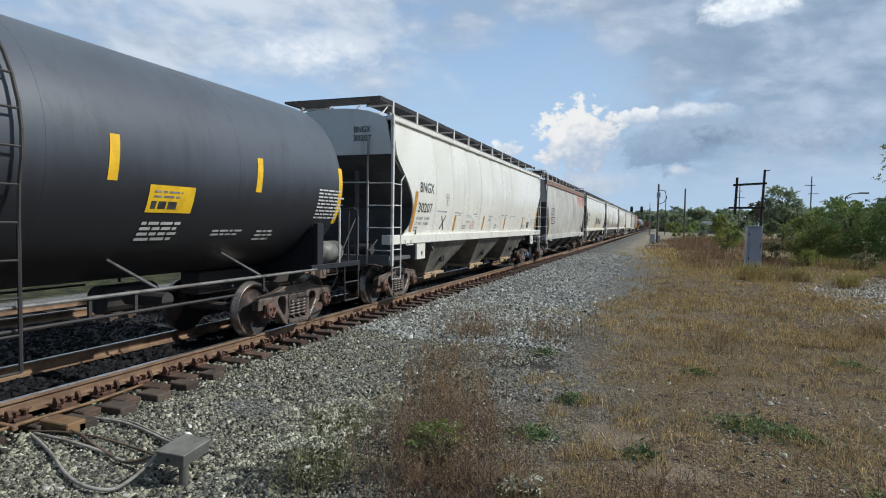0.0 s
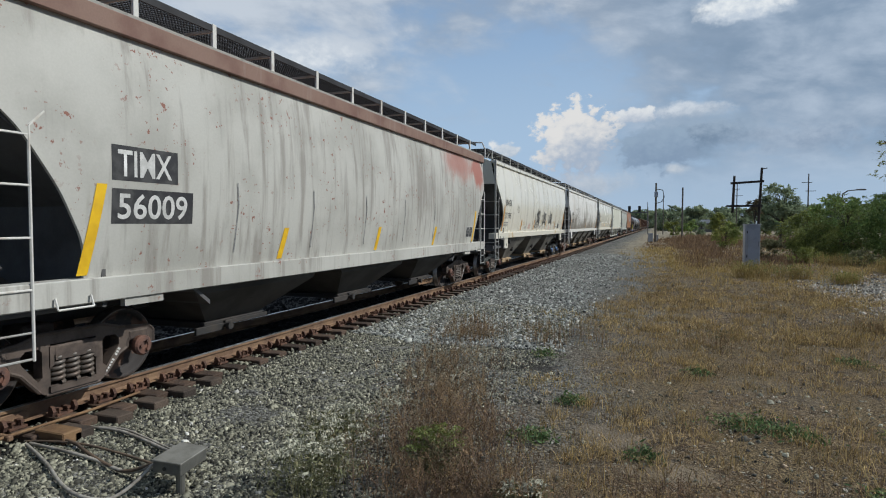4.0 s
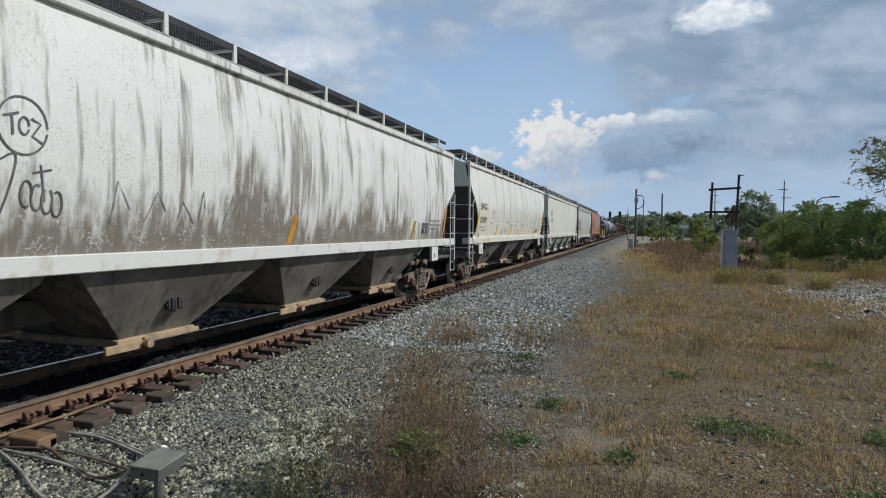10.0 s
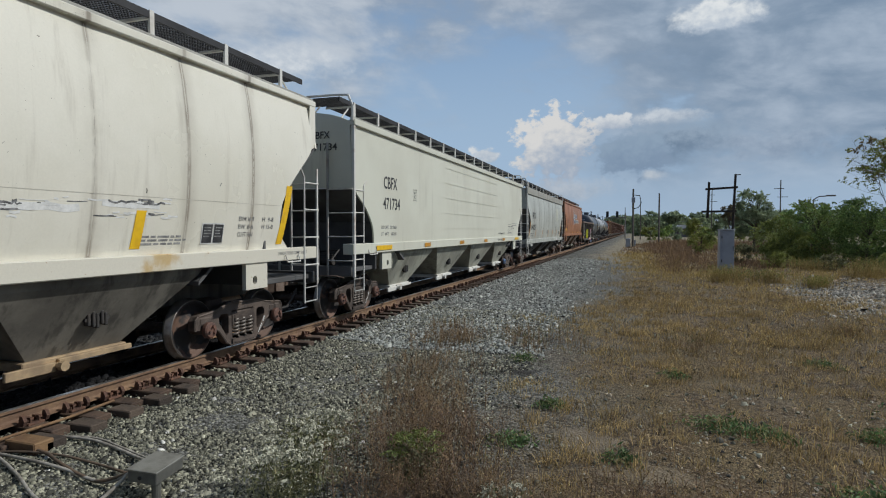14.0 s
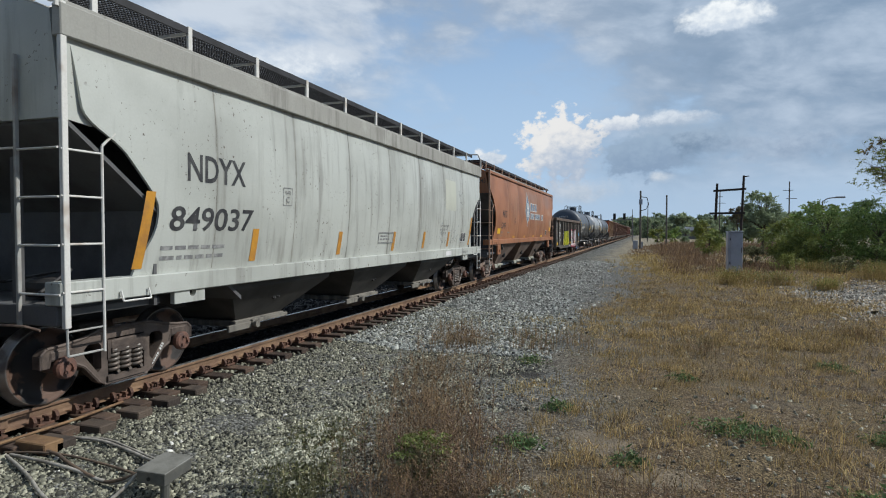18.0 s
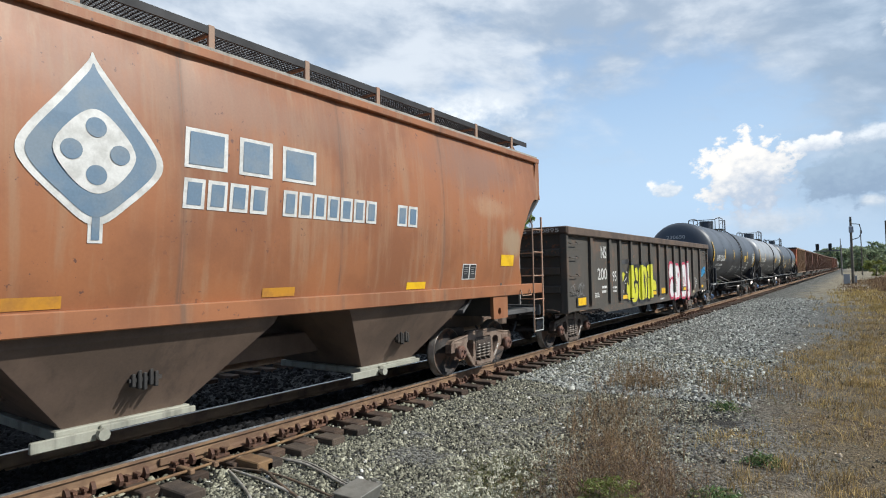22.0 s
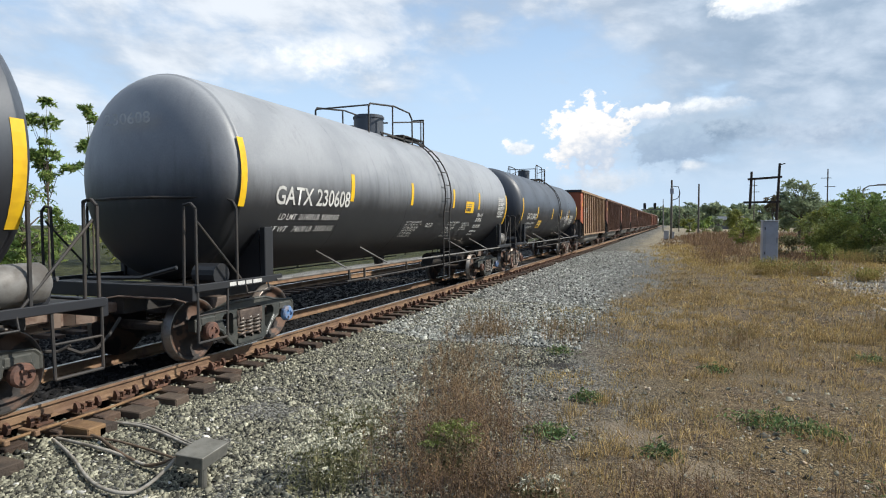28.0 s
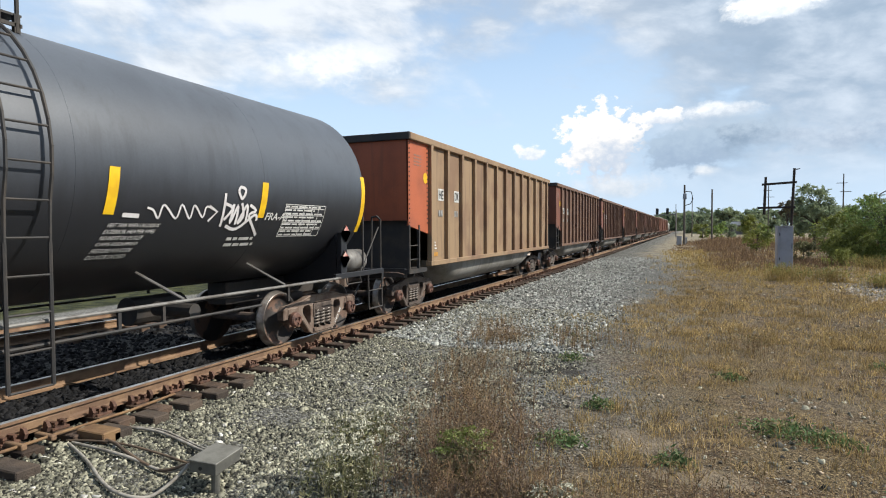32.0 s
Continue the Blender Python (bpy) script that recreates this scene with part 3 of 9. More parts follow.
IRON_TAN = mat("dusty_cast_steel", (0.22, 0.165, 0.13), 0.8, 0.1, (0.12, 0.075, 0.055), 4.0, bump=0.35, bscale=70, rand=0.15)
DARKIRON = mat("black_grimy_steel", (0.034, 0.033, 0.033), 0.7, 0.1, (0.055, 0.047, 0.041), 3.0, bump=0.2)
WHEEL = mat("wheel_plate_steel", (0.125, 0.074, 0.052), 0.7, 0.1, (0.03, 0.026, 0.025), 2.4, 0.44, 0.51, bump=0.3, rand=0.3)
IRON_BLK = mat("black_green_cast_steel", (0.048, 0.053, 0.050), 0.55, 0.1, (0.085, 0.085, 0.075), 4.0, bump=0.3, bscale=70)
TREAD = mat("worn_wheel_rim", (0.26, 0.24, 0.22), 0.4, 0.8, (0.16, 0.13, 0.11), 6.0)
SPRING = mat("oily_spring_steel", (0.15, 0.135, 0.12), 0.45, 0.3, (0.14, 0.11, 0.09), 8.0)
CAPBLUE = mat("blue_bearing_cap", (0.10, 0.24, 0.50), 0.55, 0.1, (0.2, 0.2, 0.24), 9.0)
CAPRUST = mat("rusty_bearing_cap", (0.17, 0.085, 0.06), 0.7, 0.1, (0.10, 0.06, 0.05), 9.0)
GRATE = mat("dark_steel_grating", (0.03, 0.03, 0.033), 0.65, 0.2, (0.02, 0.02, 0.022), 3.0)
# near-black for the recessed ends, mostly shade put into the colour
ENDBLK = mat("shade_black_end_paint", (0.10, 0.10, 0.102), 0.75, 0.0, (0.07, 0.068, 0.067), 1.5, bump=0.1)
STRUT = mat("dull_grey_rail_steel", (0.20, 0.195, 0.185), 0.6, 0.2, (0.12, 0.11, 0.10), 4.0)
GATE = mat("tan_outlet_casting", (0.40, 0.29, 0.17), 0.75, 0.1, (0.26, 0.19, 0.12), 4.0, bump=0.2)
# pale above, black below: the tank's sheen and shade put into the colour
TANKBLK = mat("satin_black_tank_paint", (0.068, 0.080, 0.099), 0.46, 0.0, (0.054, 0.064, 0.081), 0.8, streak=((0.03, 0.034, 0.042), 0.45, 0.52, 0.76), spec=0.6, soot_shade=((0.013, 0.014, 0.018), 1.8, 3.3, 0.95, 0.35))
TANKGREY = mat("sheened_black_tank_paint", (0.30, 0.315, 0.335), 0.45, 0.0, (0.24, 0.255, 0.275), 0.8, streak=((0.10, 0.105, 0.11), 0.35, 0.52, 0.77), spec=0.6, rvar=0.06, soot_shade=((0.014, 0.015, 0.018), 1.95, 3.25, 0.97, 0.3))
GONBLK = mat("worn_black_gondola_paint", (0.066, 0.059, 0.05), 0.7, 0.0, (0.115, 0.078, 0.056), 1.3, 0.50, 0.70, streak=((0.14, 0.12, 0.10), 0.4, 0.52, 0.75), spots=((0.20, 0.095, 0.052), 9.0, 0.60), bump=0.12)
CHORD = mat("rust_brown_chord", (0.115, 0.078, 0.056), 0.75, 0.0, (0.07, 0.05, 0.04), 2.0, bump=0.15)
COALBODY = mat("dusty_tan_brown_steel", (0.285, 0.195, 0.115), 0.7, 0.0, (0.21, 0.13, 0.08), 0.9, streak=((0.13, 0.085, 0.06), 0.5, 0.5, 0.72))
COALRED = mat("dark_red_brown_end_paint", (0.17, 0.062, 0.038), 0.65, 0.0, (0.12, 0.05, 0.035), 1.2, streak=((0.08, 0.045, 0.035), 0.4, 0.52, 0.75))
COALDARK = mat("dark_brown_ribbed_steel", (0.15, 0.085, 0.055), 0.7, 0.0, (0.11, 0.06, 0.042), 0.9, streak=((0.08, 0.05, 0.04), 0.5, 0.5, 0.72))
COALEND = mat("orange_red_end_paint", (0.40, 0.105, 0.045), 0.6, 0.0, (0.31, 0.085, 0.04), 1.2, streak=((0.14, 0.065, 0.04), 0.45, 0.52, 0.75))
TUB = mat("grey_tub_steel", (0.30, 0.29, 0.27), 0.7, 0.1, (0.2, 0.19, 0.17), 1.2, streak=((0.12, 0.10, 0.09), 0.5, 0.5, 0.72))
BROWNCAR = mat("brown_boxcar_paint", (0.20, 0.085, 0.05), 0.7, 0.0, (0.14, 0.06, 0.04), 0.7)

CARS = []        # keyed things: object, place along the train
WHEELS = []      # turning wheelsets: object, place in the car


def to_mesh(bm, name, *materials):
    me = bpy.data.meshes.new(name)
    bm.to_mesh(me)
    bm.free()
    for m in materials:
        me.materials.append(m)
    return me


def lathe(bm, profile, seg, x=0.0, close=False):
    """Turns (radius, x) pairs round the x axis."""
    rings = []
    for r, dx in profile:
        rings.append([bm.verts.new((x + dx, r * math.cos(a), r * math.sin(a))) for a in (2 * math.pi * i / seg for i in range(seg))])
    for p, q in zip(rings, rings[1:]):
        for i in range(seg):
            bm.faces.new((p[i], p[(i + 1) % seg], q[(i + 1) % seg], q[i]))
    bm.faces.new(rings[0][::-1])
    bm.faces.new(rings[-1])
    bmesh.ops.recalc_face_normals(bm, faces=bm.faces[:])


def holed(outline, holes, x0, x1):
    """A plate in the y-z plane with holes, from x0 to x1."""
    bm = bmesh.new()
    edges = []
    for loop in (outline, *holes):
        vs = [bm.verts.new((x0, u, v)) for u, v in loop]
        edges += [bm.edges.new((vs[i], vs[(i + 1) % len(vs)])) for i in range(len(vs))]
    bmesh.ops.triangle_fill(bm, use_beauty=True, edges=edges)
    geo = bmesh.ops.extrude_face_region(bm, geom=bm.faces[:])["geom"]
    for g in geo:
        if isinstance(g, bmesh.types.BMVert):
            g.co.x = x1
    bmesh.ops.recalc_face_normals(bm, faces=bm.faces[:])
    return bm


def truck_meshes():
    d = {}
    # wheel, outside face towards +x
    bm = bmesh.new()
    lathe(bm, [(0.06, -0.09), (0.485, -0.075), (0.485, -0.045), (0.462, -0.035), (0.456, 0.055), (0.44, 0.06), (0.40, 0.045), (0.385, 0.0), (0.30, -0.03), (0.17, 0.0), (0.13, 0.05), (0.06, 0.06)], 36)
    for f in bm.faces:
        c = f.calc_center_median()
        rad = math.hypot(c.y, c.z)
        f.material_index = 1 if rad > 0.425 else 0
        f.smooth = True
    d["wheel"] = to_mesh(bm, "wheel", WHEEL, TREAD)
    bm = bmesh.new()
    rod(bm, (-1.12, 0, 0), (1.12, 0, 0), 0.08, 12)
    d["axle"] = to_mesh(bm, "axle", IRON)
    bm = bmesh.new()
    lathe(bm, [(0.125, -0.03), (0.13, 0.03), (0.11, 0.055), (0.055, 0.06), (0.05, 0.045)], 20)
    for k in range(3):
        a = 2.094 * k + 0.5
        rod(bm, (0.05, 0.062 * math.cos(a), 0.062 * math.sin(a)), (0.085, 0.062 * math.cos(a), 0.062 * math.sin(a)), 0.02, 6)
    d["cap_rust"] = to_mesh(bm, "bearing_cap", CAPRUST)
    d["cap_blue"] = d["cap_rust"].copy()
    d["cap_blue"].materials[0] = CAPBLUE
    # side frame
    top = [(-1.13, 0.47), (-1.13, 0.62), (-1.06, 0.685), (-0.86, 0.70), (-0.62, 0.735), (-0.38, 0.80), (0.38, 0.80), (0.62, 0.735), (0.86, 0.70), (1.06, 0.685), (1.13, 0.62), (1.13, 0.47)]
    low = [(1.05, 0.47), (1.03, 0.56), (0.74, 0.56), (0.72, 0.46), (0.60, 0.40), (0.40, 0.17), (0.33, 0.125), (-0.33, 0.125), (-0.40, 0.17), (-0.60, 0.40), (-0.72, 0.46), (-0.74, 0.56), (-1.03, 0.56), (-1.05, 0.47)]
    win = [(0.37, 0.33), (0.42, 0.29), (0.60, 0.52), (0.60, 0.60), (0.55, 0.65), (0.41, 0.65), (0.37, 0.61)]
    mid = [(-0.28, 0.22), (0.28, 0.22), (0.28, 0.68), (-0.28, 0.68)]
    bm = holed(top + low, [win, [(-a, b) for a, b in win[::-1]], mid], 0.93, 1.07)
    # flanges that thicken its rim
    for (a, b), (c, e) in zip((top + low), (top + low)[1:]):
        if math.hypot(c - a, e - b) > 0.09:
            rod(bm, (1.06, a, b), (1.06, c, e), 0.022, 6)
    box(bm, 0.93, 1.10, -0.30, 0.30, 0.15, 0.215)
    for s in (-1, 1):
        box(bm, 0.94, 1.085, s * 0.89 - 0.15, s * 0.89 + 0.15, 0.54, 0.66, bev=0.02)
    d["frame"] = to_mesh(bm, "side_frame", IRON)
    bm = bmesh.new()
    box(bm, -1.09, 1.09, -0.25, 0.25, 0.52, 0.66, bev=0.02)
    box(bm, -0.5, 0.5, -0.2, 0.2, 0.62, 0.82, bev=0.02)
    box(bm, 1.02, 1.105, -0.24, 0.24, 0.50, 0.56)
    box(bm, -1.0, 1.0, -0.62, -0.54, 0.35, 0.45)
    box(bm, -1.0, 1.0, 0.54, 0.62, 0.35, 0.45)
    d["bolster"] = to_mesh(bm, "bolster", IRON)
    bm = bmesh.new()
    seg, turns, wire, coil, pitch = 14, 5, 0.024, 0.066, 0.058
    rings = []
    for i in range(seg * turns + 1):
        a = 2 * math.pi * i / seg
        zz = 0.235 + pitch * i / seg
        rings.append([bm.verts.new(((coil + wire * math.cos(b)) * math.cos(a), (coil + wire * math.cos(b)) * math.sin(a), zz + wire * math.sin(b))) for b in (2 * math.pi * j / 6 for j in range(6))])
    for p, q in zip(rings, rings[1:]):
        for j in range(6):
            bm.faces.new((p[j], p[(j + 1) % 6], q[(j + 1) % 6], q[j])).smooth = True
    d["spring"] = to_mesh(bm, "spring", SPRING)
    # white stencilling up the slanting arm of the frame, and the wedge beside the springs
    bm = bmesh.new()
    for k in range(9):
        if k != 5:
            y, z = 0.405 + 0.021 * k, 0.225 + 0.03 * k
            bm.faces.new([bm.verts.new((1.074, y + a, z + b)) for a, b in ((0.0, 0.0), (0.033, -0.024), (0.047, -0.004), (0.014, 0.02))])
    d["stencil"] = to_mesh(bm, "stencil", WHITE)
    d["wedges"] = []
    for sgn in (-1, 1):
        bm = bmesh.new()
        prism(bm, [(sgn * 0.29, 0.66), (sgn * 0.20, 0.66), (sgn * 0.24, 0.45), (sgn * 0.29, 0.42)], 0.97, 1.085, "x")
        d["wedges"].append(to_mesh(bm, "friction_wedge", IRON))
    # coupler with its yoke and knuckle, towards -y
    bm = bmesh.new()
    box(bm, -0.075, 0.075, -0.35, 0.9, 0.77, 0.91, bev=0.02)
    prism(bm, [(-0.19, -0.60), (0.12, -0.62), (0.2, -0.45), (0.13, -0.33), (-0.13, -0.33), (-0.17, -0.42), (-0.08, -0.46), (-0.06, -0.53)], 0.70, 0.98, "z")
    d["coupler"] = to_mesh(bm, "coupler", IRON_TAN)
    bm = bmesh.new()
    pts = [(0.28, -0.1, 0.72), (0.29, -0.28, 0.52), (0.26, -0.45, 0.36), (0.18, -0.62, 0.33), (0.08, -0.72, 0.40)]
    tube(bm, pts, 0.024, 7)
    d["hose"] = to_mesh(bm, "air_hose", DARKIRON)
    bm = bmesh.new()
    tube(bm, [(1.45, -0.1, 0.98), (1.3, -0.14, 1.02), (0.3, -0.14, 1.02), (0.12, -0.2, 0.99)], 0.014, 6)
    d["lever"] = to_mesh(bm, "uncoupling_lever", IRON_TAN)
    return d


TR = truck_meshes()


def link(name, me, parent, m=None, label=""):
    ob = new(name, me)
    ob.parent = parent
    if m is not None:
        ob.matrix_basis = m
    if label:
        ob["label"] = label
    return ob


def running_gear(car, L, inset=1.6, blue=(), tan=False, far=False, out=0.0):
    """Two trucks with turning wheelsets, couplers, hoses and levers."""
    for k, yc in enumerate((inset, L - inset)):
        link("bolster", TR["bolster"], car, pose(0, yc, 0))
        for s in (0, 180):
            f = link("side_frame", TR["frame"], car, pose(0, yc, 0, 0, 0, s), "cast steel truck side frame, dusty brown")
            if tan:
                f.data = TR["frame_black" if tan == "black" else "frame_tan"]
            if s == 0 or not far:
                for dy in (-0.178, 0.0, 0.178):
                    link("spring", TR["spring"], f, pose(1.03, dy, 0))
                for wedge in TR["wedges"]:
                    link("friction_wedge", wedge, f)
            if s == 0 and not far:
                link("stencil", TR["stencil"], f)
        for dy in (-0.89, 0.89):
            w = link("wheelset", TR["axle"], car, pose(0, yc + dy, 0.457))
            for s in (0, 180):
                link("wheel", TR["wheel"], w, pose(0.7525 * (1 if s == 0 else -1), 0, 0, 0, 0, s))
            n = 2 * k + (dy > 0)
            link("bearing_cap", TR["cap_blue" if n in blue else "cap_rust"], w, pose(1.12, 0, 0), "blue bearing end cap" if n in blue else "")
            WHEELS.append((w, (0, yc + dy, 0.457)))
    for y, a in ((-out, 0), (L + out, 180)):
        m = pose(0, y, 0, 0, 0, a)
        link("coupler", TR["coupler"], car, m, "cast steel knuckle coupler")
        link("air_hose", TR["hose"], car, m)
        link("uncoupling_lever", TR["lever"], car, m)


me = TR["frame"].copy()
me.materials[0] = IRON_TAN
TR["frame_tan"] = me
me = TR["frame"].copy()
me.materials[0] = IRON_BLK
TR["frame_black"] = me


def new_car(name, label, category, s):
    car = tagged(new(name), label, category, group="cars of the train")
    CARS.append((car, s))
    return car


# ---- lettering and sheets laid on a car's side ----


class Side:
    """The outside of a car body: half its width at a height, less the hollows beside the welds."""

    def __init__(self, hw, bulge, zc, welds, deep):
        self.hw, self.bulge, self.zc, self.welds, self.deep = hw, bulge, zc, welds, deep

    def __call__(self, z):
        return self.hw - self.bulge * ((z - self.zc) / 1.1) ** 2

    def dent(self, y):
        d = min((abs(y - q) for q in self.welds), default=9.0)
        return self.deep * (0.5 * math.exp(-(d / 0.07) ** 2) + 0.5 * math.exp(-(d / 0.30) ** 2))


def on_side(surf, y, z, off):
    return (surf(z) + off - (surf.dent(y) if isinstance(surf, Side) else 0.0), y, z)


def sheet(car, name, surf, y0, z0, y1, z1, material, off=0.006, lean=0.0, nz=4, ny=1, label=""):
    """A thin sheet that follows the side; lean: how far its top stands further along."""
    bm = bmesh.new()
    g = [[bm.verts.new(on_side(surf, y0 + (y1 - y0) * i / ny + lean * j / nz, z0 + (z1 - z0) * j / nz, off)) for i in range(ny + 1)] for j in range(nz + 1)]
    for j in range(nz):
        for i in range(ny):
            bm.faces.new((g[j][i], g[j][i + 1], g[j + 1][i + 1], g[j + 1][i]))
    return part(name, bm, material, car, label)


def text_mesh(txt):
    cu = bpy.data.curves.new("letters", "FONT")
    cu.body = txt
    cu.resolution_u = 3
    cu.offset = 0.014 if len(txt) < 13 else 0.006
    ob = bpy.data.objects.new("letters", cu)
    scene.collection.objects.link(ob)
    dg = bpy.context.evaluated_depsgraph_get()
    me = bpy.data.meshes.new_from_object(ob.evaluated_get(dg))
    bpy.data.objects.remove(ob)
    bpy.data.curves.remove(cu)
    return me


def letters(car, txt, surf, y0, z0, y1, z1, material, off=0.005, name="lettering", lean=0.0, bold=0.0):
    """Words fitted to a rectangle of the side."""
    me = text_mesh(txt)
    co = np.array([v.co[:] for v in me.vertices])
    lo, hi = co.min(0), co.max(0)
    for v in me.vertices:
        u = (v.co.x - lo[0]) / (hi[0] - lo[0])
        w = (v.co.y - lo[1]) / max(1e-6, hi[1] - lo[1])
        z = z0 + (z1 - z0) * w
        v.co = on_side(surf, y0 + (y1 - y0) * u + lean * w, z, off)
    me.materials.clear()
    return put(name, me, material, car)


def end_letters(car, txt, y, x0, z0, x1, z1, material, off=0.012):
    me = text_mesh(txt)
    co = np.array([v.co[:] for v in me.vertices])
    lo, hi = co.min(0), co.max(0)
    for v in me.vertices:
        u = (v.co.x - lo[0]) / (hi[0] - lo[0])
        w = (v.co.y - lo[1]) / max(1e-6, hi[1] - lo[1])
        v.co = (x0 + (x1 - x0) * u, y - off, z0 + (z1 - z0) * w)
    me.materials.clear()
    return put("lettering", me, material, car)


def bars(car, surf, y0, z0, y1, z1, rows, material, seed=1, off=0.004, fill=0.55, name="stencil"):
    """Small writing as plain bars, row under row."""
    rng = random.Random(seed)
    bm = bmesh.new()
    h = (z1 - z0) / rows
    for r in range(rows):
        za = z1 - h * (r + 1) + h * (1 - fill) / 2
        zb = za + h * fill
        y, end = y0, y0 + (y1 - y0) * rng.uniform(0.72, 1.0)
        while y < end - 0.02:
            w = min(rng.uniform(0.06, 0.22) * max(1.0, (y1 - y0)), end - y)
            vs = [bm.verts.new(on_side(surf, *p, off)) for p in ((y, za), (y + w, za), (y + w, zb), (y, zb))]
            bm.faces.new(vs)
            y += w + 0.03 * max(1.0, (y1 - y0))
    return tagged(part(name, bm, material, car), kind="stuff")


def ribbon(car, surf, pts, width, material, name="paint_stroke", off=0.009):
    """A brush or spray stroke along points of the side."""
    bm = bmesh.new()
    prev = None
    for i, (y, z) in enumerate(pts):
        a = pts[max(0, i - 1)]
        b = pts[min(len(pts) - 1, i + 1)]
        t = Vector((b[0] - a[0], b[1] - a[1]))
        t = t.normalized() if t.length else Vector((1, 0))
        n = Vector((-t.y, t.x)) * width / 2
        cur = (bm.verts.new(on_side(surf, y + n.x, z + n.y, off)), bm.verts.new(on_side(surf, y - n.x, z - n.y, off)))
        if prev:
            bm.faces.new((prev[0], prev[1], cur[1], cur[0]))
        prev = cur
    return part(name, bm, material, car)


def arc(cy, cz, ry, rz, a0, a1, n=12):
    return [(cy + ry * math.cos(radians(a0 + (a1 - a0) * i / n)), cz + rz * math.sin(radians(a0 + (a1 - a0) * i / n))) for i in range(n + 1)]


def curve(pts, n=5):
    """A smooth open line through points."""
    q = [pts[0], *pts, pts[-1]]
    out = []
    for p0, p1, p2, p3 in zip(q, q[1:], q[2:], q[3:]):
        for j in range(n):
            t = j / n
            out.append(tuple(0.5 * (2 * b + (c - a) * t + (2 * a - 5 * b + 4 * c - d) * t * t + (3 * b - a - 3 * c + d) * t ** 3) for a, b, c, d in zip(p0, p1, p2, p3)))
    return out + [tuple(pts[-1])]


SCRIPT = {
    "V": [(0.0, 0.78), (0.04, 0.66), (0.12, 0.40), (0.22, 0.20), (0.30, 0.14), (0.36, 0.30), (0.385, 0.52), (0.39, 0.74)],
    "O": [(0.37, 0.78), (0.385, 0.5), (0.42, 0.29), (0.50, 0.25), (0.555, 0.40), (0.55, 0.64), (0.49, 0.76), (0.42, 0.72)],
    "Y": [(0.54, 1.0), (0.53, 0.75), (0.56, 0.48), (0.60, 0.24)],
    "Y_arm": [(0.46, 0.82), (0.52, 0.70), (0.565, 0.56), (0.60, 0.66)],
    "E": [(0.74, 0.88), (0.67, 0.72), (0.625, 0.5), (0.66, 0.33), (0.76, 0.27)],
    "E_arm": [(0.64, 0.53), (0.70, 0.54), (0.77, 0.52)],
    "E_top": [(0.68, 0.80), (0.75, 0.86), (0.82, 0.72)],
    "R": [(0.845, 0.74), (0.81, 0.5), (0.785, 0.22)],
    "R_bowl": [(0.78, 0.70), (0.87, 0.88), (0.97, 0.82), (0.99, 0.60), (0.91, 0.46), (0.80, 0.45)],
    "R_leg": [(0.80, 0.45), (0.86, 0.30), (0.895, 0.02), (0.93, 0.26), (0.965, 0.44)],
}


def script_tag(car, surf, y0, z0, w, h, width):
    """A quick sprayed signature: one stroke a letter limb, thicker where the can slowed, with a soft grey halo."""
    for k, (name, pts) in enumerate(SCRIPT.items()):
        line = curve([(y0 + w * a, z0 + h * b) for a, b in pts])
        fat = 1.25 if name in ("V", "O", "Y", "E", "R_bowl") else 0.85
        ribbon(car, surf, line, width * fat * 1.5, SPRAYG, "spray_haze", 0.006 + 0.0002 * k)
        ribbon(car, surf, line, width * fat, SPRAYK, "spray_stroke", 0.010 + 0.0003 * k)


def blob(car, surf, pts, material, off, name):
    """A filled sprayed shape from a rounded outline."""
    n = len(pts)
    out = []
    for i in range(n):
        p0, p1, p2, p3 = (Vector(pts[(i + k) % n]) for k in (-1, 0, 1, 2))
        for j in range(5):
            t = j / 5
            out.append(0.5 * ((2 * p1) + (p2 - p0) * t + (2 * p0 - 5 * p1 + 4 * p2 - p3) * t * t + (3 * p1 - p0 - 3 * p2 + p3) * t ** 3))
    bm = bmesh.new()
    vs = [bm.verts.new(on_side(surf, p.x, p.y, off)) for p in out]
    es = [bm.edges.new((vs[i], vs[(i + 1) % len(vs)])) for i in range(len(vs))]
    bmesh.ops.triangle_fill(bm, use_beauty=True, edges=es)
    return part(name, bm, material, car)


# ---- covered hopper ----


def grate_mesh(w, length):
    bm = bmesh.new()
    n = max(3, int(w / 0.046))
    for i in range(n + 1):
        x = w * i / n
        box(bm, x - 0.005, x + 0.005, 0, length, -0.016, 0.0)
    m = max(3, int(length / 0.055))
    for i in range(m + 1):
        y = length * i / m
        box(bm, 0, w, y - 0.005, y + 0.005, -0.014, -0.001)
    box(bm, w - 0.012, w + 0.012, 0, length, -0.09, 0.004)
    box(bm, -0.012, 0.012, 0, length, -0.055, 0.004)
    return to_mesh(bm, "walkway_panel", GRATE)




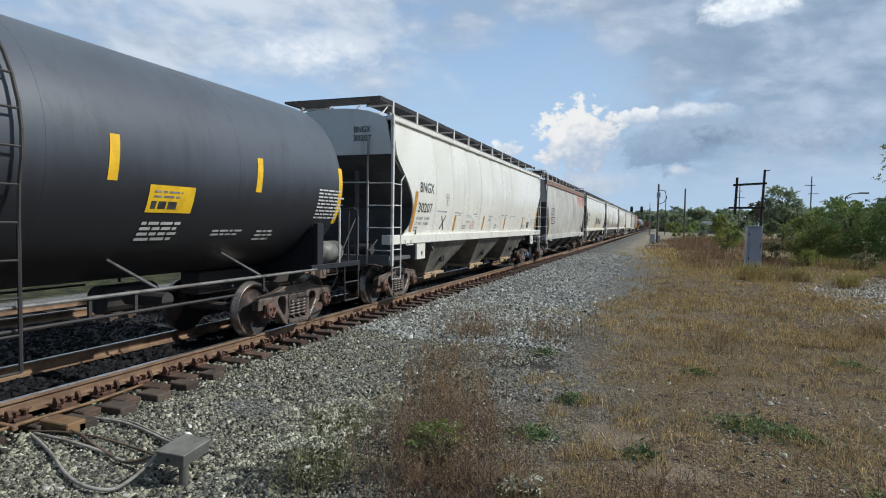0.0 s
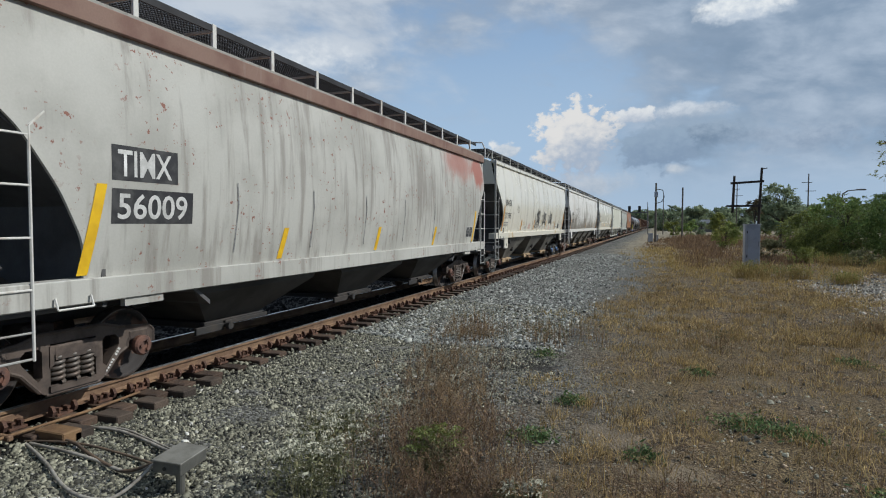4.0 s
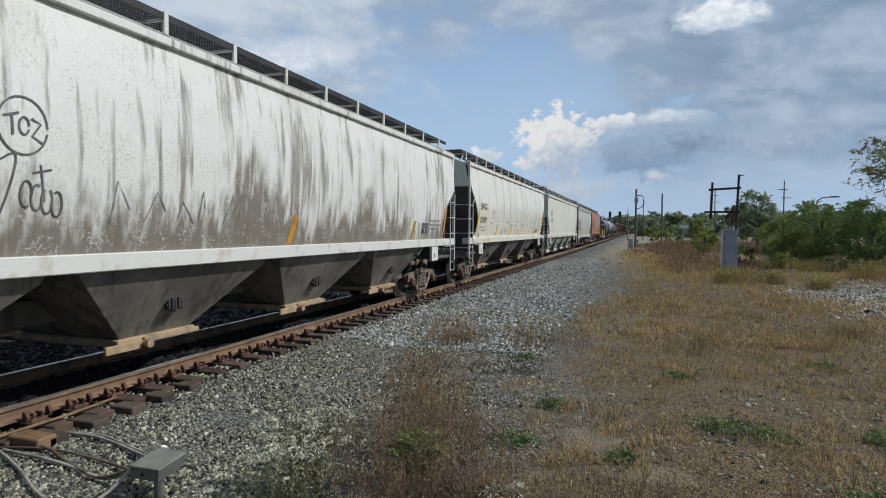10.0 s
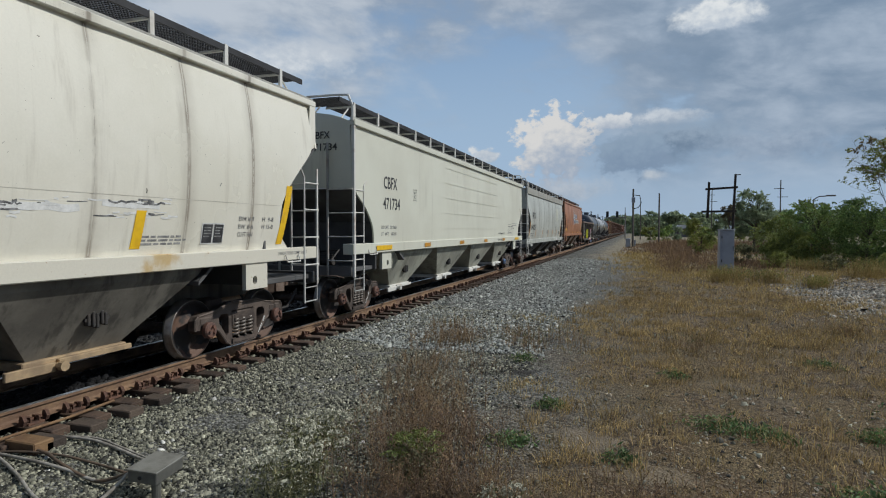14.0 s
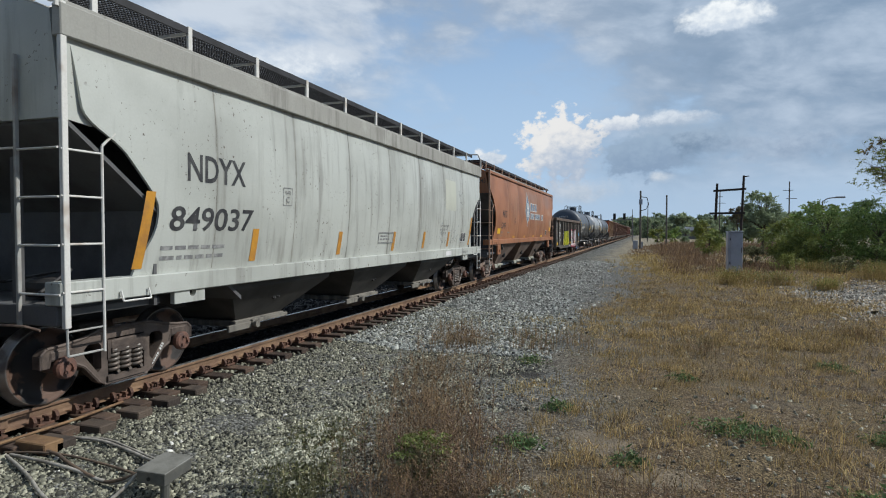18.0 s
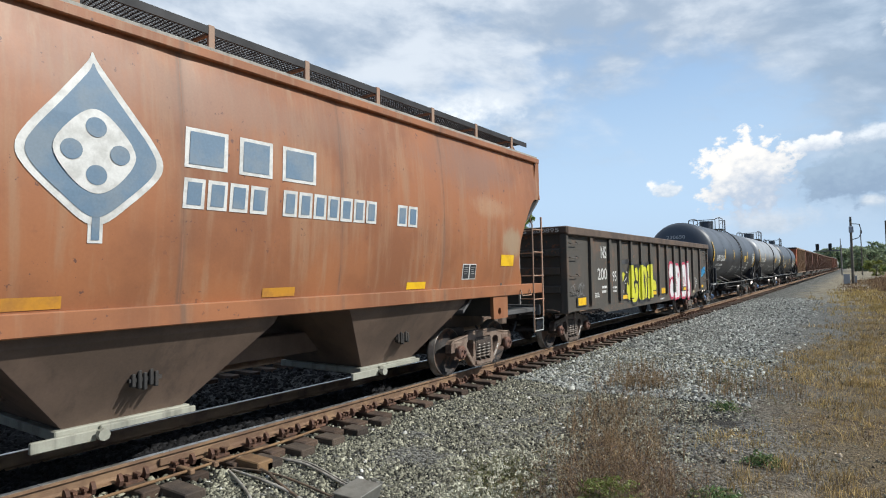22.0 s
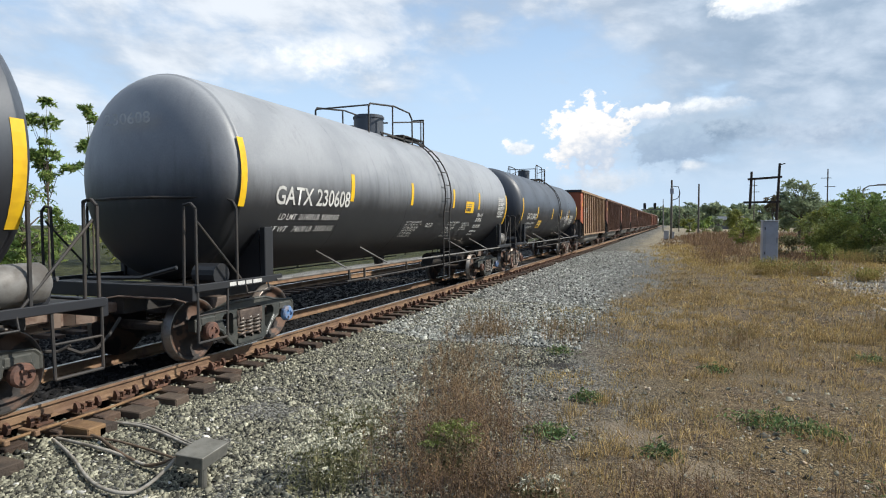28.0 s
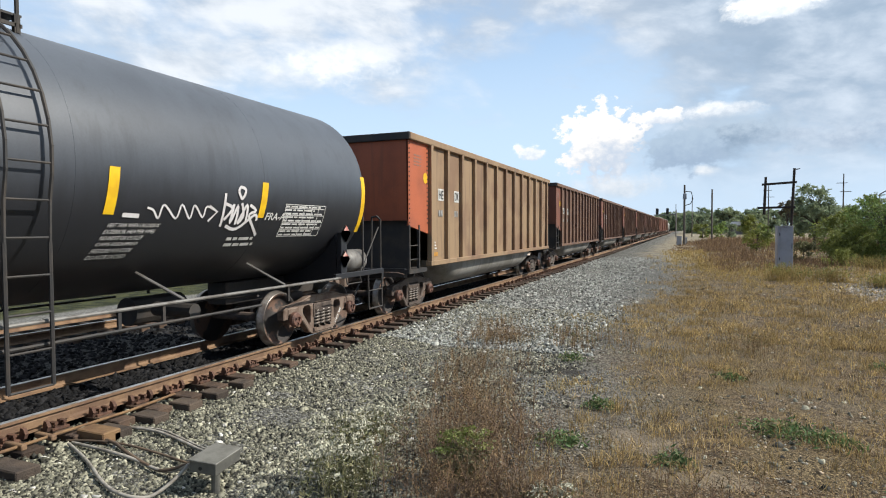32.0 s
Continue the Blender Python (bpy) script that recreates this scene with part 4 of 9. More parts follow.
def hopper(label, s, L, paint, post, taper, bulge=0.05, hw=1.62, bays=3, sill=(1.47, 1.69), eave=4.42, rb=(0.58, 1.27, 4.86), rb_n=11, seams=(), seam_mat=None, bay_mat=None, gate_mat=None, roof_mat=None, bent=False, blue=(), tan=False, endtop=3.35, eave_h=0.11, sill_mat=None, post_mat=None, inset=1.6, waves=(), deep=0.016, zc=2.75, foot=0.88, bay_lo=2.35):
    car = new_car("covered_hopper_car", label, "hopper car", s)
    roof_mat, bay_mat, gate_mat, sill_mat = roof_mat or paint, bay_mat or paint, gate_mat or GATE, sill_mat or paint
    post_mat = post_mat or post
    zt = eave - eave_h
    surf = Side(hw, bulge, zc, seams or waves, deep)
    face = max(surf(sill[1]) + 0.035, 1.60)      # outside of the side sill

    def straight(z):
        for (za, ya), (zb, yb) in zip(taper, taper[1:]):
            if za >= z >= zb:
                return ya + (yb - ya) * (za - z) / (za - zb)
        return taper[0][1] if z > taper[0][0] else taper[-1][1]

    def edge(z):
        return sum(straight(z + d) for d in (-0.12, -0.08, -0.04, 0.0, 0.04, 0.08, 0.12)) / 7

    zs = sorted({sill[1] - 0.02, zt, *[z for z, _ in taper if sill[1] < z < zt], *[sill[1] + (zt - sill[1]) * i / 12 for i in range(1, 12)], *[sill[1] + 0.06 * i for i in range(32)]})
    for sx in (1, -1):
        bm = bmesh.new()

        def skin(inset, flip, ny):
            g = []
            for z in zs:
                e = edge(z)
                g.append([bm.verts.new((sx * (surf(z) - inset - (surf.dent(e + (L - 2 * e) * i / ny) if ny > 20 else 0.0)), e + (L - 2 * e) * i / ny, z)) for i in range(ny + 1)])
            for j in range(len(zs) - 1):
                for i in range(ny):
                    q = (g[j][i], g[j][i + 1], g[j + 1][i + 1], g[j + 1][i])
                    bm.faces.new(q if flip else q[::-1]).smooth = True

        skin(0.0, sx > 0, 150 if sx > 0 else 20)
        skin(0.036, sx < 0, 20)
        for e in (0, 1):
            a, b = ([bm.verts.new((sx * (surf(z) - o), edge(z) if e == 0 else L - edge(z), z)) for z in zs] for o in (0.0, 0.036))
            for j in range(len(zs) - 1):
                bm.faces.new((a[j], a[j + 1], b[j + 1], b[j]))
        part("side_sheet", bm, paint, car, "curved steel side sheet of the hopper body")
        # side sill and eave
        bm = bmesh.new()
        a, b = sorted((sx * 1.36, sx * face))
        box(bm, a, b, 0.02, L - 0.02, sill[0], sill[1], bev=0.012)
        part("side_sill", bm, sill_mat, car)
        bm = bmesh.new()
        a, b = sorted((sx * (surf(zt) - 0.06), sx * (surf(zt) + 0.07)))
        box(bm, a, b, 0.04, L - 0.04, zt, eave, bev=0.012)
        part("eave_rail", bm, roof_mat, car)
        bm = B(*sorted((sx * (surf(zt) - 0.05), sx * (surf(zt) + 0.025))), 0.05, L - 0.05, eave + 0.004, eave + 0.05, bev=0.006)
        part("roof_flange", bm, SOOTROOF, car)
    # roof
    bm = bmesh.new()
    ne = surf(eave) - 0.02
    prof = [(-ne, eave - 0.02)] + [(ne * math.sin(a), eave - 0.02 + 0.24 * (math.cos(a) - math.cos(1.2)) / (1 - math.cos(1.2))) for a in (-1.2 + 2.4 * i / 10 for i in range(11))] + [(ne, eave - 0.02)]
    prism(bm, prof, 0.10, L - 0.10, "y")
    part("roof", bm, roof_mat, car, "low arched hopper roof")
    for i in range(4):
        y = 1.2 + (L - 2.4) * i / 4
        bm = B(-0.42, 0.42, y + 0.05, y + (L - 2.4) / 4 - 0.05, eave + 0.2, eave + 0.30, bev=0.02)
        part("hatch_cover", bm, roof_mat, car)
    # ends
    for k, (ye, d) in enumerate(((0.0, 1), (L, -1))):
        yy = lambda v: ye + d * v
        bm = bmesh.new()
        y0, y1 = sorted((yy(0.05), yy(0.11)))
        ob = bmesh.new()
        prism(ob, [(-surf(endtop) + 0.03, endtop)] + [(-surf(eave) + 0.05, eave - 0.05)] + [(p, q - 0.01) for p, q in prof[1:-1:2]] + [(surf(eave) - 0.05, eave - 0.05), (surf(endtop) - 0.03, endtop)], y0, y1, "y")
        part("end_sheet", ob, paint, car)
        bm.free()
        # the sheet that slopes down to the first bay
        bm = bmesh.new()
        rows = []
        for k in range(9):
            y, z = 0.10 + 3.0 * k / 8, endtop + 0.02 + (sill[0] - 0.22 - endtop) * k / 8
            x = min(surf(max(z, sill[1])) - 0.045, 1.60)
            rows.append([bm.verts.new((x * q, yy(y), z + o)) for q, o in ((-1, 0), (1, 0), (1, -0.06), (-1, -0.06))])
        for p, q in zip(rows, rows[1:]):
            for j in range(4):
                bm.faces.new((p[j], p[(j + 1) % 4], q[(j + 1) % 4], q[j]))
        bm.faces.new(rows[0])
        bm.faces.new(rows[-1])
        bmesh.ops.recalc_face_normals(bm, faces=bm.faces[:])
        part("slope_sheet", bm, ENDBLK, car, "sloping end sheet, painted black for its shade")
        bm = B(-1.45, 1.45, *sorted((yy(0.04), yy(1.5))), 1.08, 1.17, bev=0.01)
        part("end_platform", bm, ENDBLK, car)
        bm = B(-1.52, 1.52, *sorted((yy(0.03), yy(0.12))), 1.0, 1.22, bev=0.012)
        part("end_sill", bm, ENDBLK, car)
        # added plate that darkens the open view under the slope
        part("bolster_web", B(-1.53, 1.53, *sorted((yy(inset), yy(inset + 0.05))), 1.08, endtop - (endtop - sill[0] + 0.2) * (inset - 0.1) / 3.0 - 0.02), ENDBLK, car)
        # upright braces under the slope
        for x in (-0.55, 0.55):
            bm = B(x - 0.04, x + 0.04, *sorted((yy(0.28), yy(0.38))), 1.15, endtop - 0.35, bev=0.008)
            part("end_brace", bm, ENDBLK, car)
        for sx in (1, -1):
            # the corner post runs up to the eave at one end, and ends with the ladder at the other
            r, top = (0.028, eave + 0.02) if d > 0 else (0.016, 3.16)
            bm = B(*sorted((sx * (1.60 - r), sx * (1.60 + r))), *sorted((yy(0.045), yy(0.06 + 2 * r))), 0.98, top, bev=0.006)
            part("corner_post", bm, post_mat, car)
            # closing plate between the end sheet and the side
            bm = bmesh.new()
            prism(bm, [(yy(0.06), endtop), (yy(edge(endtop) + 0.05), endtop - 0.04), (yy(edge(zt) + 0.05), zt), (yy(0.06), zt)], *sorted((sx * (surf(3.8) - 0.045), sx * (surf(3.8) - 0.022))), "x")
            part("corner_plate", bm, paint, car)
            bm = bmesh.new()
            tube(bm, [(sx * 1.61, yy(0.53), 0.66), (sx * 1.61, yy(0.53), 2.96), (sx * (surf(3.1) - 0.01), yy(0.69), 3.12)], 0.016, 7)
            lad = part("side_ladder", bm, post_mat, car)
            for z in (1.36, 1.87, 2.38, 2.87):
                bm = bmesh.new()
                rod(bm, (sx * 1.61, yy(0.03), z), (sx * 1.61, yy(0.53), z), 0.013, 7)
                part("rung", bm, post_mat, lad)
            bm = B(*sorted((sx * 0.98, sx * 1.02)), *sorted((yy(-0.01), yy(0.035))), 0.98, 3.89, bev=0.006)
            lad = part("end_ladder", bm, POSTG, car)
            for z in (1.34, 1.86, 2.37, 2.88):
                bm = bmesh.new()
                rod(bm, (sx * 1.60, yy(0.01), z), (sx * 1.0, yy(0.01), z), 0.013, 7)
                part("rung", bm, post_mat, lad)
            if sx == 1:
                bm = bmesh.new()
                rod(bm, (1.0, yy(0.01), 2.90), (-1.0, yy(0.01), 2.90), 0.013, 7)
                part("end_grab_rail", bm, post_mat, car)
                part("end_stile", B(-0.24, -0.20, *sorted((yy(-0.01), yy(0.035))), 1.1, 3.8, bev=0.006), POSTG, car)
            bm = bmesh.new()
            tube(bm, [(sx * 1.60, yy(0.08), 1.2), (sx * 1.60, yy(0.09), 0.68), (sx * 1.60, yy(0.53), 0.68), (sx * 1.60, yy(0.54), 1.2)], 0.014, 7)
            tube(bm, [(sx * 1.60, yy(0.09), 0.94), (sx * 1.60, yy(0.53), 0.94)], 0.012, 7)
            part("sill_step", bm, POSTG, car)
            bm = holed([(yy(1.62), 1.06), (yy(2.18), 1.06), (yy(2.18), sill[0] + 0.02), (yy(1.62), sill[0] + 0.02)], [arc(yy(1.95), 1.2, 0.06, 0.07, 0, 330, 11)], *sorted((sx * 1.50, sx * 1.57)))
            part("jacking_pad", bm, sill_mat, car)
            bm = bmesh.new()
            tube(bm, [(sx * 1.62, yy(0.75), sill[0] + 0.1), (sx * 1.66, yy(0.75), sill[0] - 0.02), (sx * 1.66, yy(1.15), sill[0] - 0.02), (sx * 1.62, yy(1.15), sill[0] + 0.1)], 0.012, 6)
            part("grab_iron", bm, post_mat, car)
        # end walkway over the roof edge
        if bent:
            for sx in (1, -1):
                bm = bmesh.new()
                tube(bm, [(sx * 1.60, yy(0.02), eave - 0.05), (sx * 1.60, yy(0.02), rb[2] - 0.2), (sx * 1.50, yy(0.02), rb[2] + 0.02), (sx * 1.2, yy(0.02), rb[2] + 0.04), (sx * 0.5, yy(0.02), rb[2] + 0.04)], 0.026, 8)
                part("bent_grab_rail", bm, post_mat, car)
        link("walkway_panel", GRATES["end"], car, Matrix.Translation((0, yy(0.42 if d > 0 else 0.42), rb[2])) @ pose(-1.27, -0.38, 0))
        for x in (-1.2, -0.4, 0.4, 1.2):
            bm = bmesh.new()
            rod(bm, (x, yy(0.75), rb[2] - 0.02), (x, yy(0.13), eave - 0.05), 0.018, 6)
            part("walkway_bracket", bm, post_mat, car)
    # air tank and hand brake on one platform
    bm = bmesh.new()
    rod(bm, (-0.9, L - 0.75, 1.42), (0.1, L - 0.75, 1.42), 0.22, 14)
    part("air_reservoir", bm, bay_mat, car)
    bm = bmesh.new()
    tube(bm, [(0.55 + 0.27 * math.cos(a), L - 0.05, 2.35 + 0.27 * math.sin(a)) for a in (2 * math.pi * i / 18 for i in range(19))], 0.016, 6)
    for a in (0.4, 2.5, 4.6):
        rod(bm, (0.55, L - 0.05, 2.35), (0.55 + 0.27 * math.cos(a), L - 0.05, 2.35 + 0.27 * math.sin(a)), 0.012, 5)
    part("brake_wheel", bm, post_mat, car)
    bm = B(0.38, 0.72, L - 0.30, L - 0.10, 2.1, 2.6, bev=0.03)
    part("brake_housing", bm, bay_mat, car)
    bm = bmesh.new()
    tube(bm, [(0.9, 0.3, 1.3), (0.9, 0.7, 1.55), (0.3, 1.0, 1.5), (-0.6, 1.0, 1.35), (-1.0, 0.5, 1.3)], 0.022, 6)
    rod(bm, (0.2, 0.75, 1.32), (0.75, 0.75, 1.32), 0.13, 12)
    part("brake_pipe", bm, DARKIRON, car)
    # running boards
    gap = (L - 1.5) / rb_n
    for sx in (1, -1):
        for i in range(rb_n):
            y = 0.75 + gap * i
            m = pose(rb[0] * 1.0, y, rb[2]) if sx > 0 else pose(-rb[1], y, rb[2])
            g = link("walkway_panel", GRATES[("side", round(gap, 2))], car, m, "dark open steel grating walkway")
        for i in range(rb_n + 1):
            y = 0.75 + gap * i
            bm = B(*sorted((sx * (rb[1] - 0.02), sx * (rb[1] + 0.02))), y - 0.04, y + 0.04, eave + 0.05, rb[2] + 0.02, bev=0.005)
            box(bm, *sorted((sx * (rb[0] - 0.02), sx * rb[1])), y - 0.02, y + 0.02, rb[2] - 0.09, rb[2] - 0.055)
            part("walkway_post", bm, post_mat, car)
    # bays and gates
    lo, hi = bay_lo, L - bay_lo
    w = (hi - lo) / bays
    for i in range(bays):
        a, b = lo + w * i, lo + w * (i + 1)
        c = (a + b) / 2
        half = 1.55 if bays == 3 else w / 2 - 0.15
        a, b = c - half, c + half
        bm = bmesh.new()
        t = [bm.verts.new(p) for p in ((1.46, a + 0.02, sill[0] + 0.02), (1.46, b - 0.02, sill[0] + 0.02), (-1.46, b - 0.02, sill[0] + 0.02), (-1.46, a + 0.02, sill[0] + 0.02))]
        q = [bm.verts.new(p) for p in ((1.44, a + 0.1, sill[0] - 0.10), (1.44, b - 0.1, sill[0] - 0.10), (-1.44, b - 0.1, sill[0] - 0.10), (-1.44, a + 0.1, sill[0] - 0.10))]
        u = [bm.verts.new(p) for p in ((foot, c - GL, 0.52), (foot, c + GR, 0.52), (-foot, c + GR, 0.52), (-foot, c - GL, 0.52))]
        for p, r in ((t, q), (q, u)):
            for k in range(4):
                bm.faces.new((p[k], p[(k + 1) % 4], r[(k + 1) % 4], r[k]))
        bm.faces.new(u)
        bm.faces.new(t[::-1])
        bmesh.ops.recalc_face_normals(bm, faces=bm.faces[:])
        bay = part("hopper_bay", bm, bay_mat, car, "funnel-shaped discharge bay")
        bm = B(-foot - 0.06, foot + 0.06, c - GL - 0.08, c + GR + 0.06, 0.42, 0.52, bev=0.012)
        box(bm, foot + 0.06, foot + 0.11, c - GL - 0.3, c - GL + 0.28, 0.36, 0.47, bev=0.008)
        box(bm, foot + 0.06, foot + 0.11, c - GL + 0.32, c + GR + 0.1, 0.43, 0.50, bev=0.008)
        rod(bm, (-foot - 0.2, c - GL + 0.3, 0.43), (foot + 0.22, c - GL + 0.3, 0.43), 0.032, 10)
        rod(bm, (foot + 0.17, c - GL + 0.3, 0.43), (foot + 0.23, c - GL + 0.3, 0.43), 0.06, 8)
        part("outlet_gate", bm, gate_mat, bay, "tan outlet gate frame")
        bm = bmesh.new()
        vx = (foot + 1.44) / 2
        for q in range(5):
            box(bm, vx - 0.03, vx + 0.05 + 0.01 * (q % 2), c - 0.14 + 0.06 * q, c - 0.10 + 0.06 * q, 0.86 - 0.02 * (q % 3), 1.0 + 0.03 * (q % 2), bev=0.008)
        box(bm, vx - 0.04, vx + 0.03, c - 0.16, c + 0.18, 0.91, 0.95)
        part("vibrator_bracket", bm, DARKIRON, bay)
    bm = B(-0.17, 0.17, 0.3, L - 0.3, 0.76, 1.08, bev=0.01)
    part("centre_sill", bm, bay_mat, car)
    # weld seams down the near side
    for y in seams:
        bm = bmesh.new()
        pr = None
        for j in range(13):
            z = sill[1] + 0.02 + (zt - sill[1] - 0.04) * j / 12
            row = [bm.verts.new((surf(z) + o - deep, y + v, z)) for o, v in ((-0.001, -0.016), (0.006, 0.0), (-0.001, 0.016))]
            if pr:
                bm.faces.new((pr[0], pr[1], row[1], row[0]))
                bm.faces.new((pr[1], pr[2], row[2], row[1]))
            pr = row
        shade_smooth(part("weld_seam", bm, seam_mat or paint, car))
    running_gear(car, L, inset, blue, tan)
    return car, surf


GRATES = {}
GL, GR = 0.66, 0.60      # reach of a bay's outlet before and behind its middle


def need_grate(L, n, w=0.69):
    g = (L - 1.5) / n
    GRATES[("side", round(g, 2))] = grate_mesh(w, g)


GRATES["end"] = grate_mesh(2.54, 0.76)

# ---- the cars, in their order ----
CREAM_SEAMS = (1.4, 2.8, 4.2, 5.7, 7.05, 8.5, 9.95, 11.4, 12.85, 14.3, 15.7)
TAGGED_SEAMS = (1.55, 2.95, 4.4, 5.8, 7.2, 8.57, 9.91, 11.2, 12.54, 13.9, 15.3)
CREAM = mat("cream_hopper_paint", (0.74, 0.73, 0.66), 0.28, 0.0, (0.67, 0.655, 0.58), 0.7, streak=((0.38, 0.35, 0.29), 0.4, 0.54, 0.78), spots=((0.10, 0.09, 0.08), 26.0, 0.68), fine=0.06, spec=0.5, rvar=0.08, welds=((0.34, 0.31, 0.26), CREAM_SEAMS[1:8], 0.4))
CREAM_B = mat("yellowed_cream_paint", (0.73, 0.705, 0.615), 0.26, 0.0, (0.67, 0.645, 0.55), 0.6, streak=((0.36, 0.32, 0.26), 0.4, 0.56, 0.80), spots=((0.12, 0.10, 0.09), 24.0, 0.69), fine=0.06, rvar=0.08, welds=((0.23, 0.195, 0.155), CREAM_SEAMS, 0.8))
CREAM_T = mat("seamed_cream_paint", (0.73, 0.705, 0.615), 0.26, 0.0, (0.67, 0.645, 0.55), 0.6, streak=((0.36, 0.32, 0.26), 0.4, 0.56, 0.80), spots=((0.12, 0.10, 0.09), 24.0, 0.69), fine=0.06, rvar=0.08, welds=((0.23, 0.195, 0.155), TAGGED_SEAMS, 0.8))
RUSTSILL = mat("rust_stained_sill_paint", (0.62, 0.59, 0.50), 0.45, 0.0, (0.50, 0.37, 0.19), 1.1, 0.58, 0.68, spots=((0.30, 0.17, 0.08), 20.0, 0.66), fine=0.1)
SOOTROOF = mat("sooted_roof_edge_paint", (0.30, 0.295, 0.265), 0.7, 0.0, (0.42, 0.42, 0.385), 0.9, 0.5, 0.7, streak=((0.12, 0.11, 0.095), 0.6, 0.48, 0.7))
SOOTED = mat("sooted_white_paint", (0.68, 0.67, 0.635), 0.5, 0.0, (0.55, 0.53, 0.48), 0.42, 0.5, 0.68, streak=((0.19, 0.17, 0.13), 0.85, 0.53, 0.70), spots=((0.50, 0.49, 0.45), 30.0, 0.56), fine=0.2, soot_shade=((0.15, 0.127, 0.094), 1.5, 2.95, 0.92, 2.7))
PRIMER = (0.36, 0.135, 0.10)
GREYED = mat("chalked_grey_paint", (0.48, 0.475, 0.435), 0.6, 0.0, (0.37, 0.365, 0.33), 0.6, streak=((0.22, 0.20, 0.175), 0.65, 0.48, 0.7), fine=0.1, spots=((0.25, 0.11, 0.08), 11.0, 0.62), patches=((PRIMER, 13.9, 3.9, 1.7, 0.75, 0.75, 0.7), (PRIMER, 15.75, 3.72, 0.72, 0.72, 0.95, 0.4)))
PATCHC = mat("faded_repaint", (0.49, 0.495, 0.41), 0.45, 0.0, (0.43, 0.435, 0.365), 0.7, streak=((0.36, 0.36, 0.33), 0.45, 0.5, 0.8), fine=0.06)
PALE = mat("pale_straw_paint", (0.60, 0.60, 0.51), 0.5, 0.0, (0.55, 0.545, 0.46), 0.5, streak=((0.34, 0.33, 0.28), 0.35, 0.56, 0.8), fine=0.06)
OLD_SEAMS = (2.4, 4.4, 6.4, 8.45, 10.45, 12.45, 14.42)
OLDWHITE = mat("dulled_white_paint", (0.47, 0.485, 0.445), 0.42, 0.0, (0.375, 0.385, 0.35), 0.5, streak=((0.22, 0.215, 0.19), 0.6, 0.49, 0.74), spots=((0.12, 0.10, 0.08), 16.0, 0.63), fine=0.08, welds=((0.15, 0.145, 0.125), OLD_SEAMS, 0.7))
RED_SEAMS = (3.6, 5.9, 8.9, 11.2, 13.6)
RUSTRED = mat("faded_rust_red_paint", (0.325, 0.13, 0.056), 0.5, 0.0, (0.23, 0.092, 0.042), 0.7, welds=((0.14, 0.085, 0.06), RED_SEAMS, 0.6), streak=((0.34, 0.22, 0.135), 0.5, 0.48, 0.74), spots=((0.13, 0.06, 0.045), 12.0, 0.65), fine=0.12, patches=(((0.235, 0.13, 0.09), 14.6, 3.9, 1.9, 0.7, 0.8, 0.8), ((0.40, 0.25, 0.15), 15.2, 3.2, 1.0, 0.28, 0.55, 0.7), ((0.34, 0.27, 0.18), 16.0, 2.55, 0.45, 0.42, 0.7, 0.6), ((0.245, 0.14, 0.095), 9.5, 3.9, 3.0, 0.5, 0.7, 0.8)))
RUSTROOF = mat("rust_red_primer", (0.23, 0.145, 0.112), 0.75, 0.0, (0.17, 0.092, 0.072), 1.2, streak=((0.35, 0.30, 0.26), 0.4, 0.55, 0.75))
SEAM = mat("grimy_weld", (0.50, 0.475, 0.41), 0.65, 0.0, (0.34, 0.31, 0.26), 1.2, 0.45, 0.75)
SEAM_D = mat("sooty_weld", (0.27, 0.26, 0.225), 0.7, 0.0, (0.16, 0.15, 0.13), 1.6)
SEAM_R = mat("dark_rust_weld", (0.26, 0.12, 0.07), 0.7, 0.0, (0.2, 0.1, 0.06), 3.0)
POSTW = mat("white_ladder_paint", (0.62, 0.61, 0.57), 0.55, 0.0, (0.42, 0.36, 0.30), 2.5, 0.52, 0.72)
POSTG = mat("grey_ladder_paint", (0.34, 0.34, 0.32), 0.6, 0.0, (0.24, 0.2, 0.17), 2.5, 0.5, 0.7)
POSTR = mat("rust_grey_ladder_paint", (0.31, 0.205, 0.145), 0.65, 0.0, (0.37, 0.19, 0.115), 2.0, 0.5, 0.65)
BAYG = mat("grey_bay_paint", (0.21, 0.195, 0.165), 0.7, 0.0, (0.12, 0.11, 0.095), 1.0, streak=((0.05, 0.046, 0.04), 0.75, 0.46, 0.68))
BAYP = mat("pale_bay_paint", (0.36, 0.36, 0.30), 0.6, 0.0, (0.25, 0.25, 0.21), 1.0, streak=((0.10, 0.095, 0.08), 0.6, 0.48, 0.72))
BAYD = mat("dark_bay_paint", (0.07, 0.066, 0.06), 0.75, 0.0, (0.04, 0.037, 0.034), 1.0)
BAYR = mat("brown_bay_paint", (0.18, 0.125, 0.095), 0.75, 0.0, (0.12, 0.085, 0.065), 1.0, streak=((0.08, 0.06, 0.05), 0.5, 0.5, 0.72))
LOGOB = mat("slate_blue_sign_paint", (0.12, 0.19, 0.27), 0.6, 0.0, (0.17, 0.22, 0.27), 3.0)
SPRAYK = mat("black_spray_paint", (0.02, 0.02, 0.022), 0.5, 0.0, (0.07, 0.07, 0.07), 7.0)
SPRAYG = mat("thin_grey_overspray", (0.24, 0.235, 0.22), 0.5, 0.0, (0.42, 0.41, 0.37), 9.0)
SPRAYY = mat("lemon_spray_paint", (0.62, 0.62, 0.035), 0.5, 0.0, (0.52, 0.50, 0.05), 3.0)
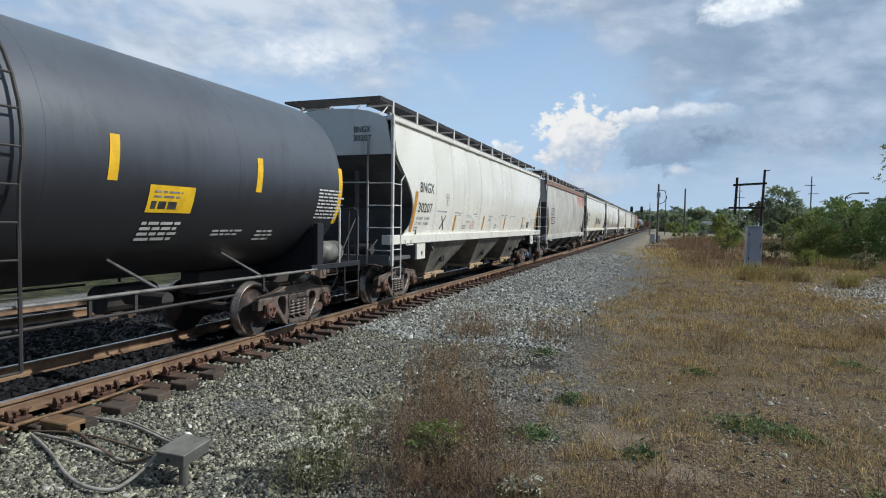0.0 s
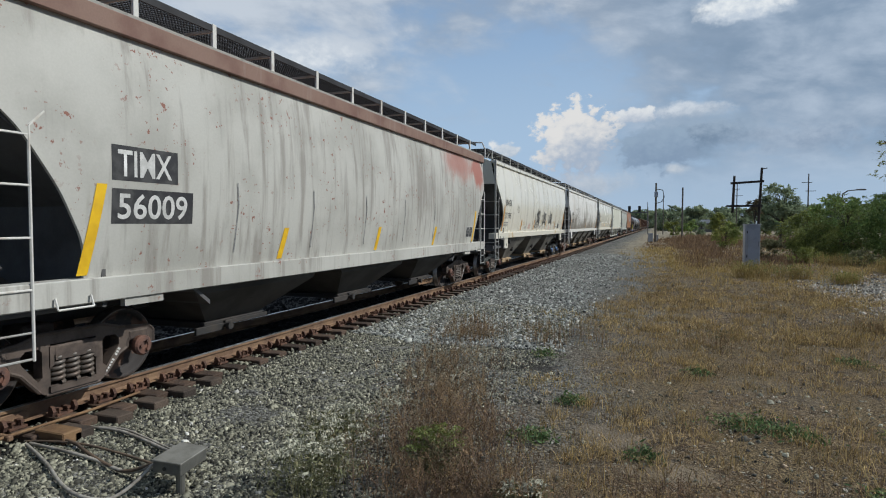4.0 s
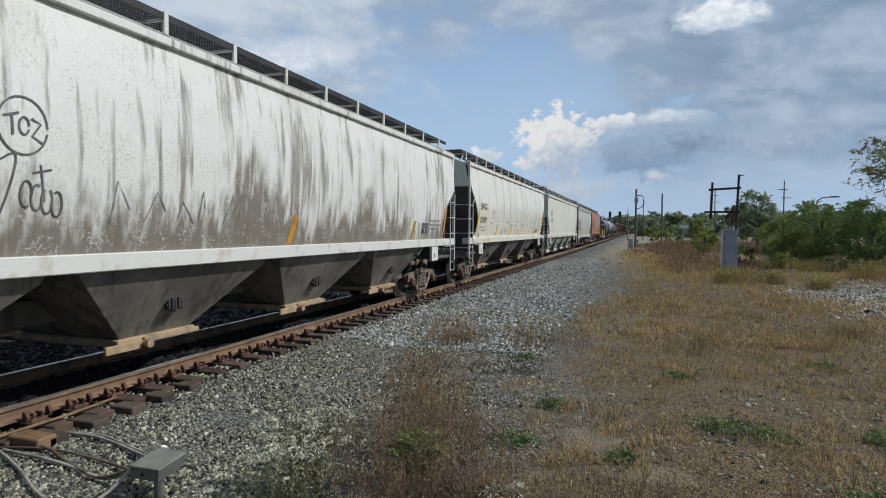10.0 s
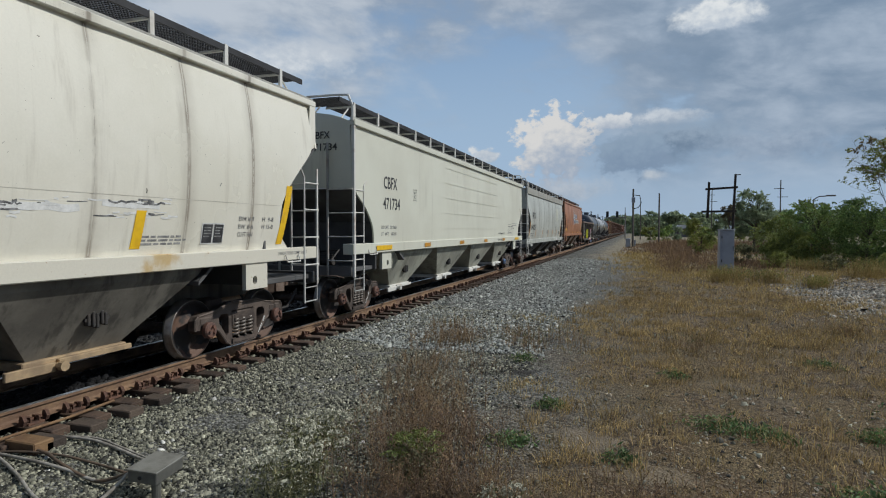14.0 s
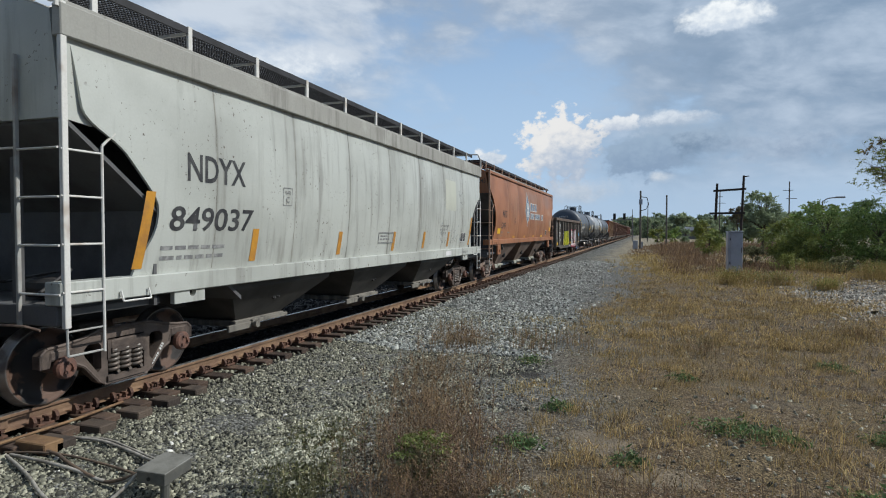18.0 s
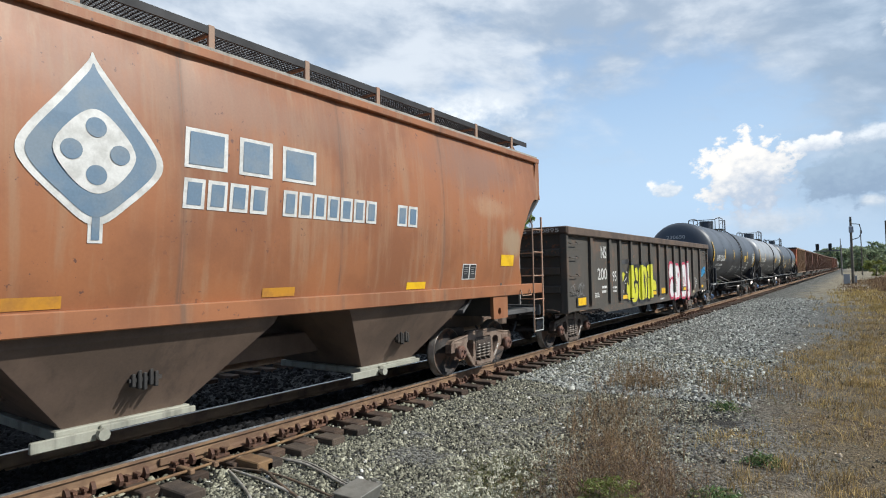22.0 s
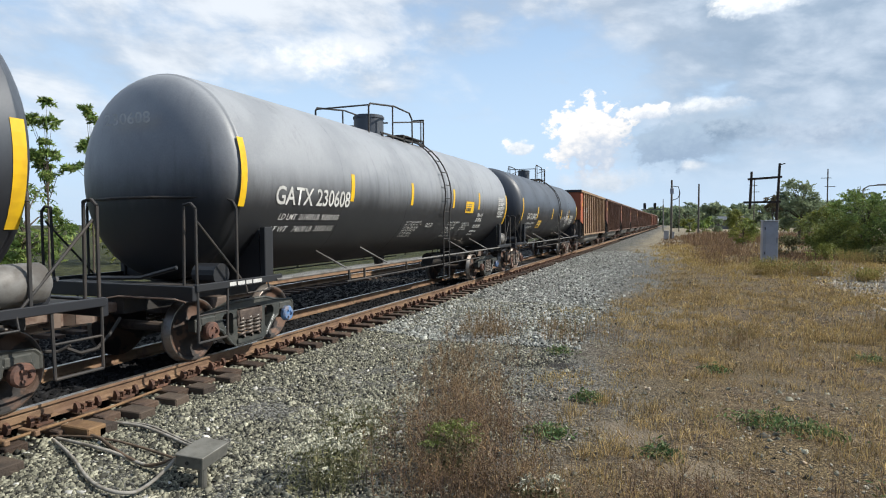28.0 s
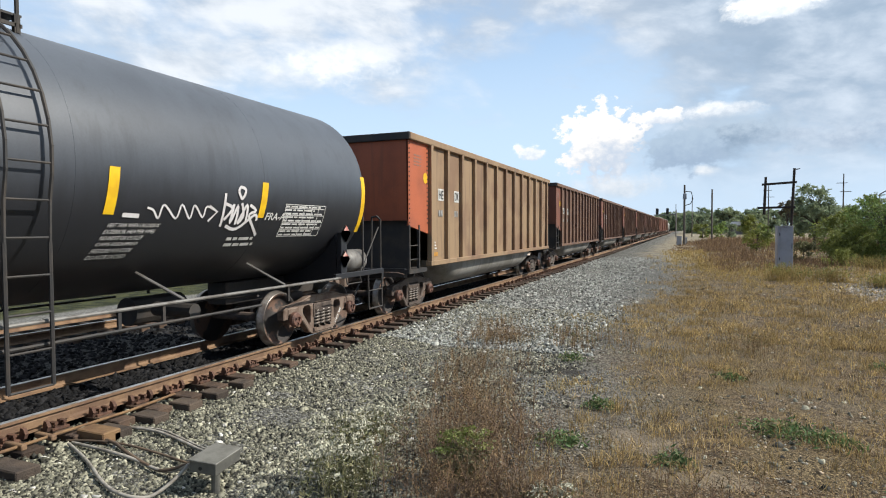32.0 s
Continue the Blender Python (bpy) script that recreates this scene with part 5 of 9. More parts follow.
SPRAYW = mat("white_spray_paint", (0.70, 0.69, 0.69), 0.5, 0.0, (0.6, 0.58, 0.58), 3.0)
SPRAYP = mat("crimson_spray_paint", (0.55, 0.06, 0.12), 0.5, 0.0, (0.45, 0.05, 0.1), 3.0)
SPRAYB = mat("sky_blue_spray_paint", (0.03, 0.30, 0.60), 0.5, 0.0, (0.03, 0.24, 0.5), 4.0)
OUTLINE = mat("thin_dark_spray_line", (0.075, 0.075, 0.072), 0.6, 0.0, (0.16, 0.155, 0.145), 6.0)
SCRAPE = mat("bare_scraped_steel", (0.10, 0.10, 0.10), 0.6, 0.2, (0.3, 0.3, 0.3), 14.0)
SCRAPEW = mat("fresh_white_scrape", (0.72, 0.72, 0.70), 0.5, 0.0, (0.6, 0.6, 0.58), 9.0)

T_BN = [(4.4, 0.19), (3.48, 0.26), (3.06, 0.74), (2.75, 1.06), (2.45, 1.26), (2.1, 1.28), (1.85, 1.18), (1.66, 0.84)]
T_NA = [(4.4, 0.15), (3.26, 0.20), (2.81, 0.86), (2.55, 1.12), (2.11, 1.27), (1.85, 1.2), (1.68, 0.94)]
T_WH = [(4.4, 0.15), (3.72, 0.16), (3.38, 0.6), (2.95, 0.92), (2.55, 1.12), (2.1, 1.12), (1.75, 0.92)]
T_CB = [(4.4, 0.06), (2.85, 0.08), (2.70, 0.36), (2.52, 0.66), (2.11, 1.05), (1.7, 1.13)]
T_ND = [(4.4, 0.14), (3.22, 0.3), (3.01, 0.76), (2.36, 1.36), (2.0, 1.32), (1.5, 1.0)]
T_TI = [(4.4, 0.10), (3.2, 0.12), (2.95, 0.42), (2.35, 0.84), (1.8, 1.12), (1.45, 1.15)]


def stripe(car, surf, y, z0=1.77, h=0.47, w=0.15, material=AMBER, lean=0.05):
    sheet(car, "reflective_stripe", surf, y, z0, y + w, z0 + h, material, 0.007, lean, 4, 1, "upright reflective stripe")


def plate_c(car, surf, y, z, material):
    for a, b, c, d in ((0, 0, 0.27, 0.009), (0, 0.29, 0.27, 0.299), (0, 0, 0.009, 0.3), (0.261, 0, 0.27, 0.3)):
        sheet(car, "plate_mark_frame", surf, y + a, z + b, y + c, z + d, material, 0.008, 0, 1)
    letters(car, "PLATE", surf, y + 0.05, z + 0.19, y + 0.22, z + 0.245, material, 0.009)
    letters(car, "C", surf, y + 0.09, z + 0.05, y + 0.18, z + 0.15, material, 0.009)


def data_panel(car, surf, y, z, w=0.46, h=0.3):
    sheet(car, "data_panel", surf, y, z, y + w, z + h, WHITE, 0.007, 0, 2, 1, "black data panel edged in white")
    for i in range(2):
        a, b = y + 0.018 + i * w * 0.5, y + w * 0.5 * (i + 1) - 0.018
        sheet(car, "data_field", surf, a, z + 0.018, b, z + h - 0.018, BLACKP, 0.011, 0, 1)
        bars(car, surf, a + 0.02, z + h * 0.3, b - 0.02, z + h * 0.85, 4, GREYTXT, 5 + i, 0.014, 0.4)


def make_cream(s, number, L, paint, seams, stripes, label, blue=()):
    need_grate(L, 11)
    car, surf = hopper(label, s, L, paint, POSTW, T_BN, 0.10, 1.645, 3, zc=3.0, seams=seams, seam_mat=SEAM, bay_mat=BAYG, post_mat=POSTW if number != "31795" else POSTG, blue=blue, endtop=3.54, sill_mat=RUSTSILL if number != "30207" else None, tan="black" if number == "31795" else False)
    letters(car, "BNGX", surf, 1.63, 2.76, 2.60, 3.02, BLACKP)
    letters(car, number, surf, 1.57, 2.25, 2.54, 2.50, BLACKP)
    if number != "31795":
        letters(car, "LD LMT  222400", surf, 1.54, 2.06, 2.42, 2.14, GREYTXT)
        letters(car, "LT  WT   63600", surf, 1.48, 1.93, 2.38, 2.01, GREYTXT)
    else:
        bars(car, surf, 1.5, 1.95, 2.35, 2.14, 2, GREYTXT, 3)
    bars(car, surf, 1.45, 1.76, 1.75, 1.90, 2, GREYTXT, 4)
    end_letters(car, "BNGX", 0.05, 0.62, 4.05, 1.05, 4.19, BLACKP)
    end_letters(car, number, 0.05, 0.60, 3.85, 1.07, 3.99, BLACKP)
    for y in stripes:
        stripe(car, surf, y, material=YELLOW if number == "30589" else AMBER)
    stripe(car, surf, 1.16, 1.76, 1.0, 0.17, YELLOW if number == "30589" else AMBER, 0.18)
    stripe(car, surf, L - 1.32, 1.76, 1.0, 0.17, YELLOW if number == "30589" else AMBER, 0.18)
    plate_c(car, surf, 3.72 if number == "31795" else 3.56, 2.53 if number == "31795" else 2.50, BLACKP)
    data_panel(car, surf, L - 3.15, 1.80)
    off = 0.1 if number == "31795" else 0.0
    letters(car, "WARNING", surf, 6.15 + off, 2.01, 6.50 + off, 2.07, REDTXT)
    bars(car, surf, 6.05 + off, 1.80, 6.60 + off, 1.99, 4, REDTXT, 6)
    bars(car, surf, 5.25 + off, 1.80, 5.75 + off, 1.95, 3, GREYTXT, 7)
    letters(car, "2 INCH TREAD COMP. SHOES", lambda z: 1.60, L - 1.35, 1.575, L - 0.45, 1.63, GREYTXT, 0.005)
    for i, (t, u) in enumerate((("EXW 10-8", "H  9-8"), ("EW  8-6", "H 15-0"), ("CU FT 5461", ""))):
        letters(car, t, surf, L - 2.36, 2.14 - 0.12 * i, L - 1.98, 2.21 - 0.12 * i, GREYTXT)
        if u:
            letters(car, u, surf, L - 1.77, 2.14 - 0.12 * i, L - 1.47, 2.21 - 0.12 * i, GREYTXT)
    bars(car, surf, L - 4.2, 1.80, L - 3.4, 1.94, 3, GREYTXT, 9)
    bars(car, surf, 9.0, 1.80, 9.35, 1.98, 2, GREYTXT, 10)
    rng = random.Random(int(number))
    for i in range(15 if number != "31795" else 3):
        y0, z0 = rng.uniform(4.6, 14.5), 2.22 + rng.gauss(0.0, 0.07)
        for k in range(rng.randint(5, 9)):
            y, z, w = y0 + rng.gauss(0, 0.22), z0 + rng.gauss(0, 0.025), rng.uniform(0.04, 0.30)
            up = rng.uniform(-0.012, 0.012)
            ribbon(car, surf, [(y, z), (y + 0.4 * w, z + up), (y + w, z + rng.uniform(-0.01, 0.01))], rng.uniform(0.006, 0.03), (SCRAPEW, SCRAPEW, SCRAPE)[k % 3], "scrape", 0.0025 + 0.0003 * k)
    for i in range(14 if number != "31795" else 5):
        y, z = rng.uniform(3.0, 15.5), 2.2 + abs(rng.gauss(0, 0.35))
        ribbon(car, surf, [(y, z), (y + rng.uniform(-0.02, 0.02), z + 0.03), (y + rng.uniform(-0.04, 0.04), z + rng.uniform(0.05, 0.1))], rng.uniform(0.008, 0.02), SCRAPE, "scuff_mark", 0.0025)
    for i in range(0 if number == "31795" else 7):
        # long rubbed band: bright smear with dark ragged scuffs along it
        y0, w, z0 = 2.6 + 1.75 * i + rng.uniform(-0.3, 0.3), rng.uniform(0.5, 1.3), 2.27 + rng.uniform(-0.05, 0.05)
        ribbon(car, surf, curve([(y0 + w * q / 6, z0 + rng.uniform(-0.012, 0.012)) for q in range(7)], 3), rng.uniform(0.04, 0.09), SCRAPEW, "scrape", 0.0022)
        for q in range(4):
            a = y0 + w * rng.uniform(0.0, 0.8)
            b = rng.uniform(0.08, 0.3)
            ribbon(car, surf, curve([(a + b * j / 4, z0 + 0.03 + rng.uniform(-0.018, 0.018)) for j in range(5)], 2), rng.uniform(0.012, 0.035), SCRAPE, "scuff_mark", 0.0035)
    if number == "30589":
        sheet(car, "belt_seam", surf, 1.3, 2.407, L - 1.3, 2.414, SEAM, 0.0025, 0, 1, 120)
    return car, surf



def make_train():
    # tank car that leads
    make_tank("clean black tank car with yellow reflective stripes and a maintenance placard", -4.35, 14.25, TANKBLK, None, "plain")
    c, f = make_cream(12.1, "30207", 17.7, CREAM, CREAM_SEAMS[1:8:1], (4.40, 7.42, 10.39, 13.54), "white curved-side covered hopper car with scraped lower panels", (3,))
    for a, b in (((3.28, 1.82), (3.66, 2.2)), ((3.32, 2.19), (3.60, 1.80))):
        ribbon(c, f, [a, ((a[0] + b[0]) / 2, (a[1] + b[1]) / 2), b], 0.045, BLACKP, "painted_cross")
    # chalky grey hopper with rusted roof
    need_grate(16.5, 11)
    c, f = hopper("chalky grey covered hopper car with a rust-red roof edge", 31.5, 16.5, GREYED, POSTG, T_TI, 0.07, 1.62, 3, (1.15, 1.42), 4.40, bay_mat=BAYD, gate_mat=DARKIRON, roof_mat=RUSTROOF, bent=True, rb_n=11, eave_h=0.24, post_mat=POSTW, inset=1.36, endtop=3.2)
    for z, t, w in ((2.55, "TIMX", 0.80), (2.06, "56009", 1.06)):
        sheet(c, "number_board", f, 1.44, z - 0.05, 1.44 + w + 0.16, z + 0.35, BLACKP, 0.002)
        letters(c, t, f, 1.52, z, 1.50 + w, z + 0.30, WHITE)
    for z, t in ((4.03, "TIMX"), (3.80, "56009")):
        m = B(0.50, 1.06, 0.038, 0.048, z - 0.03, z + 0.17)
        part("number_board", m, LOGOB, c)
        end_letters(c, t, 0.038, 0.55, z, 1.01, z + 0.14, WHITE, 0.006)
    for y, h in ((1.05, 1.0), (4.55, 0.5), (8.02, 0.5), (11.5, 0.5), (15.1, 1.0)):
        stripe(c, f, y, 1.45, h, 0.13, YELLOW, 0.2 if h > 0.9 else 0.15)
    data_panel(c, f, 14.45, 1.60, 0.62, 0.34)
    for i in range(5):
        y = 3.5 + i * 2.0
        ribbon(c, f, [(y, 1.6), (y + 0.05, 2.3), (y + 0.02, 2.6)], 0.03, GREYTXT, "scratch")
    # cream hopper with scrawled tags
    c, f = make_cream(49.35, "31795", 17.85, CREAM_T, TAGGED_SEAMS, (4.58, 7.45, 10.62, 13.58), "cream covered hopper car with weld seams and black sprayed tags", (2, 3))
    letters(c, "DO NOT HAMMER", f, 4.81, 2.10, 5.42, 2.165, FADEDY)
    letters(c, "-USE VIBRATORS-", f, 4.82, 2.01, 5.41, 2.07, FADEDY)
    script_tag(c, f, 7.66, 1.92, 1.2, 0.88, 0.046)
    script_tag(c, f, 9.40, 1.91, 1.17, 0.78, 0.045)
    script_tag(c, f, 11.23, 1.96, 1.16, 0.74, 0.045)
    letters(c, "2017", f, 8.05, 1.84, 8.52, 2.06, SPRAYK, 0.012)
    ribbon(c, f, curve([(8.14, 1.79), (8.24, 1.81), (8.34, 1.77)]), 0.035, SPRAYK, "spray_stroke")
    for k in range(3):
        a = radians(20 + 60 * k)
        ribbon(c, f, [(7.8 - 0.13 * math.cos(a), 1.95 - 0.13 * math.sin(a)), (7.8 + 0.13 * math.cos(a), 1.95 + 0.13 * math.sin(a))], 0.035, SPRAYK, "spray_stroke", 0.010 + 0.0004 * k)
    ribbon(c, f, curve([(9.55, 1.93), (9.72, 1.98), (9.80, 1.92), (9.95, 1.90)]), 0.03, SPRAYK, "spray_stroke")
    sheet(c, "routing_card", f, 8.95, 1.80, 9.22, 1.94, BLACKP, 0.007, 0.02, 1)
    sheet(c, "card_face", f, 8.965, 1.812, 9.205, 1.928, WHITE, 0.010, 0.016, 1)
    bars(c, f, 9.0, 1.85, 9.17, 1.89, 1, BLACKP, 61, 0.013, 0.7)
    letters(c, "WARNING", f, 11.72, 1.90, 12.02, 1.96, REDTXT)
    bars(c, f, 11.62, 1.74, 12.12, 1.88, 4, REDTXT, 88, fill=0.45)
    for y in (9.35, 11.15, 13.5):
        bars(c, f, y - 0.5, 2.10, y, 2.26, 2, FLAXTXT, int(y * 7), 0.007, 0.45)
    # sooty white four-bay hopper
    need_grate(20.0, 13)
    c, f = hopper("white covered hopper car with sooty streaks and faint outlined tags", 68.55, 20.0, SOOTED, POSTW, T_NA, 0.08, 1.64, 4, (1.49, 1.70), 4.43, bay_mat=BAYG, rb_n=13, tan=True, inset=1.68, endtop=3.2, sill_mat=POSTW, waves=(1.6, 3.1, 4.5, 6.1, 7.4, 9.0, 10.3, 11.8, 13.4, 14.7, 16.3, 17.8), deep=0.010, zc=3.0)
    letters(c, "NAHX", f, 1.71, 2.63, 2.62, 2.90, BLACKP)
    letters(c, "101077", f, 1.61, 2.15, 2.66, 2.42, BLACKP)
    bars(c, f, 1.6, 1.74, 2.6, 2.02, 2, GREYTXT, 11)
    end_letters(c, "NAHX", 0.05, 0.80, 4.02, 1.32, 4.20, BLACKP)
    end_letters(c, "101077", 0.05, 0.80, 3.76, 1.38, 3.94, BLACKP)
    for y, h in ((1.28, 1.0), (16.15, 0.5), (18.75, 0.95), (10.3, 0.5)):
        stripe(c, f, y, 1.72, h, 0.15, AMBER, 0.15)
    # bubble letters in outline, one line each
    ink = lambda pts, w=0.019: ribbon(c, f, curve(pts), w, OUTLINE, "spray_outline", 0.009)
    ink([(3.28, 2.06), (3.26, 2.45), (3.32, 2.78), (3.49, 3.07), (3.66, 3.18), (3.84, 3.14), (3.92, 2.98), (3.88, 2.81), (3.77, 2.67), (3.58, 2.55)])
    ink([(3.51, 2.84), (3.55, 2.74), (3.57, 2.62)])
    ribbon(c, f, [(3.50, 2.61), (3.72, 2.62), (3.72, 2.38), (3.43, 2.36), (3.50, 2.61)], 0.026, OUTLINE, "spray_outline", 0.009)
    ink([(3.90, 3.13), (3.98, 3.18), (4.03, 3.10), (4.01, 2.74), (4.08, 2.67), (3.95, 2.54), (3.93, 2.28), (3.85, 2.14), (3.73, 2.20)])
    ink([(4.03, 3.14), (4.12, 3.18), (4.19, 3.08), (4.18, 2.81), (4.38, 2.62), (4.23, 2.49), (4.20, 2.22), (4.39, 2.05), (4.58, 2.16), (4.65, 2.40), (4.53, 2.50), (4.40, 2.42)])
    ink([(4.19, 3.13), (4.32, 3.16), (4.45, 3.05), (4.47, 2.69)])
    ink([(4.45, 2.61), (4.56, 2.71), (4.71, 2.70)])
    ink([(4.46, 3.14), (4.59, 3.19), (4.75, 3.09), (4.79, 2.68), (4.91, 2.53), (4.86, 2.43), (5.06, 2.22), (5.08, 2.02), (5.20, 1.89), (5.38, 2.01), (5.52, 2.40), (5.56, 2.70), (5.36, 2.60), (5.10, 2.54)])
    ink([(4.75, 3.15), (4.95, 3.24), (5.12, 3.14), (5.19, 2.57)])
    ink([(4.80, 2.82), (4.94, 2.83), (5.06, 2.92)])
    # ringed tag with three strokes inside, and a scrawl below it
    ribbon(c, f, arc(5.64, 2.98, 0.25, 0.28, 0, 350, 26), 0.02, OUTLINE, "spray_outline")
    ribbon(c, f, [(5.45, 3.05), (5.60, 3.10)], 0.022, OUTLINE, "spray_outline", 0.010)
    ribbon(c, f, [(5.53, 3.07), (5.54, 2.88)], 0.022, OUTLINE, "spray_outline", 0.011)
    ribbon(c, f, arc(5.65, 2.98, 0.05, 0.085, 0, 340, 14), 0.02, OUTLINE, "spray_outline", 0.010)
    ribbon(c, f, [(5.72, 3.06), (5.82, 3.02), (5.73, 2.89), (5.84, 2.83)], 0.022, OUTLINE, "spray_outline", 0.010)
    for k in range(4):
        y = 5.68 + 0.11 * k
        ribbon(c, f, arc(y, 2.32 - 0.03 * k, 0.06, 0.13, 60 * k, 60 * k + 300, 12), 0.022, OUTLINE, "spray_outline")
    ribbon(c, f, [(5.82, 2.62), (5.87, 2.25)], 0.022, OUTLINE, "spray_outline")
    ribbon(c, f, [(5.74, 2.53), (5.94, 2.58)], 0.02, OUTLINE, "spray_outline")
    rng = random.Random(41)
    for k in range(6):
        y = 6.7 + 0.45 * k + rng.uniform(-0.15, 0.15)
        ribbon(c, f, [(y, 2.0 + rng.uniform(0, 0.2)), (y + rng.uniform(0.05, 0.25), 2.45 + rng.uniform(-0.15, 0.1)), (y + rng.uniform(0.1, 0.4), 2.1 + rng.uniform(-0.1, 0.2))], 0.02, GREYTXT, "spray_outline")
    data_panel(c, f, 16.9, 1.85, 0.5, 0.34)
    bars(c, f, 17.6, 1.95, 18.6, 2.3, 3, GREYTXT, 12, fill=0.4)
    # third cream hopper
    make_cream(90.2, "30589", 17.75, CREAM_B, CREAM_SEAMS, (4.45, 7.42, 10.44, 13.39), "cream covered hopper car with rust-stained sill and scraped side")
    # straw-coloured pellet hopper
    need_grate(19.7, 14)
    c, f = hopper("pale straw-coloured four-bay covered hopper car with an orange-banded sill", 109.35, 19.7, PALE, POSTW, T_CB, 0.012, 1.60, 4, (1.47, 1.70), 4.38, rb_n=14, bay_mat=BAYP, gate_mat=POSTW, bent=True, blue=(2,), inset=1.32, endtop=2.9, eave_h=0.14, foot=1.05, bay_lo=1.9)
    letters(c, "CBFX", f, 1.65, 3.00, 2.48, 3.30, BLACKP)
    letters(c, "471734", f, 1.61, 2.50, 2.66, 2.79, BLACKP)
    letters(c, "LD LMT  217800", f, 1.5, 2.03, 2.44, 2.11, GREYTXT)
    letters(c, "LT  WT   68200", f, 1.5, 1.87, 2.44, 1.95, GREYTXT)
    end_letters(c, "CBFX", 0.05, 0.55, 3.98, 1.05, 4.14, BLACKP)
    end_letters(c, "471734", 0.05, 0.53, 3.72, 1.22, 3.88, BLACKP)
    sill = lambda z: 1.60 + 0.035
    for y, w in ((1.15, 0.92), (4.45, 0.5), (8.0, 0.5), (11.4, 0.5), (14.77, 0.46), (17.6, 0.94)):
        sheet(c, "reflective_band", sill, y, 1.53, y + w, 1.64, AMBER if w < 0.8 else YELLOW, 0.008, 0, 1, 1, "orange reflective band")
    letters(c, "DO NOT HAMMER ON CAR", f, 14.10, 1.82, 15.37, 1.89, BLACKP)
    letters(c, "VENT CAR WHEN UNLOADING", sill, 13.76, 1.55, 14.72, 1.62, BLACKP)
    letters(c, "CU FT 6580", f, 17.1, 2.06, 17.5, 2.12, BLACKP)
    letters(c, "50% EMPTY LOAD", f, 16.17, 2.24, 16.77, 2.29, GREYTXT)
    bars(c, f, 16.14, 2.13, 17.6, 2.21, 1, GREYTXT, 14, fill=0.6)
    letters(c, 'ELX AND ENX 1/4" ADJ. BLOCK', f, 16.12, 2.03, 17.12, 2.08, GREYTXT)
    letters(c, "EXTERIOR PAINT", f, 16.1, 1.94, 16.70, 1.99, GREYTXT)
    bars(c, f, 16.08, 1.83, 17.1, 1.91, 1, GREYTXT, 24, fill=0.6)
    bars(c, f, 17.0, 2.2, 18.2, 2.36, 2, GREYTXT, 15, fill=0.4)
    for i in range(5):
        sheet(c, "stiffener_bead", f, 6.5, 2.05 + 0.48 * i, 13.9, 2.075 + 0.48 * i, PALE, 0.012, 0, 1)
    plate_c(c, f, 3.6, 2.80, BLACKP)
    # dulled white hopper
    need_grate(16.75, 10)
    c, f = hopper("dulled white covered hopper car with grey streaks and a patched panel", 130.5, 16.75, OLDWHITE, POSTW, T_ND, 0.07, 1.635, 3, (1.22, 1.47), 4.38, rb_n=10, bay_mat=BAYD, gate_mat=BAYG, roof_mat=SOOTROOF, bent=True, tan=False, seams=OLD_SEAMS, seam_mat=SEAM_D, inset=1.32, endtop=3.2, eave_h=0.34, zc=2.95)
    letters(c, "NDYX", f, 1.81, 2.68, 3.01, 3.05, BLACKP)
    letters(c, "849037", f, 1.51, 2.01, 3.19, 2.34, BLACKP, lean=0.04)
    bars(c, f, 1.4, 1.60, 2.9, 1.86, 2, GREYTXT, 16, fill=0.4)
    for y, h in ((0.98, 0.95), (3.2, 0.5), (5.95, 0.46), (8.66, 0.46), (10.75, 0.46), (12.90, 0.46), (15.22, 0.95)):
        stripe(c, f, y, 1.55, h, 0.15, AMBER, 0.04 if h < 0.9 else 0.15)
    sheet(c, "patched_panel", f, 12.60, 2.68, 13.62, 3.62, PATCHC, 0.003, 0, 4, 2, "fresh cream repaint patch")
    data_panel(c, f, 14.33, 1.68, 0.5, 0.3)
    plate_c(c, f, 4.0, 2.45, GREYTXT)
    for a, b, cc, d in ((7.85, 1.74, 8.72, 1.765), (7.85, 1.97, 8.72, 1.995), (7.85, 1.74, 7.88, 1.995), (8.69, 1.74, 8.72, 1.995)):
        sheet(c, "card_frame", f, a, b, cc, d, GREYTXT, 0.009, 0, 1)
    bars(c, f, 7.95, 1.80, 8.62, 1.94, 2, GREYTXT, 18)
    for i, (t, u) in enumerate((("EXW", "10-8 H 9-8"), ("EW", "10-5 H 6"), ("CU FT", "5127"))):
        letters(c, t, f, 12.18, 2.16 - 0.11 * i, 12.4, 2.22 - 0.11 * i, GREYTXT)
        letters(c, u, f, 12.5, 2.16 - 0.11 * i, 12.94 - 0.1 * i, 2.22 - 0.11 * i, GREYTXT)
    letters(c, "CH-100-115", lambda z: 1.60, 14.42, 1.29, 15.02, 1.37, GREYTXT, 0.005)
    sheet(c, "bare_patch", lambda z: 1.60, 12.66, 1.275, 13.2, 1.41, SPRAYW, 0.006, 0, 1, 1, "white painted-out patch")
    rng = random.Random(77)
    for i in range(26):
        y, z = rng.uniform(12.3, 14.3), 1.62 + abs(rng.gauss(0.2, 0.22))
        ribbon(c, f, [(y, z), (y + rng.uniform(-0.01, 0.01), z + 0.015), (y + rng.uniform(-0.015, 0.015), z + rng.uniform(0.03, 0.06))], rng.uniform(0.015, 0.045), (SEAM_D, GREYTXT, LOGOB)[i % 3], "scuff_mark", 0.0025)
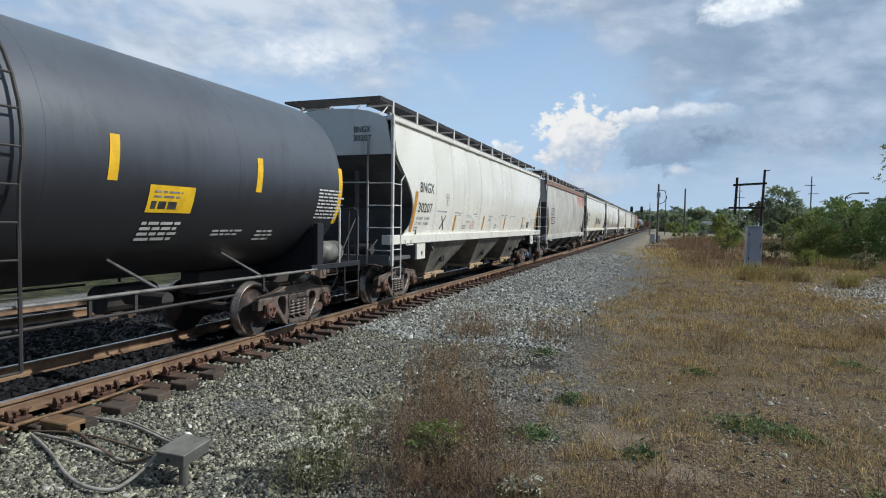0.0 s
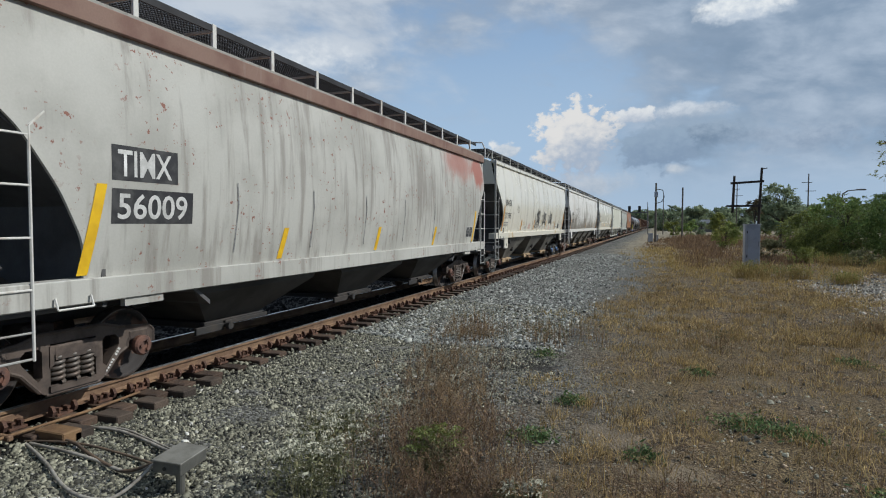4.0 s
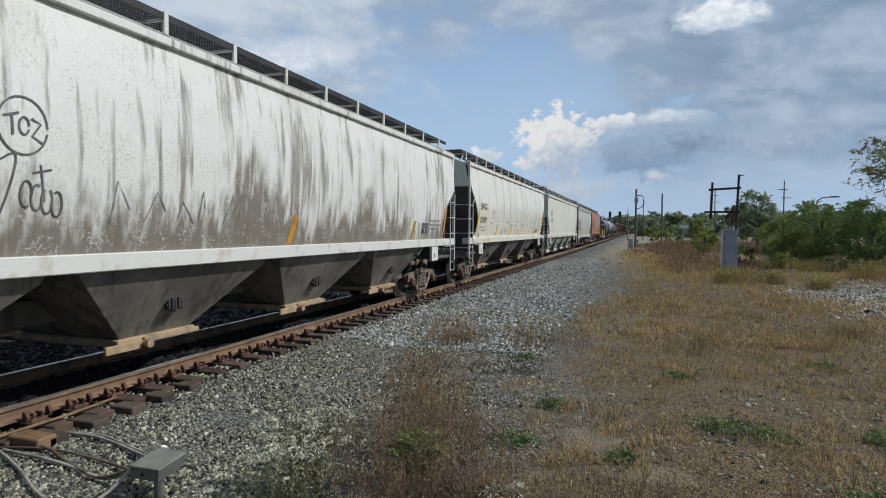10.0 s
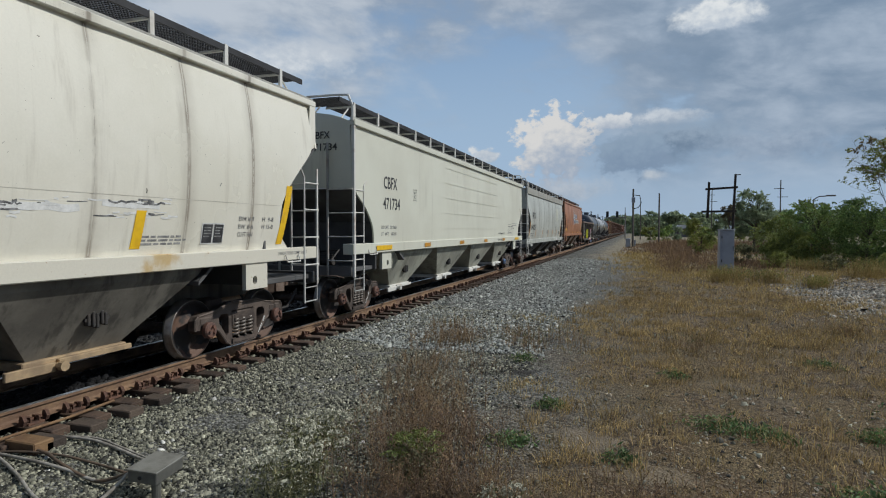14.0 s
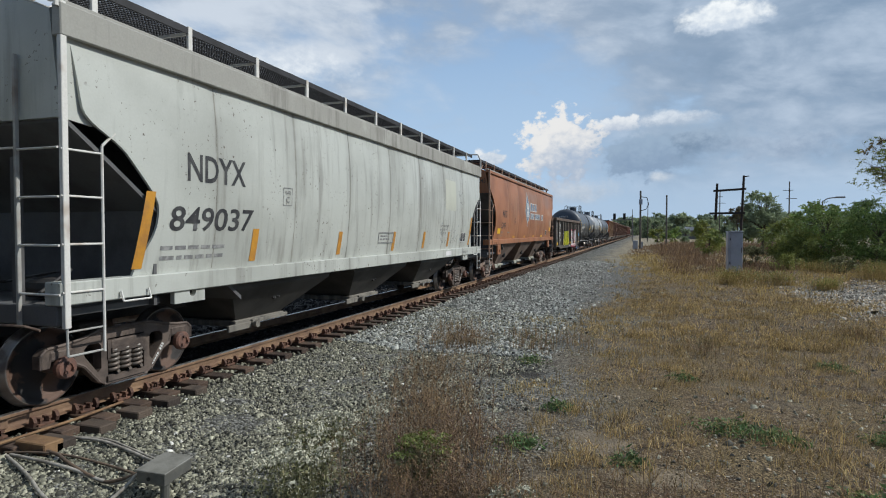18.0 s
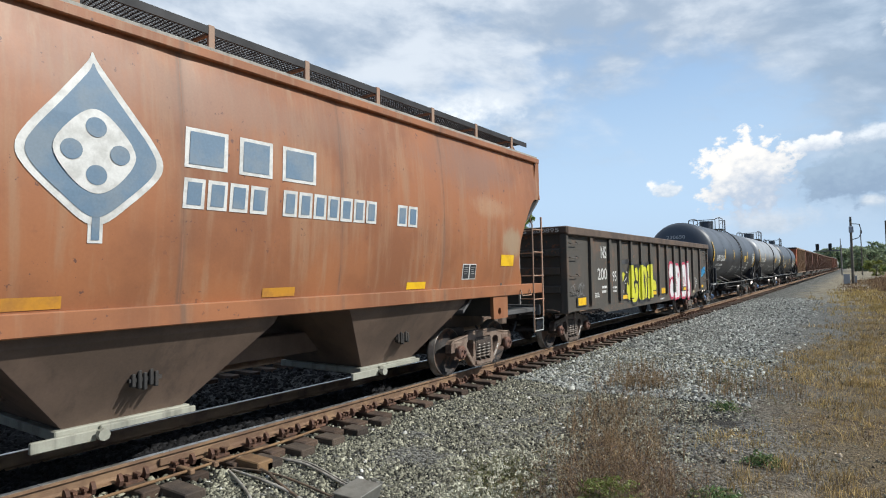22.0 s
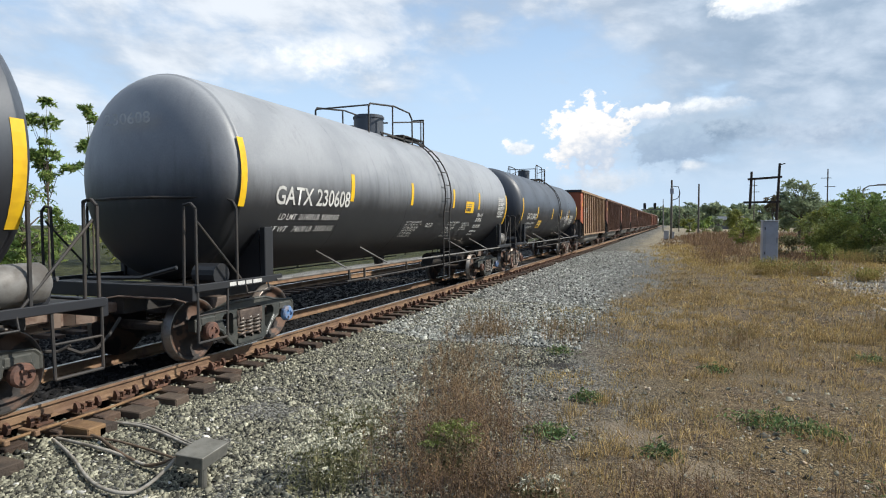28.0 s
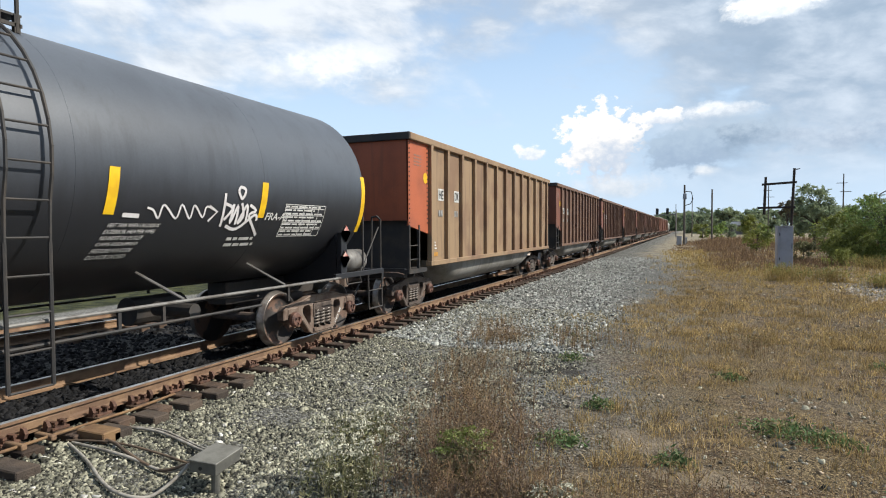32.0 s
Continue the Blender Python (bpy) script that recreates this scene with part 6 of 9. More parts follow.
    # torn-off decals beside the last weld
    for w, pts in ((0.018, ((13.95, 3.35), (13.955, 3.25), (13.96, 3.15))), (0.016, ((14.25, 3.30), (14.33, 3.31), (14.40, 3.30), (14.41, 3.27))), (0.016, ((14.06, 2.96), (14.17, 2.97), (14.29, 2.96), (14.30, 2.91))), (0.022, ((14.10, 3.22), (14.12, 3.16), (14.10, 3.11))), (0.012, ((14.17, 3.27), (14.19, 3.24), (14.18, 3.20)))):
        ribbon(c, f, curve(list(pts), 3), w, BLACKP, "scuff_mark", 0.003)
    for i in range(40):
        # grime splashed over the lower panels
        y, z = rng.choice((12.2, 12.75, 13.35)) + rng.gauss(0, 0.16), 1.62 + abs(rng.gauss(0.1, 0.22))
        ribbon(c, f, curve([(y, z), (y + rng.uniform(-0.006, 0.006), z + 0.012), (y + rng.uniform(-0.012, 0.012), z + rng.uniform(0.02, 0.045))], 2), rng.uniform(0.008, 0.035), (GREYTXT, SEAM_D, SCRAPE, SEAM_D)[i % 4], "scuff_mark", 0.0027)
    # rust-red hopper with a milling company's sign
    need_grate(17.45, 11)
    c, f = hopper("faded rust-red covered hopper car with a blue and white leaf-shaped sign", 148.5, 17.45, RUSTRED, POSTR, T_WH, 0.085, 1.64, 3, (1.49, 1.70), 4.46, bay_mat=BAYR, gate_mat=BAYP, rb_n=11, post_mat=POSTR, tan=True, inset=1.77, endtop=3.55, seams=RED_SEAMS, seam_mat=SEAM_R, zc=3.0)
    letters(c, "WHTX", f, 2.25, 2.63, 3.16, 2.94, BLACKP)
    letters(c, "5245", f, 2.14, 2.16, 2.94, 2.42, BLACKP)
    letters(c, "LD LMT", f, 2.12, 1.95, 2.56, 2.03, GREYTXT)
    letters(c, "LT  WT", f, 2.08, 1.80, 2.50, 1.88, GREYTXT)
    bars(c, f, 3.5, 1.95, 3.9, 2.02, 1, GREYTXT, 20, fill=0.6)
    plate_c(c, f, 4.80, 2.36, BLACKP)
    end_letters(c, "WHTX 5245", 0.05, 0.35, 3.95, 1.45, 4.12, BLACKP)
    sheet(c, "reflective_band", f, 1.51, 1.94, 2.02, 2.16, YELLOW, 0.008, 0, 1)
    for y in (4.7, 7.30, 9.93, 12.65):
        sheet(c, "reflective_band", f, y, 1.72, y + 0.49, 1.83, AMBER if y < 12 else YELLOW, 0.008, 0, 1, 1, "orange reflective band")
    sheet(c, "reflective_band", f, 15.55, 2.08, 16.06, 2.30, YELLOW, 0.008, 0, 1)
    data_panel(c, f, 14.2, 1.84, 0.45, 0.28)
    half = [(0.0, 0.90), (0.05, 0.80), (0.28, 0.48), (0.52, 0.16), (0.60, -0.02), (0.54, -0.18), (0.30, -0.42), (0.08, -0.60)]
    for k, off, m in ((1.06, 0.008, WHITE), (0.94, 0.012, LOGOB)):
        blob(c, f, [(8.03 + k * a, 3.12 + k * b) for a, b in half] + [(8.03 - k * a, 3.12 + k * b) for a, b in half[:0:-1]], m, off, "sign_shape")
    blob(c, f, [(8.03 + a, 3.13 + b) for a, b in ((0.0, 0.40), (0.2, 0.27), (0.36, 0.0), (0.2, -0.27), (0.0, -0.38), (-0.2, -0.27), (-0.36, 0.0), (-0.2, 0.27))], WHITE, 0.016, "sign_shape")
    sheet(c, "sign_stem", f, 7.97, 2.30, 8.10, 2.62, WHITE, 0.007, 0, 1)
    sheet(c, "sign_stem", f, 8.00, 2.33, 8.07, 2.7, LOGOB, 0.0125, 0, 1)
    for dy, dz in ((0, 0.23), (0, -0.21), (-0.21, 0), (0.21, 0)):
        blob(c, f, arc(8.03 + dy, 3.13 + dz, 0.092, 0.092, 0, 315, 7), LOGOB, 0.020, "sign_dot")
    y = 8.90
    for w in (0.50, 0.46, 0.54):
        sheet(c, "sign_bar", f, y, 3.12, y + w, 3.55, WHITE, 0.008, 0.03, 1)
        sheet(c, "sign_bar", f, y + 0.05, 3.16, y + w - 0.05, 3.51, LOGOB, 0.012, 0.03, 1)
        y += w + 0.15
    y = 8.88
    for w in (1.08, 1.72, 0.0, 0.52):
        n = max(1, round(w / 0.26))
        for i in range(n if w else 0):
            sheet(c, "sign_bar", f, y + i * w / n, 2.69, y + (i + 0.88) * w / n, 3.01, WHITE, 0.008, 0.02, 1)
            sheet(c, "sign_bar", f, y + i * w / n + 0.04, 2.73, y + (i + 0.88) * w / n - 0.04, 2.97, LOGOB, 0.012, 0.02, 1)
        y += w + 0.2 if w else 0.25
    make_gondola()
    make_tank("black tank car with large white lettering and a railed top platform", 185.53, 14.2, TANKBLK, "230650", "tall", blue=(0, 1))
    make_tank("grey-black tank car with a painted-on sheen, white lettering and a railed top platform", 202.85, 14.2, TANKGREY, "230608", "tall", blue=(1, 3))
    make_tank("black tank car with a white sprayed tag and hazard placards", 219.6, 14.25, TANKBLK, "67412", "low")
    make_coal()
    make_far()


# ---- tank car ----
TR_R, TR_Z = 1.575, 2.71


def make_tank(label, s, L, paint, number, kind, blue=(), far=False):
    car = new_car("tank_car", label, "tank car", s)
    surf = lambda z: math.sqrt(max(0.0, TR_R ** 2 - (z - TR_Z) ** 2))
    R, zc = TR_R, TR_Z
    bm = bmesh.new()
    seg = 56
    prof = []
    for i in range(12):
        a = radians(84) * i / 11
        prof.append((max(0.02, (R - 0.03) * math.sin(a)), -0.42 * math.cos(a) - 0.03))
    prof += [(R - 0.03, -0.04), (R - 0.022, -0.03), (R - 0.005, -0.012), (R, 0.0), (R, 0.01), (R, 0.03)]
    prof += [(R, 0.06 + (L - 0.12) * k / 10) for k in range(11)] + [(r, L - x) for r, x in prof[::-1]]
    rings = [[bm.verts.new((r * math.cos(a), y, zc + r * math.sin(a))) for a in (2 * math.pi * k / seg for k in range(seg))] for r, y in prof]
    for p, q in zip(rings, rings[1:]):
        for k in range(seg):
            bm.faces.new((p[k], p[(k + 1) % seg], q[(k + 1) % seg], q[k]))
    bm.faces.new(rings[0])
    bm.faces.new(rings[-1][::-1])
    bmesh.ops.recalc_face_normals(bm, faces=bm.faces[:])
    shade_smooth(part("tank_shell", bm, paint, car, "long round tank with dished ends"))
    steel = DARKIRON
    for y in (2.75, 5.6, 8.5, 11.4):
        bm = bmesh.new()
        pts = [(math.cos(a) * (R - 0.002), y, zc + math.sin(a) * (R - 0.002)) for a in (radians(-60 + 5 * k) for k in range(31))]
        tube(bm, pts, 0.003, 4)
        part("weld_seam", bm, paint, car)
    # stub sills, platforms, saddles
    for ye, d in ((0.0, 1), (L, -1)):
        yy = lambda v: ye + d * v
        bm = B(-0.2, 0.2, *sorted((yy(-0.9), yy(2.2))), 0.74, 1.12, bev=0.015)
        part("stub_sill", bm, steel, car)
        bm = B(-1.5, 1.5, *sorted((yy(-0.95), yy(-0.87))), 0.98, 1.18, bev=0.01)
        part("end_sill", bm, paint, car)
        bm = B(-1.5, 1.5, *sorted((yy(-0.87), yy(-0.4))), 1.10, 1.15)
        part("end_platform", bm, steel, car)
        bm = bmesh.new()
        for a0, a1 in ((-150, -30),):
            pa = [(math.cos(radians(a)) * (R + 0.01), zc + math.sin(radians(a)) * (R + 0.01)) for a in range(a0, a1 + 1, 10)]
            prism(bm, pa + [(1.40, 1.12), (0.5, 1.0), (-0.5, 1.0), (-1.40, 1.12)][0:4], yy(0.60) - 0.07, yy(0.60) + 0.07, "y")
        part("saddle", bm, paint, car)
        for sx in (1, -1):
            bm = B(*sorted((sx * 1.42, sx * 1.52)), yy(0.6) - 0.10, yy(0.6) + 0.10, 1.12, 1.95, bev=0.01)
            part("saddle_post", bm, paint, car)
            bm = B(*sorted((sx * 1.46, sx * 1.53)), *sorted((yy(-0.9), yy(0.9))), 1.10, 1.20, bev=0.008)
            part("side_sill", bm, paint, car)
            # hoop rail at the corner, and sill step
            bm = bmesh.new()
            tube(bm, [(sx * 1.50, yy(-0.10), 1.18), (sx * 1.50, yy(-0.10), 2.22), (sx * 1.46, yy(-0.12), 2.32), (sx * 1.35, yy(-0.18), 2.38), (sx * 0.4, yy(-0.55), 2.38), (0, yy(-0.58), 2.38)], 0.021, 8)
            part("end_handrail", bm, steel if kind != "plain" or d > 0 else POSTW, car)
            bm = bmesh.new()
            tube(bm, [(sx * 1.48, yy(-0.85), 1.15), (sx * 1.48, yy(-0.85), 2.2), (sx * 1.40, yy(-0.85), 2.27), (sx * 1.28, yy(-0.85), 2.25), (sx * 1.26, yy(-0.85), 1.15)], 0.02, 8)
            rod(bm, (sx * 1.45, yy(-0.82), 2.05), (sx * 1.50, yy(0.0), 1.18), 0.016, 6)
            part("corner_grab", bm, steel, car)
            bm = bmesh.new()
            tube(bm, [(sx * 1.50, yy(-0.86), 1.12), (sx * 1.50, yy(-0.86), 0.42), (sx * 1.50, yy(-0.32), 0.42), (sx * 1.50, yy(-0.30), 1.12)], 0.018, 7)
            rod(bm, (sx * 1.50, yy(-0.86), 0.78), (sx * 1.50, yy(-0.32), 0.78), 0.014, 6)
            part("sill_step", bm, steel, car)
            bm = bmesh.new()
            tube(bm, [(sx * 1.52, yy(0.05), 1.12), (sx * 1.55, yy(0.05), 0.99), (sx * 1.55, yy(0.55), 0.99), (sx * 1.52, yy(0.55), 1.12)], 0.012, 6)
            part("grab_iron", bm, steel, car)
        bm = bmesh.new()
        tube(bm, [(1.0, yy(-0.72), 1.35 + 0.05), (0.4, yy(-0.78), 1.25), (-0.6, yy(-0.8), 1.22)], 0.03, 7)
        rod(bm, (0.95, yy(-0.25), 1.28), (1.35, yy(-0.25), 1.28), 0.16, 14)
        part("head_valve_housing", bm, paint, car)
        if d < 0:
            bm = bmesh.new()
            for p, q, r in ((13.72, 13.80, 0.12), (13.80, 14.52, 0.215), (14.52, 14.60, 0.215)):
                rod(bm, (1.28, p, 1.40), (1.28, q, 1.40), r, 18, 0.12 if p > 14 else 0.215)
            shade_smooth(part("air_reservoir", bm, STRUT, car, "dull grey air reservoir"))
    # safety rail along the side with its struts
    for sx in (1, -1):
        bm = bmesh.new()
        rod(bm, (sx * 1.53, 0.75, 1.12), (sx * 1.53, L - 0.75, 1.12), 0.022, 8)
        rail = part("side_rail", bm, STRUT, car)
        for y in (2.9, 4.6, 9.9, 11.9):
            bm = bmesh.new()
            rod(bm, (sx * 0.99, y - 0.24, 1.48), (sx * 1.53, y, 1.14), 0.02, 6)
            part("rail_strut", bm, STRUT, rail)
        for y in (3.0, 3.6, 5.6, 9.0, 9.6, 12.0):
            bm = B(*sorted((sx * 1.50, sx * 1.53)), y - 0.02, y + 0.02, 0.88, 1.12)
            part("rail_bracket", bm, steel, rail)
        bm = bmesh.new()
        rod(bm, (sx * 1.52, 2.9, 0.89), (sx * 1.52, L - 2.9, 0.89), 0.02, 6)
        part("lower_rail", bm, steel, car)
    # brake cylinder and bottom outlet
    bm = bmesh.new()
    rod(bm, (0.1, L - 4.0, 0.86), (0.1, L - 3.1, 0.86), 0.2, 14)
    rod(bm, (0.55, L - 3.9, 0.92), (1.25, L - 3.9, 0.92), 0.10, 12)
    tube(bm, [(0.1, L - 3.1, 0.86), (0.1, L - 2.6, 0.86), (0.9, L - 2.5, 0.95), (1.3, L - 2.7, 1.0)], 0.02, 6)
    part("brake_cylinder", bm, steel, car)
    bm = bmesh.new()
    rod(bm, (0, L / 2, 0.86), (0, L / 2, 1.3), 0.10, 14, 0.2)
    part("bottom_outlet", bm, steel, car)
    # ladder up the round side
    yl = 7.78
    pts = [(1.60, 0.50), (1.60, 1.9)] + [(math.cos(radians(a)) * (R + 0.09), zc + math.sin(radians(a)) * (R + 0.09)) for a in range(-14, 76, 9)]
    bm = bmesh.new()
    for dy in (0.0, 0.42):
        tube(bm, [(x, yl + dy, z) for x, z in pts], 0.020, 6)
    lad = part("side_ladder", bm, steel, car, "black ladder bent over the tank's side")
    length = [(Vector(a) - Vector(b)).length for a, b in zip(pts, pts[1:])]
    total = sum(length)
    dist = 0.0
    while dist < total:
        acc = dist
        for (a, b), ln in zip(zip(pts, pts[1:]), length):
            if acc <= ln:
                q = Vector(a).lerp(Vector(b), acc / ln)
                bm = bmesh.new()
                rod(bm, (q.x, yl, q.y), (q.x, yl + 0.42, q.y), 0.013, 6)
                part("rung", bm, steel, lad)
                break
            acc -= ln
        dist += 0.36
    # top platform, housing and rails
    top = zc + R
    ph = 0.62 if kind == "tall" else 0.42
    bm = bmesh.new()
    rod(bm, (0, 6.62, top - 0.1), (0, 6.62, top + (0.46 if kind == "tall" else 0.40)), 0.38 if kind == "tall" else 0.30, 28)
    rod(bm, (0, 6.62, top + 0.38), (0, 6.62, top + 0.42), 0.40 if kind == "tall" else 0.32, 28)
    shade = part("valve_housing", bm, TANKBLK if not far else paint, car, "round protective housing over the valves")
    low = zc + math.sqrt(R * R - 0.72 ** 2)
    bm = B(-0.72, 0.72, 7.15, 8.55, top + 0.0, top + 0.025)
    for sx in (1, -1):
        box(bm, *sorted((sx * 0.70, sx * 0.73)), 5.9, 8.55, low + 0.06, low + 0.10)
        for y in (6.0, 7.2, 8.5):
            box(bm, *sorted((sx * 0.68, sx * 0.73)), y - 0.03, y + 0.03, low - 0.03, top + 0.02 if y > 7 else low + 0.08)
    part("top_platform", bm, steel, car)
    hz = top + 0.66
    ya, yb = (6.15, 6.2) if kind == "low" else (5.3, 6.5)
    if kind == "low":
        hz = top + 0.66
    bm = bmesh.new()
    rod(bm, (-0.72, ya + 0.03, hz - 0.2), (0.72, ya + 0.03, hz - 0.2), 0.02, 7)
    railing = part("platform_railing", bm, steel, car, "black pipe railing round the top platform")
    for sx in (1, -1):
        for name, r, pts in (
                ("top_rail", 0.022, [(sx * 0.72, ya, low - 0.01), (sx * 0.72, ya, hz - 0.24), (sx * 0.72, ya + 0.07, hz - 0.16), (sx * 0.72, yb + 0.15, hz), (sx * 0.72, 7.55, hz - 0.02), (sx * 0.72, 7.72, hz - 0.16), (sx * 0.72, 7.74, low)]),
                ("railing_post", 0.02, [(sx * 0.72, 6.55, low), (sx * 0.72, 6.55, hz)]),
                ("ladder_hoop", 0.022, [(sx * 0.72, 8.5, low), (sx * 0.72, 8.5, hz - 0.05), (sx * 0.40, 8.5, hz - 0.05)]),
                ("railing_post", 0.018, [(sx * 0.72, 8.32, low), (sx * 0.72, 8.32, hz - 0.1)]),
                ("mid_rail", 0.018, [(sx * 0.72, 6.55, hz - 0.42), (sx * 0.72, 8.5, hz - 0.1)])):
            bm = bmesh.new()
            tube(bm, pts, r, 8)
            part(name, bm, steel, railing)
    running_gear(car, L, 0.66, blue, True if kind == "low" else "black" if kind == "tall" else False, far, 0.92)
    if far:
        return car
    # stripes and writing
    drop = 0.24 if kind == "low" else 0.0
    for y in ((-0.08, 3.0, 5.78, 8.6, 10.9) if kind == "tall" else (0.12, 3.10, 6.2, 9.2, 11.76) if kind == "plain" else (0.05, 2.92, 6.42, 8.85, 11.33)):
        tall = y < 0.5
        sheet(car, "reflective_stripe", surf, y, (2.25 if tall else 2.42) - drop, y + 0.13, (3.25 if tall else 2.94) - drop, YELLOW, 0.006, 0.03, 8, 1, "upright yellow reflective stripe")
    sheet(car, "reflective_stripe", surf, L - 0.05, 1.95, L + 0.08, 3.0, YELLOW, 0.006, -0.02, 8)
    py = 9.72 if kind == "tall" else 9.8 if kind == "plain" else 3.48
    pz = 2.30 if kind == "tall" else 2.07 if kind == "plain" else 1.76
    sheet(car, "placard", surf, py, pz, py + 0.74, pz + 0.34, YELLOW, 0.007, 0, 6, 1, "yellow notice plate with dark print")
    bars(car, surf, py + 0.08, pz + 0.17, py + 0.6, pz + 0.29, 2, GREYTXT, 30, 0.011, 0.4)
    bars(car, surf, py + 0.06, pz + 0.04, py + 0.62, pz + 0.15, 1, BLACKP, 31, 0.011, 0.85)
    if kind == "tall":
        bars(car, lambda z: 1.535, -0.3, 1.12, 0.55, 1.18, 1, WHITE, 81, 0.004, 0.9)
    if number:
        wide = kind == "tall"
        y0, y1, z0, z1 = (0.74, 2.98, 2.30, 2.60) if wide else (1.06, 2.88, 2.14, 2.41)
        letters(car, "GATX " + number, surf, y0, z0, y1, z1, WHITE, 0.012)
        if number == "230650":
            letters(car, "LD LMT 210700 LB 95550 KG", surf, 0.90, 2.06, 2.68, 2.16, WHITE, lean=0.03)
            letters(car, "LT WT  75300 LB 34150 KG", surf, 0.78, 1.86, 2.60, 1.96, WHITE, lean=0.03)
        elif number == "230608":
            letters(car, "LD LMT  211400 LB  95850 KG", surf, 0.92, 2.06, 2.70, 2.16, WHITE, lean=0.03)
            letters(car, "LT WT    74600 LB  33850 KG", surf, 0.80, 1.86, 2.64, 1.96, WHITE, lean=0.03)
        elif number == "67412":
            letters(car, "LD LMT 191600 LB 86900 KG", surf, 1.15, 1.93, 2.78, 2.02, WHITE, lean=0.03)
            letters(car, "LT WT   71400 LB 32400 KG", surf, 1.08, 1.76, 2.72, 1.85, WHITE, lean=0.03)
        end_letters(car, number if wide else "GATX " + number, -0.47, -0.55, 3.45, 0.35, 3.62, WHITE, 0.035)
    if kind == "tall":
        for i, t in enumerate(("CONSULT OWNER BEFORE CLEANING TANK", "SHARP OBJECTS MUST NOT CONTACT LINING", "DO NOT STEAM OR CLEAN TANK WITH", "BOILING WATER OR CAUSTIC SODA", "DO NOT ENTER CAR WITHOUT", "CLEAN RUBBER SOLE SHOES")):
            letters(car, t, surf, 5.80 - 0.012 * i, 2.0 - 0.066 * i, 5.80 + 0.0265 * len(t), 2.046 - 0.066 * i, WHITE, 0.009)
        letters(car, "ULQ 50", surf, 7.05, 1.88, 7.5, 2.0, WHITE, 0.009)
        for i, t in enumerate(("MAXIMUM OPERATING PRESSURE FOR", "HEATER COILS 150 PSI", "EXTERIOR HEATER PIPES", "NO INLET OR OUTLET", "PIPE CAPS REQUIRED", "VENT TANK WHEN UNLOADING")):
            z = 1.99 - 0.062 * i - 0.03 * (i > 1) - 0.04 * (i > 4)
            letters(car, t, surf, 8.62 - 0.02 * i, z, 8.62 + 0.032 * len(t) - 0.02 * i, z + 0.045, WHITE, 0.006, lean=0.015)
        for i, t in enumerate(('0.5" CERAMIC FIBER AND', '4" FIBERGLASS INSULATION', 'COMPRESSED TO 4"', "DO NOT EXCEED 400 F")):
            letters(car, t, surf, 9.78 - 0.015 * i, 1.97 - 0.062 * i, 9.78 + 0.03 * len(t), 2.015 - 0.062 * i, WHITE, 0.006, lean=0.015)
        letters(car, "FRA AIP", surf, 10.98, 2.19, 11.52, 2.30, WHITE, 0.006)
        letters(car, "SR-8754", surf, 10.95, 2.04, 11.50, 2.15, WHITE, 0.006)
        for i in range(2):
            bars(car, surf, 10.95, 1.90 - 0.06 * i, 11.85 - 0.05 * i, 1.95 - 0.06 * i, 1, WHITE, 36 + i, 0.008, 0.7)
        bars(car, surf, 10.92, 1.70, 11.7, 1.78, 1, WHITE, 44, 0.008, 0.7)
        bars(car, surf, 10.90, 1.60, 11.5, 1.67, 1, WHITE, 45, 0.008, 0.7)
    elif kind == "plain":
        bars(car, surf, 9.82, 1.70, 10.5, 1.97, 4, WHITE, 37, 0.008, 0.55)
        bars(car, surf, 11.1, 1.75, 11.8, 1.86, 2, WHITE, 38, 0.008, 0.5)
        bars(car, surf, 12.1, 1.66, 12.6, 1.85, 3, WHITE, 39, 0.008, 0.5)
    else:
        for i, t in enumerate(("VENT TANK WHEN UNLOADING", "EXTERIOR HEATER PIPES", "NO INLET OR OUTLET", "CAPS REQUIRED", "PRESSURE FOR CODE", "DO NOT EXCEED")):
            letters(car, t, surf, 8.93 - 0.02 * i, 2.04 - 0.072 * i, 9.62 - 0.04 * i - 0.1 * (i > 1), 2.085 - 0.072 * i, WHITE, 0.009, lean=0.02)
        letters(car, "FRA-AIP", surf, 11.5, 2.15, 12.08, 2.26, WHITE, 0.009, lean=0.02)
        ribbon(car, surf, [(9.09, 2.18), (9.31, 2.17)], 0.05, SPRAYW, "spray_stroke")
        zig = [(9.40, 2.27), (9.49, 2.24), (9.58, 2.15), (9.63, 2.31), (9.84, 2.15), (9.90, 2.32), (10.06, 2.15), (10.10, 2.32), (10.27, 2.17), (10.31, 2.31), (10.50, 2.25)]
        ribbon(car, surf, curve(zig), 0.026, SPRAYW, "spray_stroke")
        ribbon(car, surf, [(10.36, 2.32), (10.51, 2.25), (10.38, 2.12)], 0.03, SPRAYW, "spray_stroke", 0.010)
        for k, pts in enumerate(([(10.62, 2.50), (10.63, 2.05)], [(10.64, 2.36), (10.78, 2.30), (10.66, 2.14)], [(10.80, 2.36), (10.79, 2.10), (10.88, 2.34), (10.90, 2.08)], [(10.95, 2.38), (11.02, 2.20), (10.94, 2.10), (11.06, 2.36), (11.10, 2.10)], [(11.12, 2.36), (11.26, 2.28), (11.14, 2.20), (11.42, 1.92)], [(10.86, 2.54), (10.94, 2.44), (11.0, 2.56), (10.90, 2.60), (10.86, 2.54)], [(10.72, 2.06), (10.95, 2.02), (11.25, 2.22), (11.32, 2.14)])):
            ribbon(car, surf, curve(pts), 0.042, SPRAYW, "spray_stroke", 0.009 + 0.0006 * k)
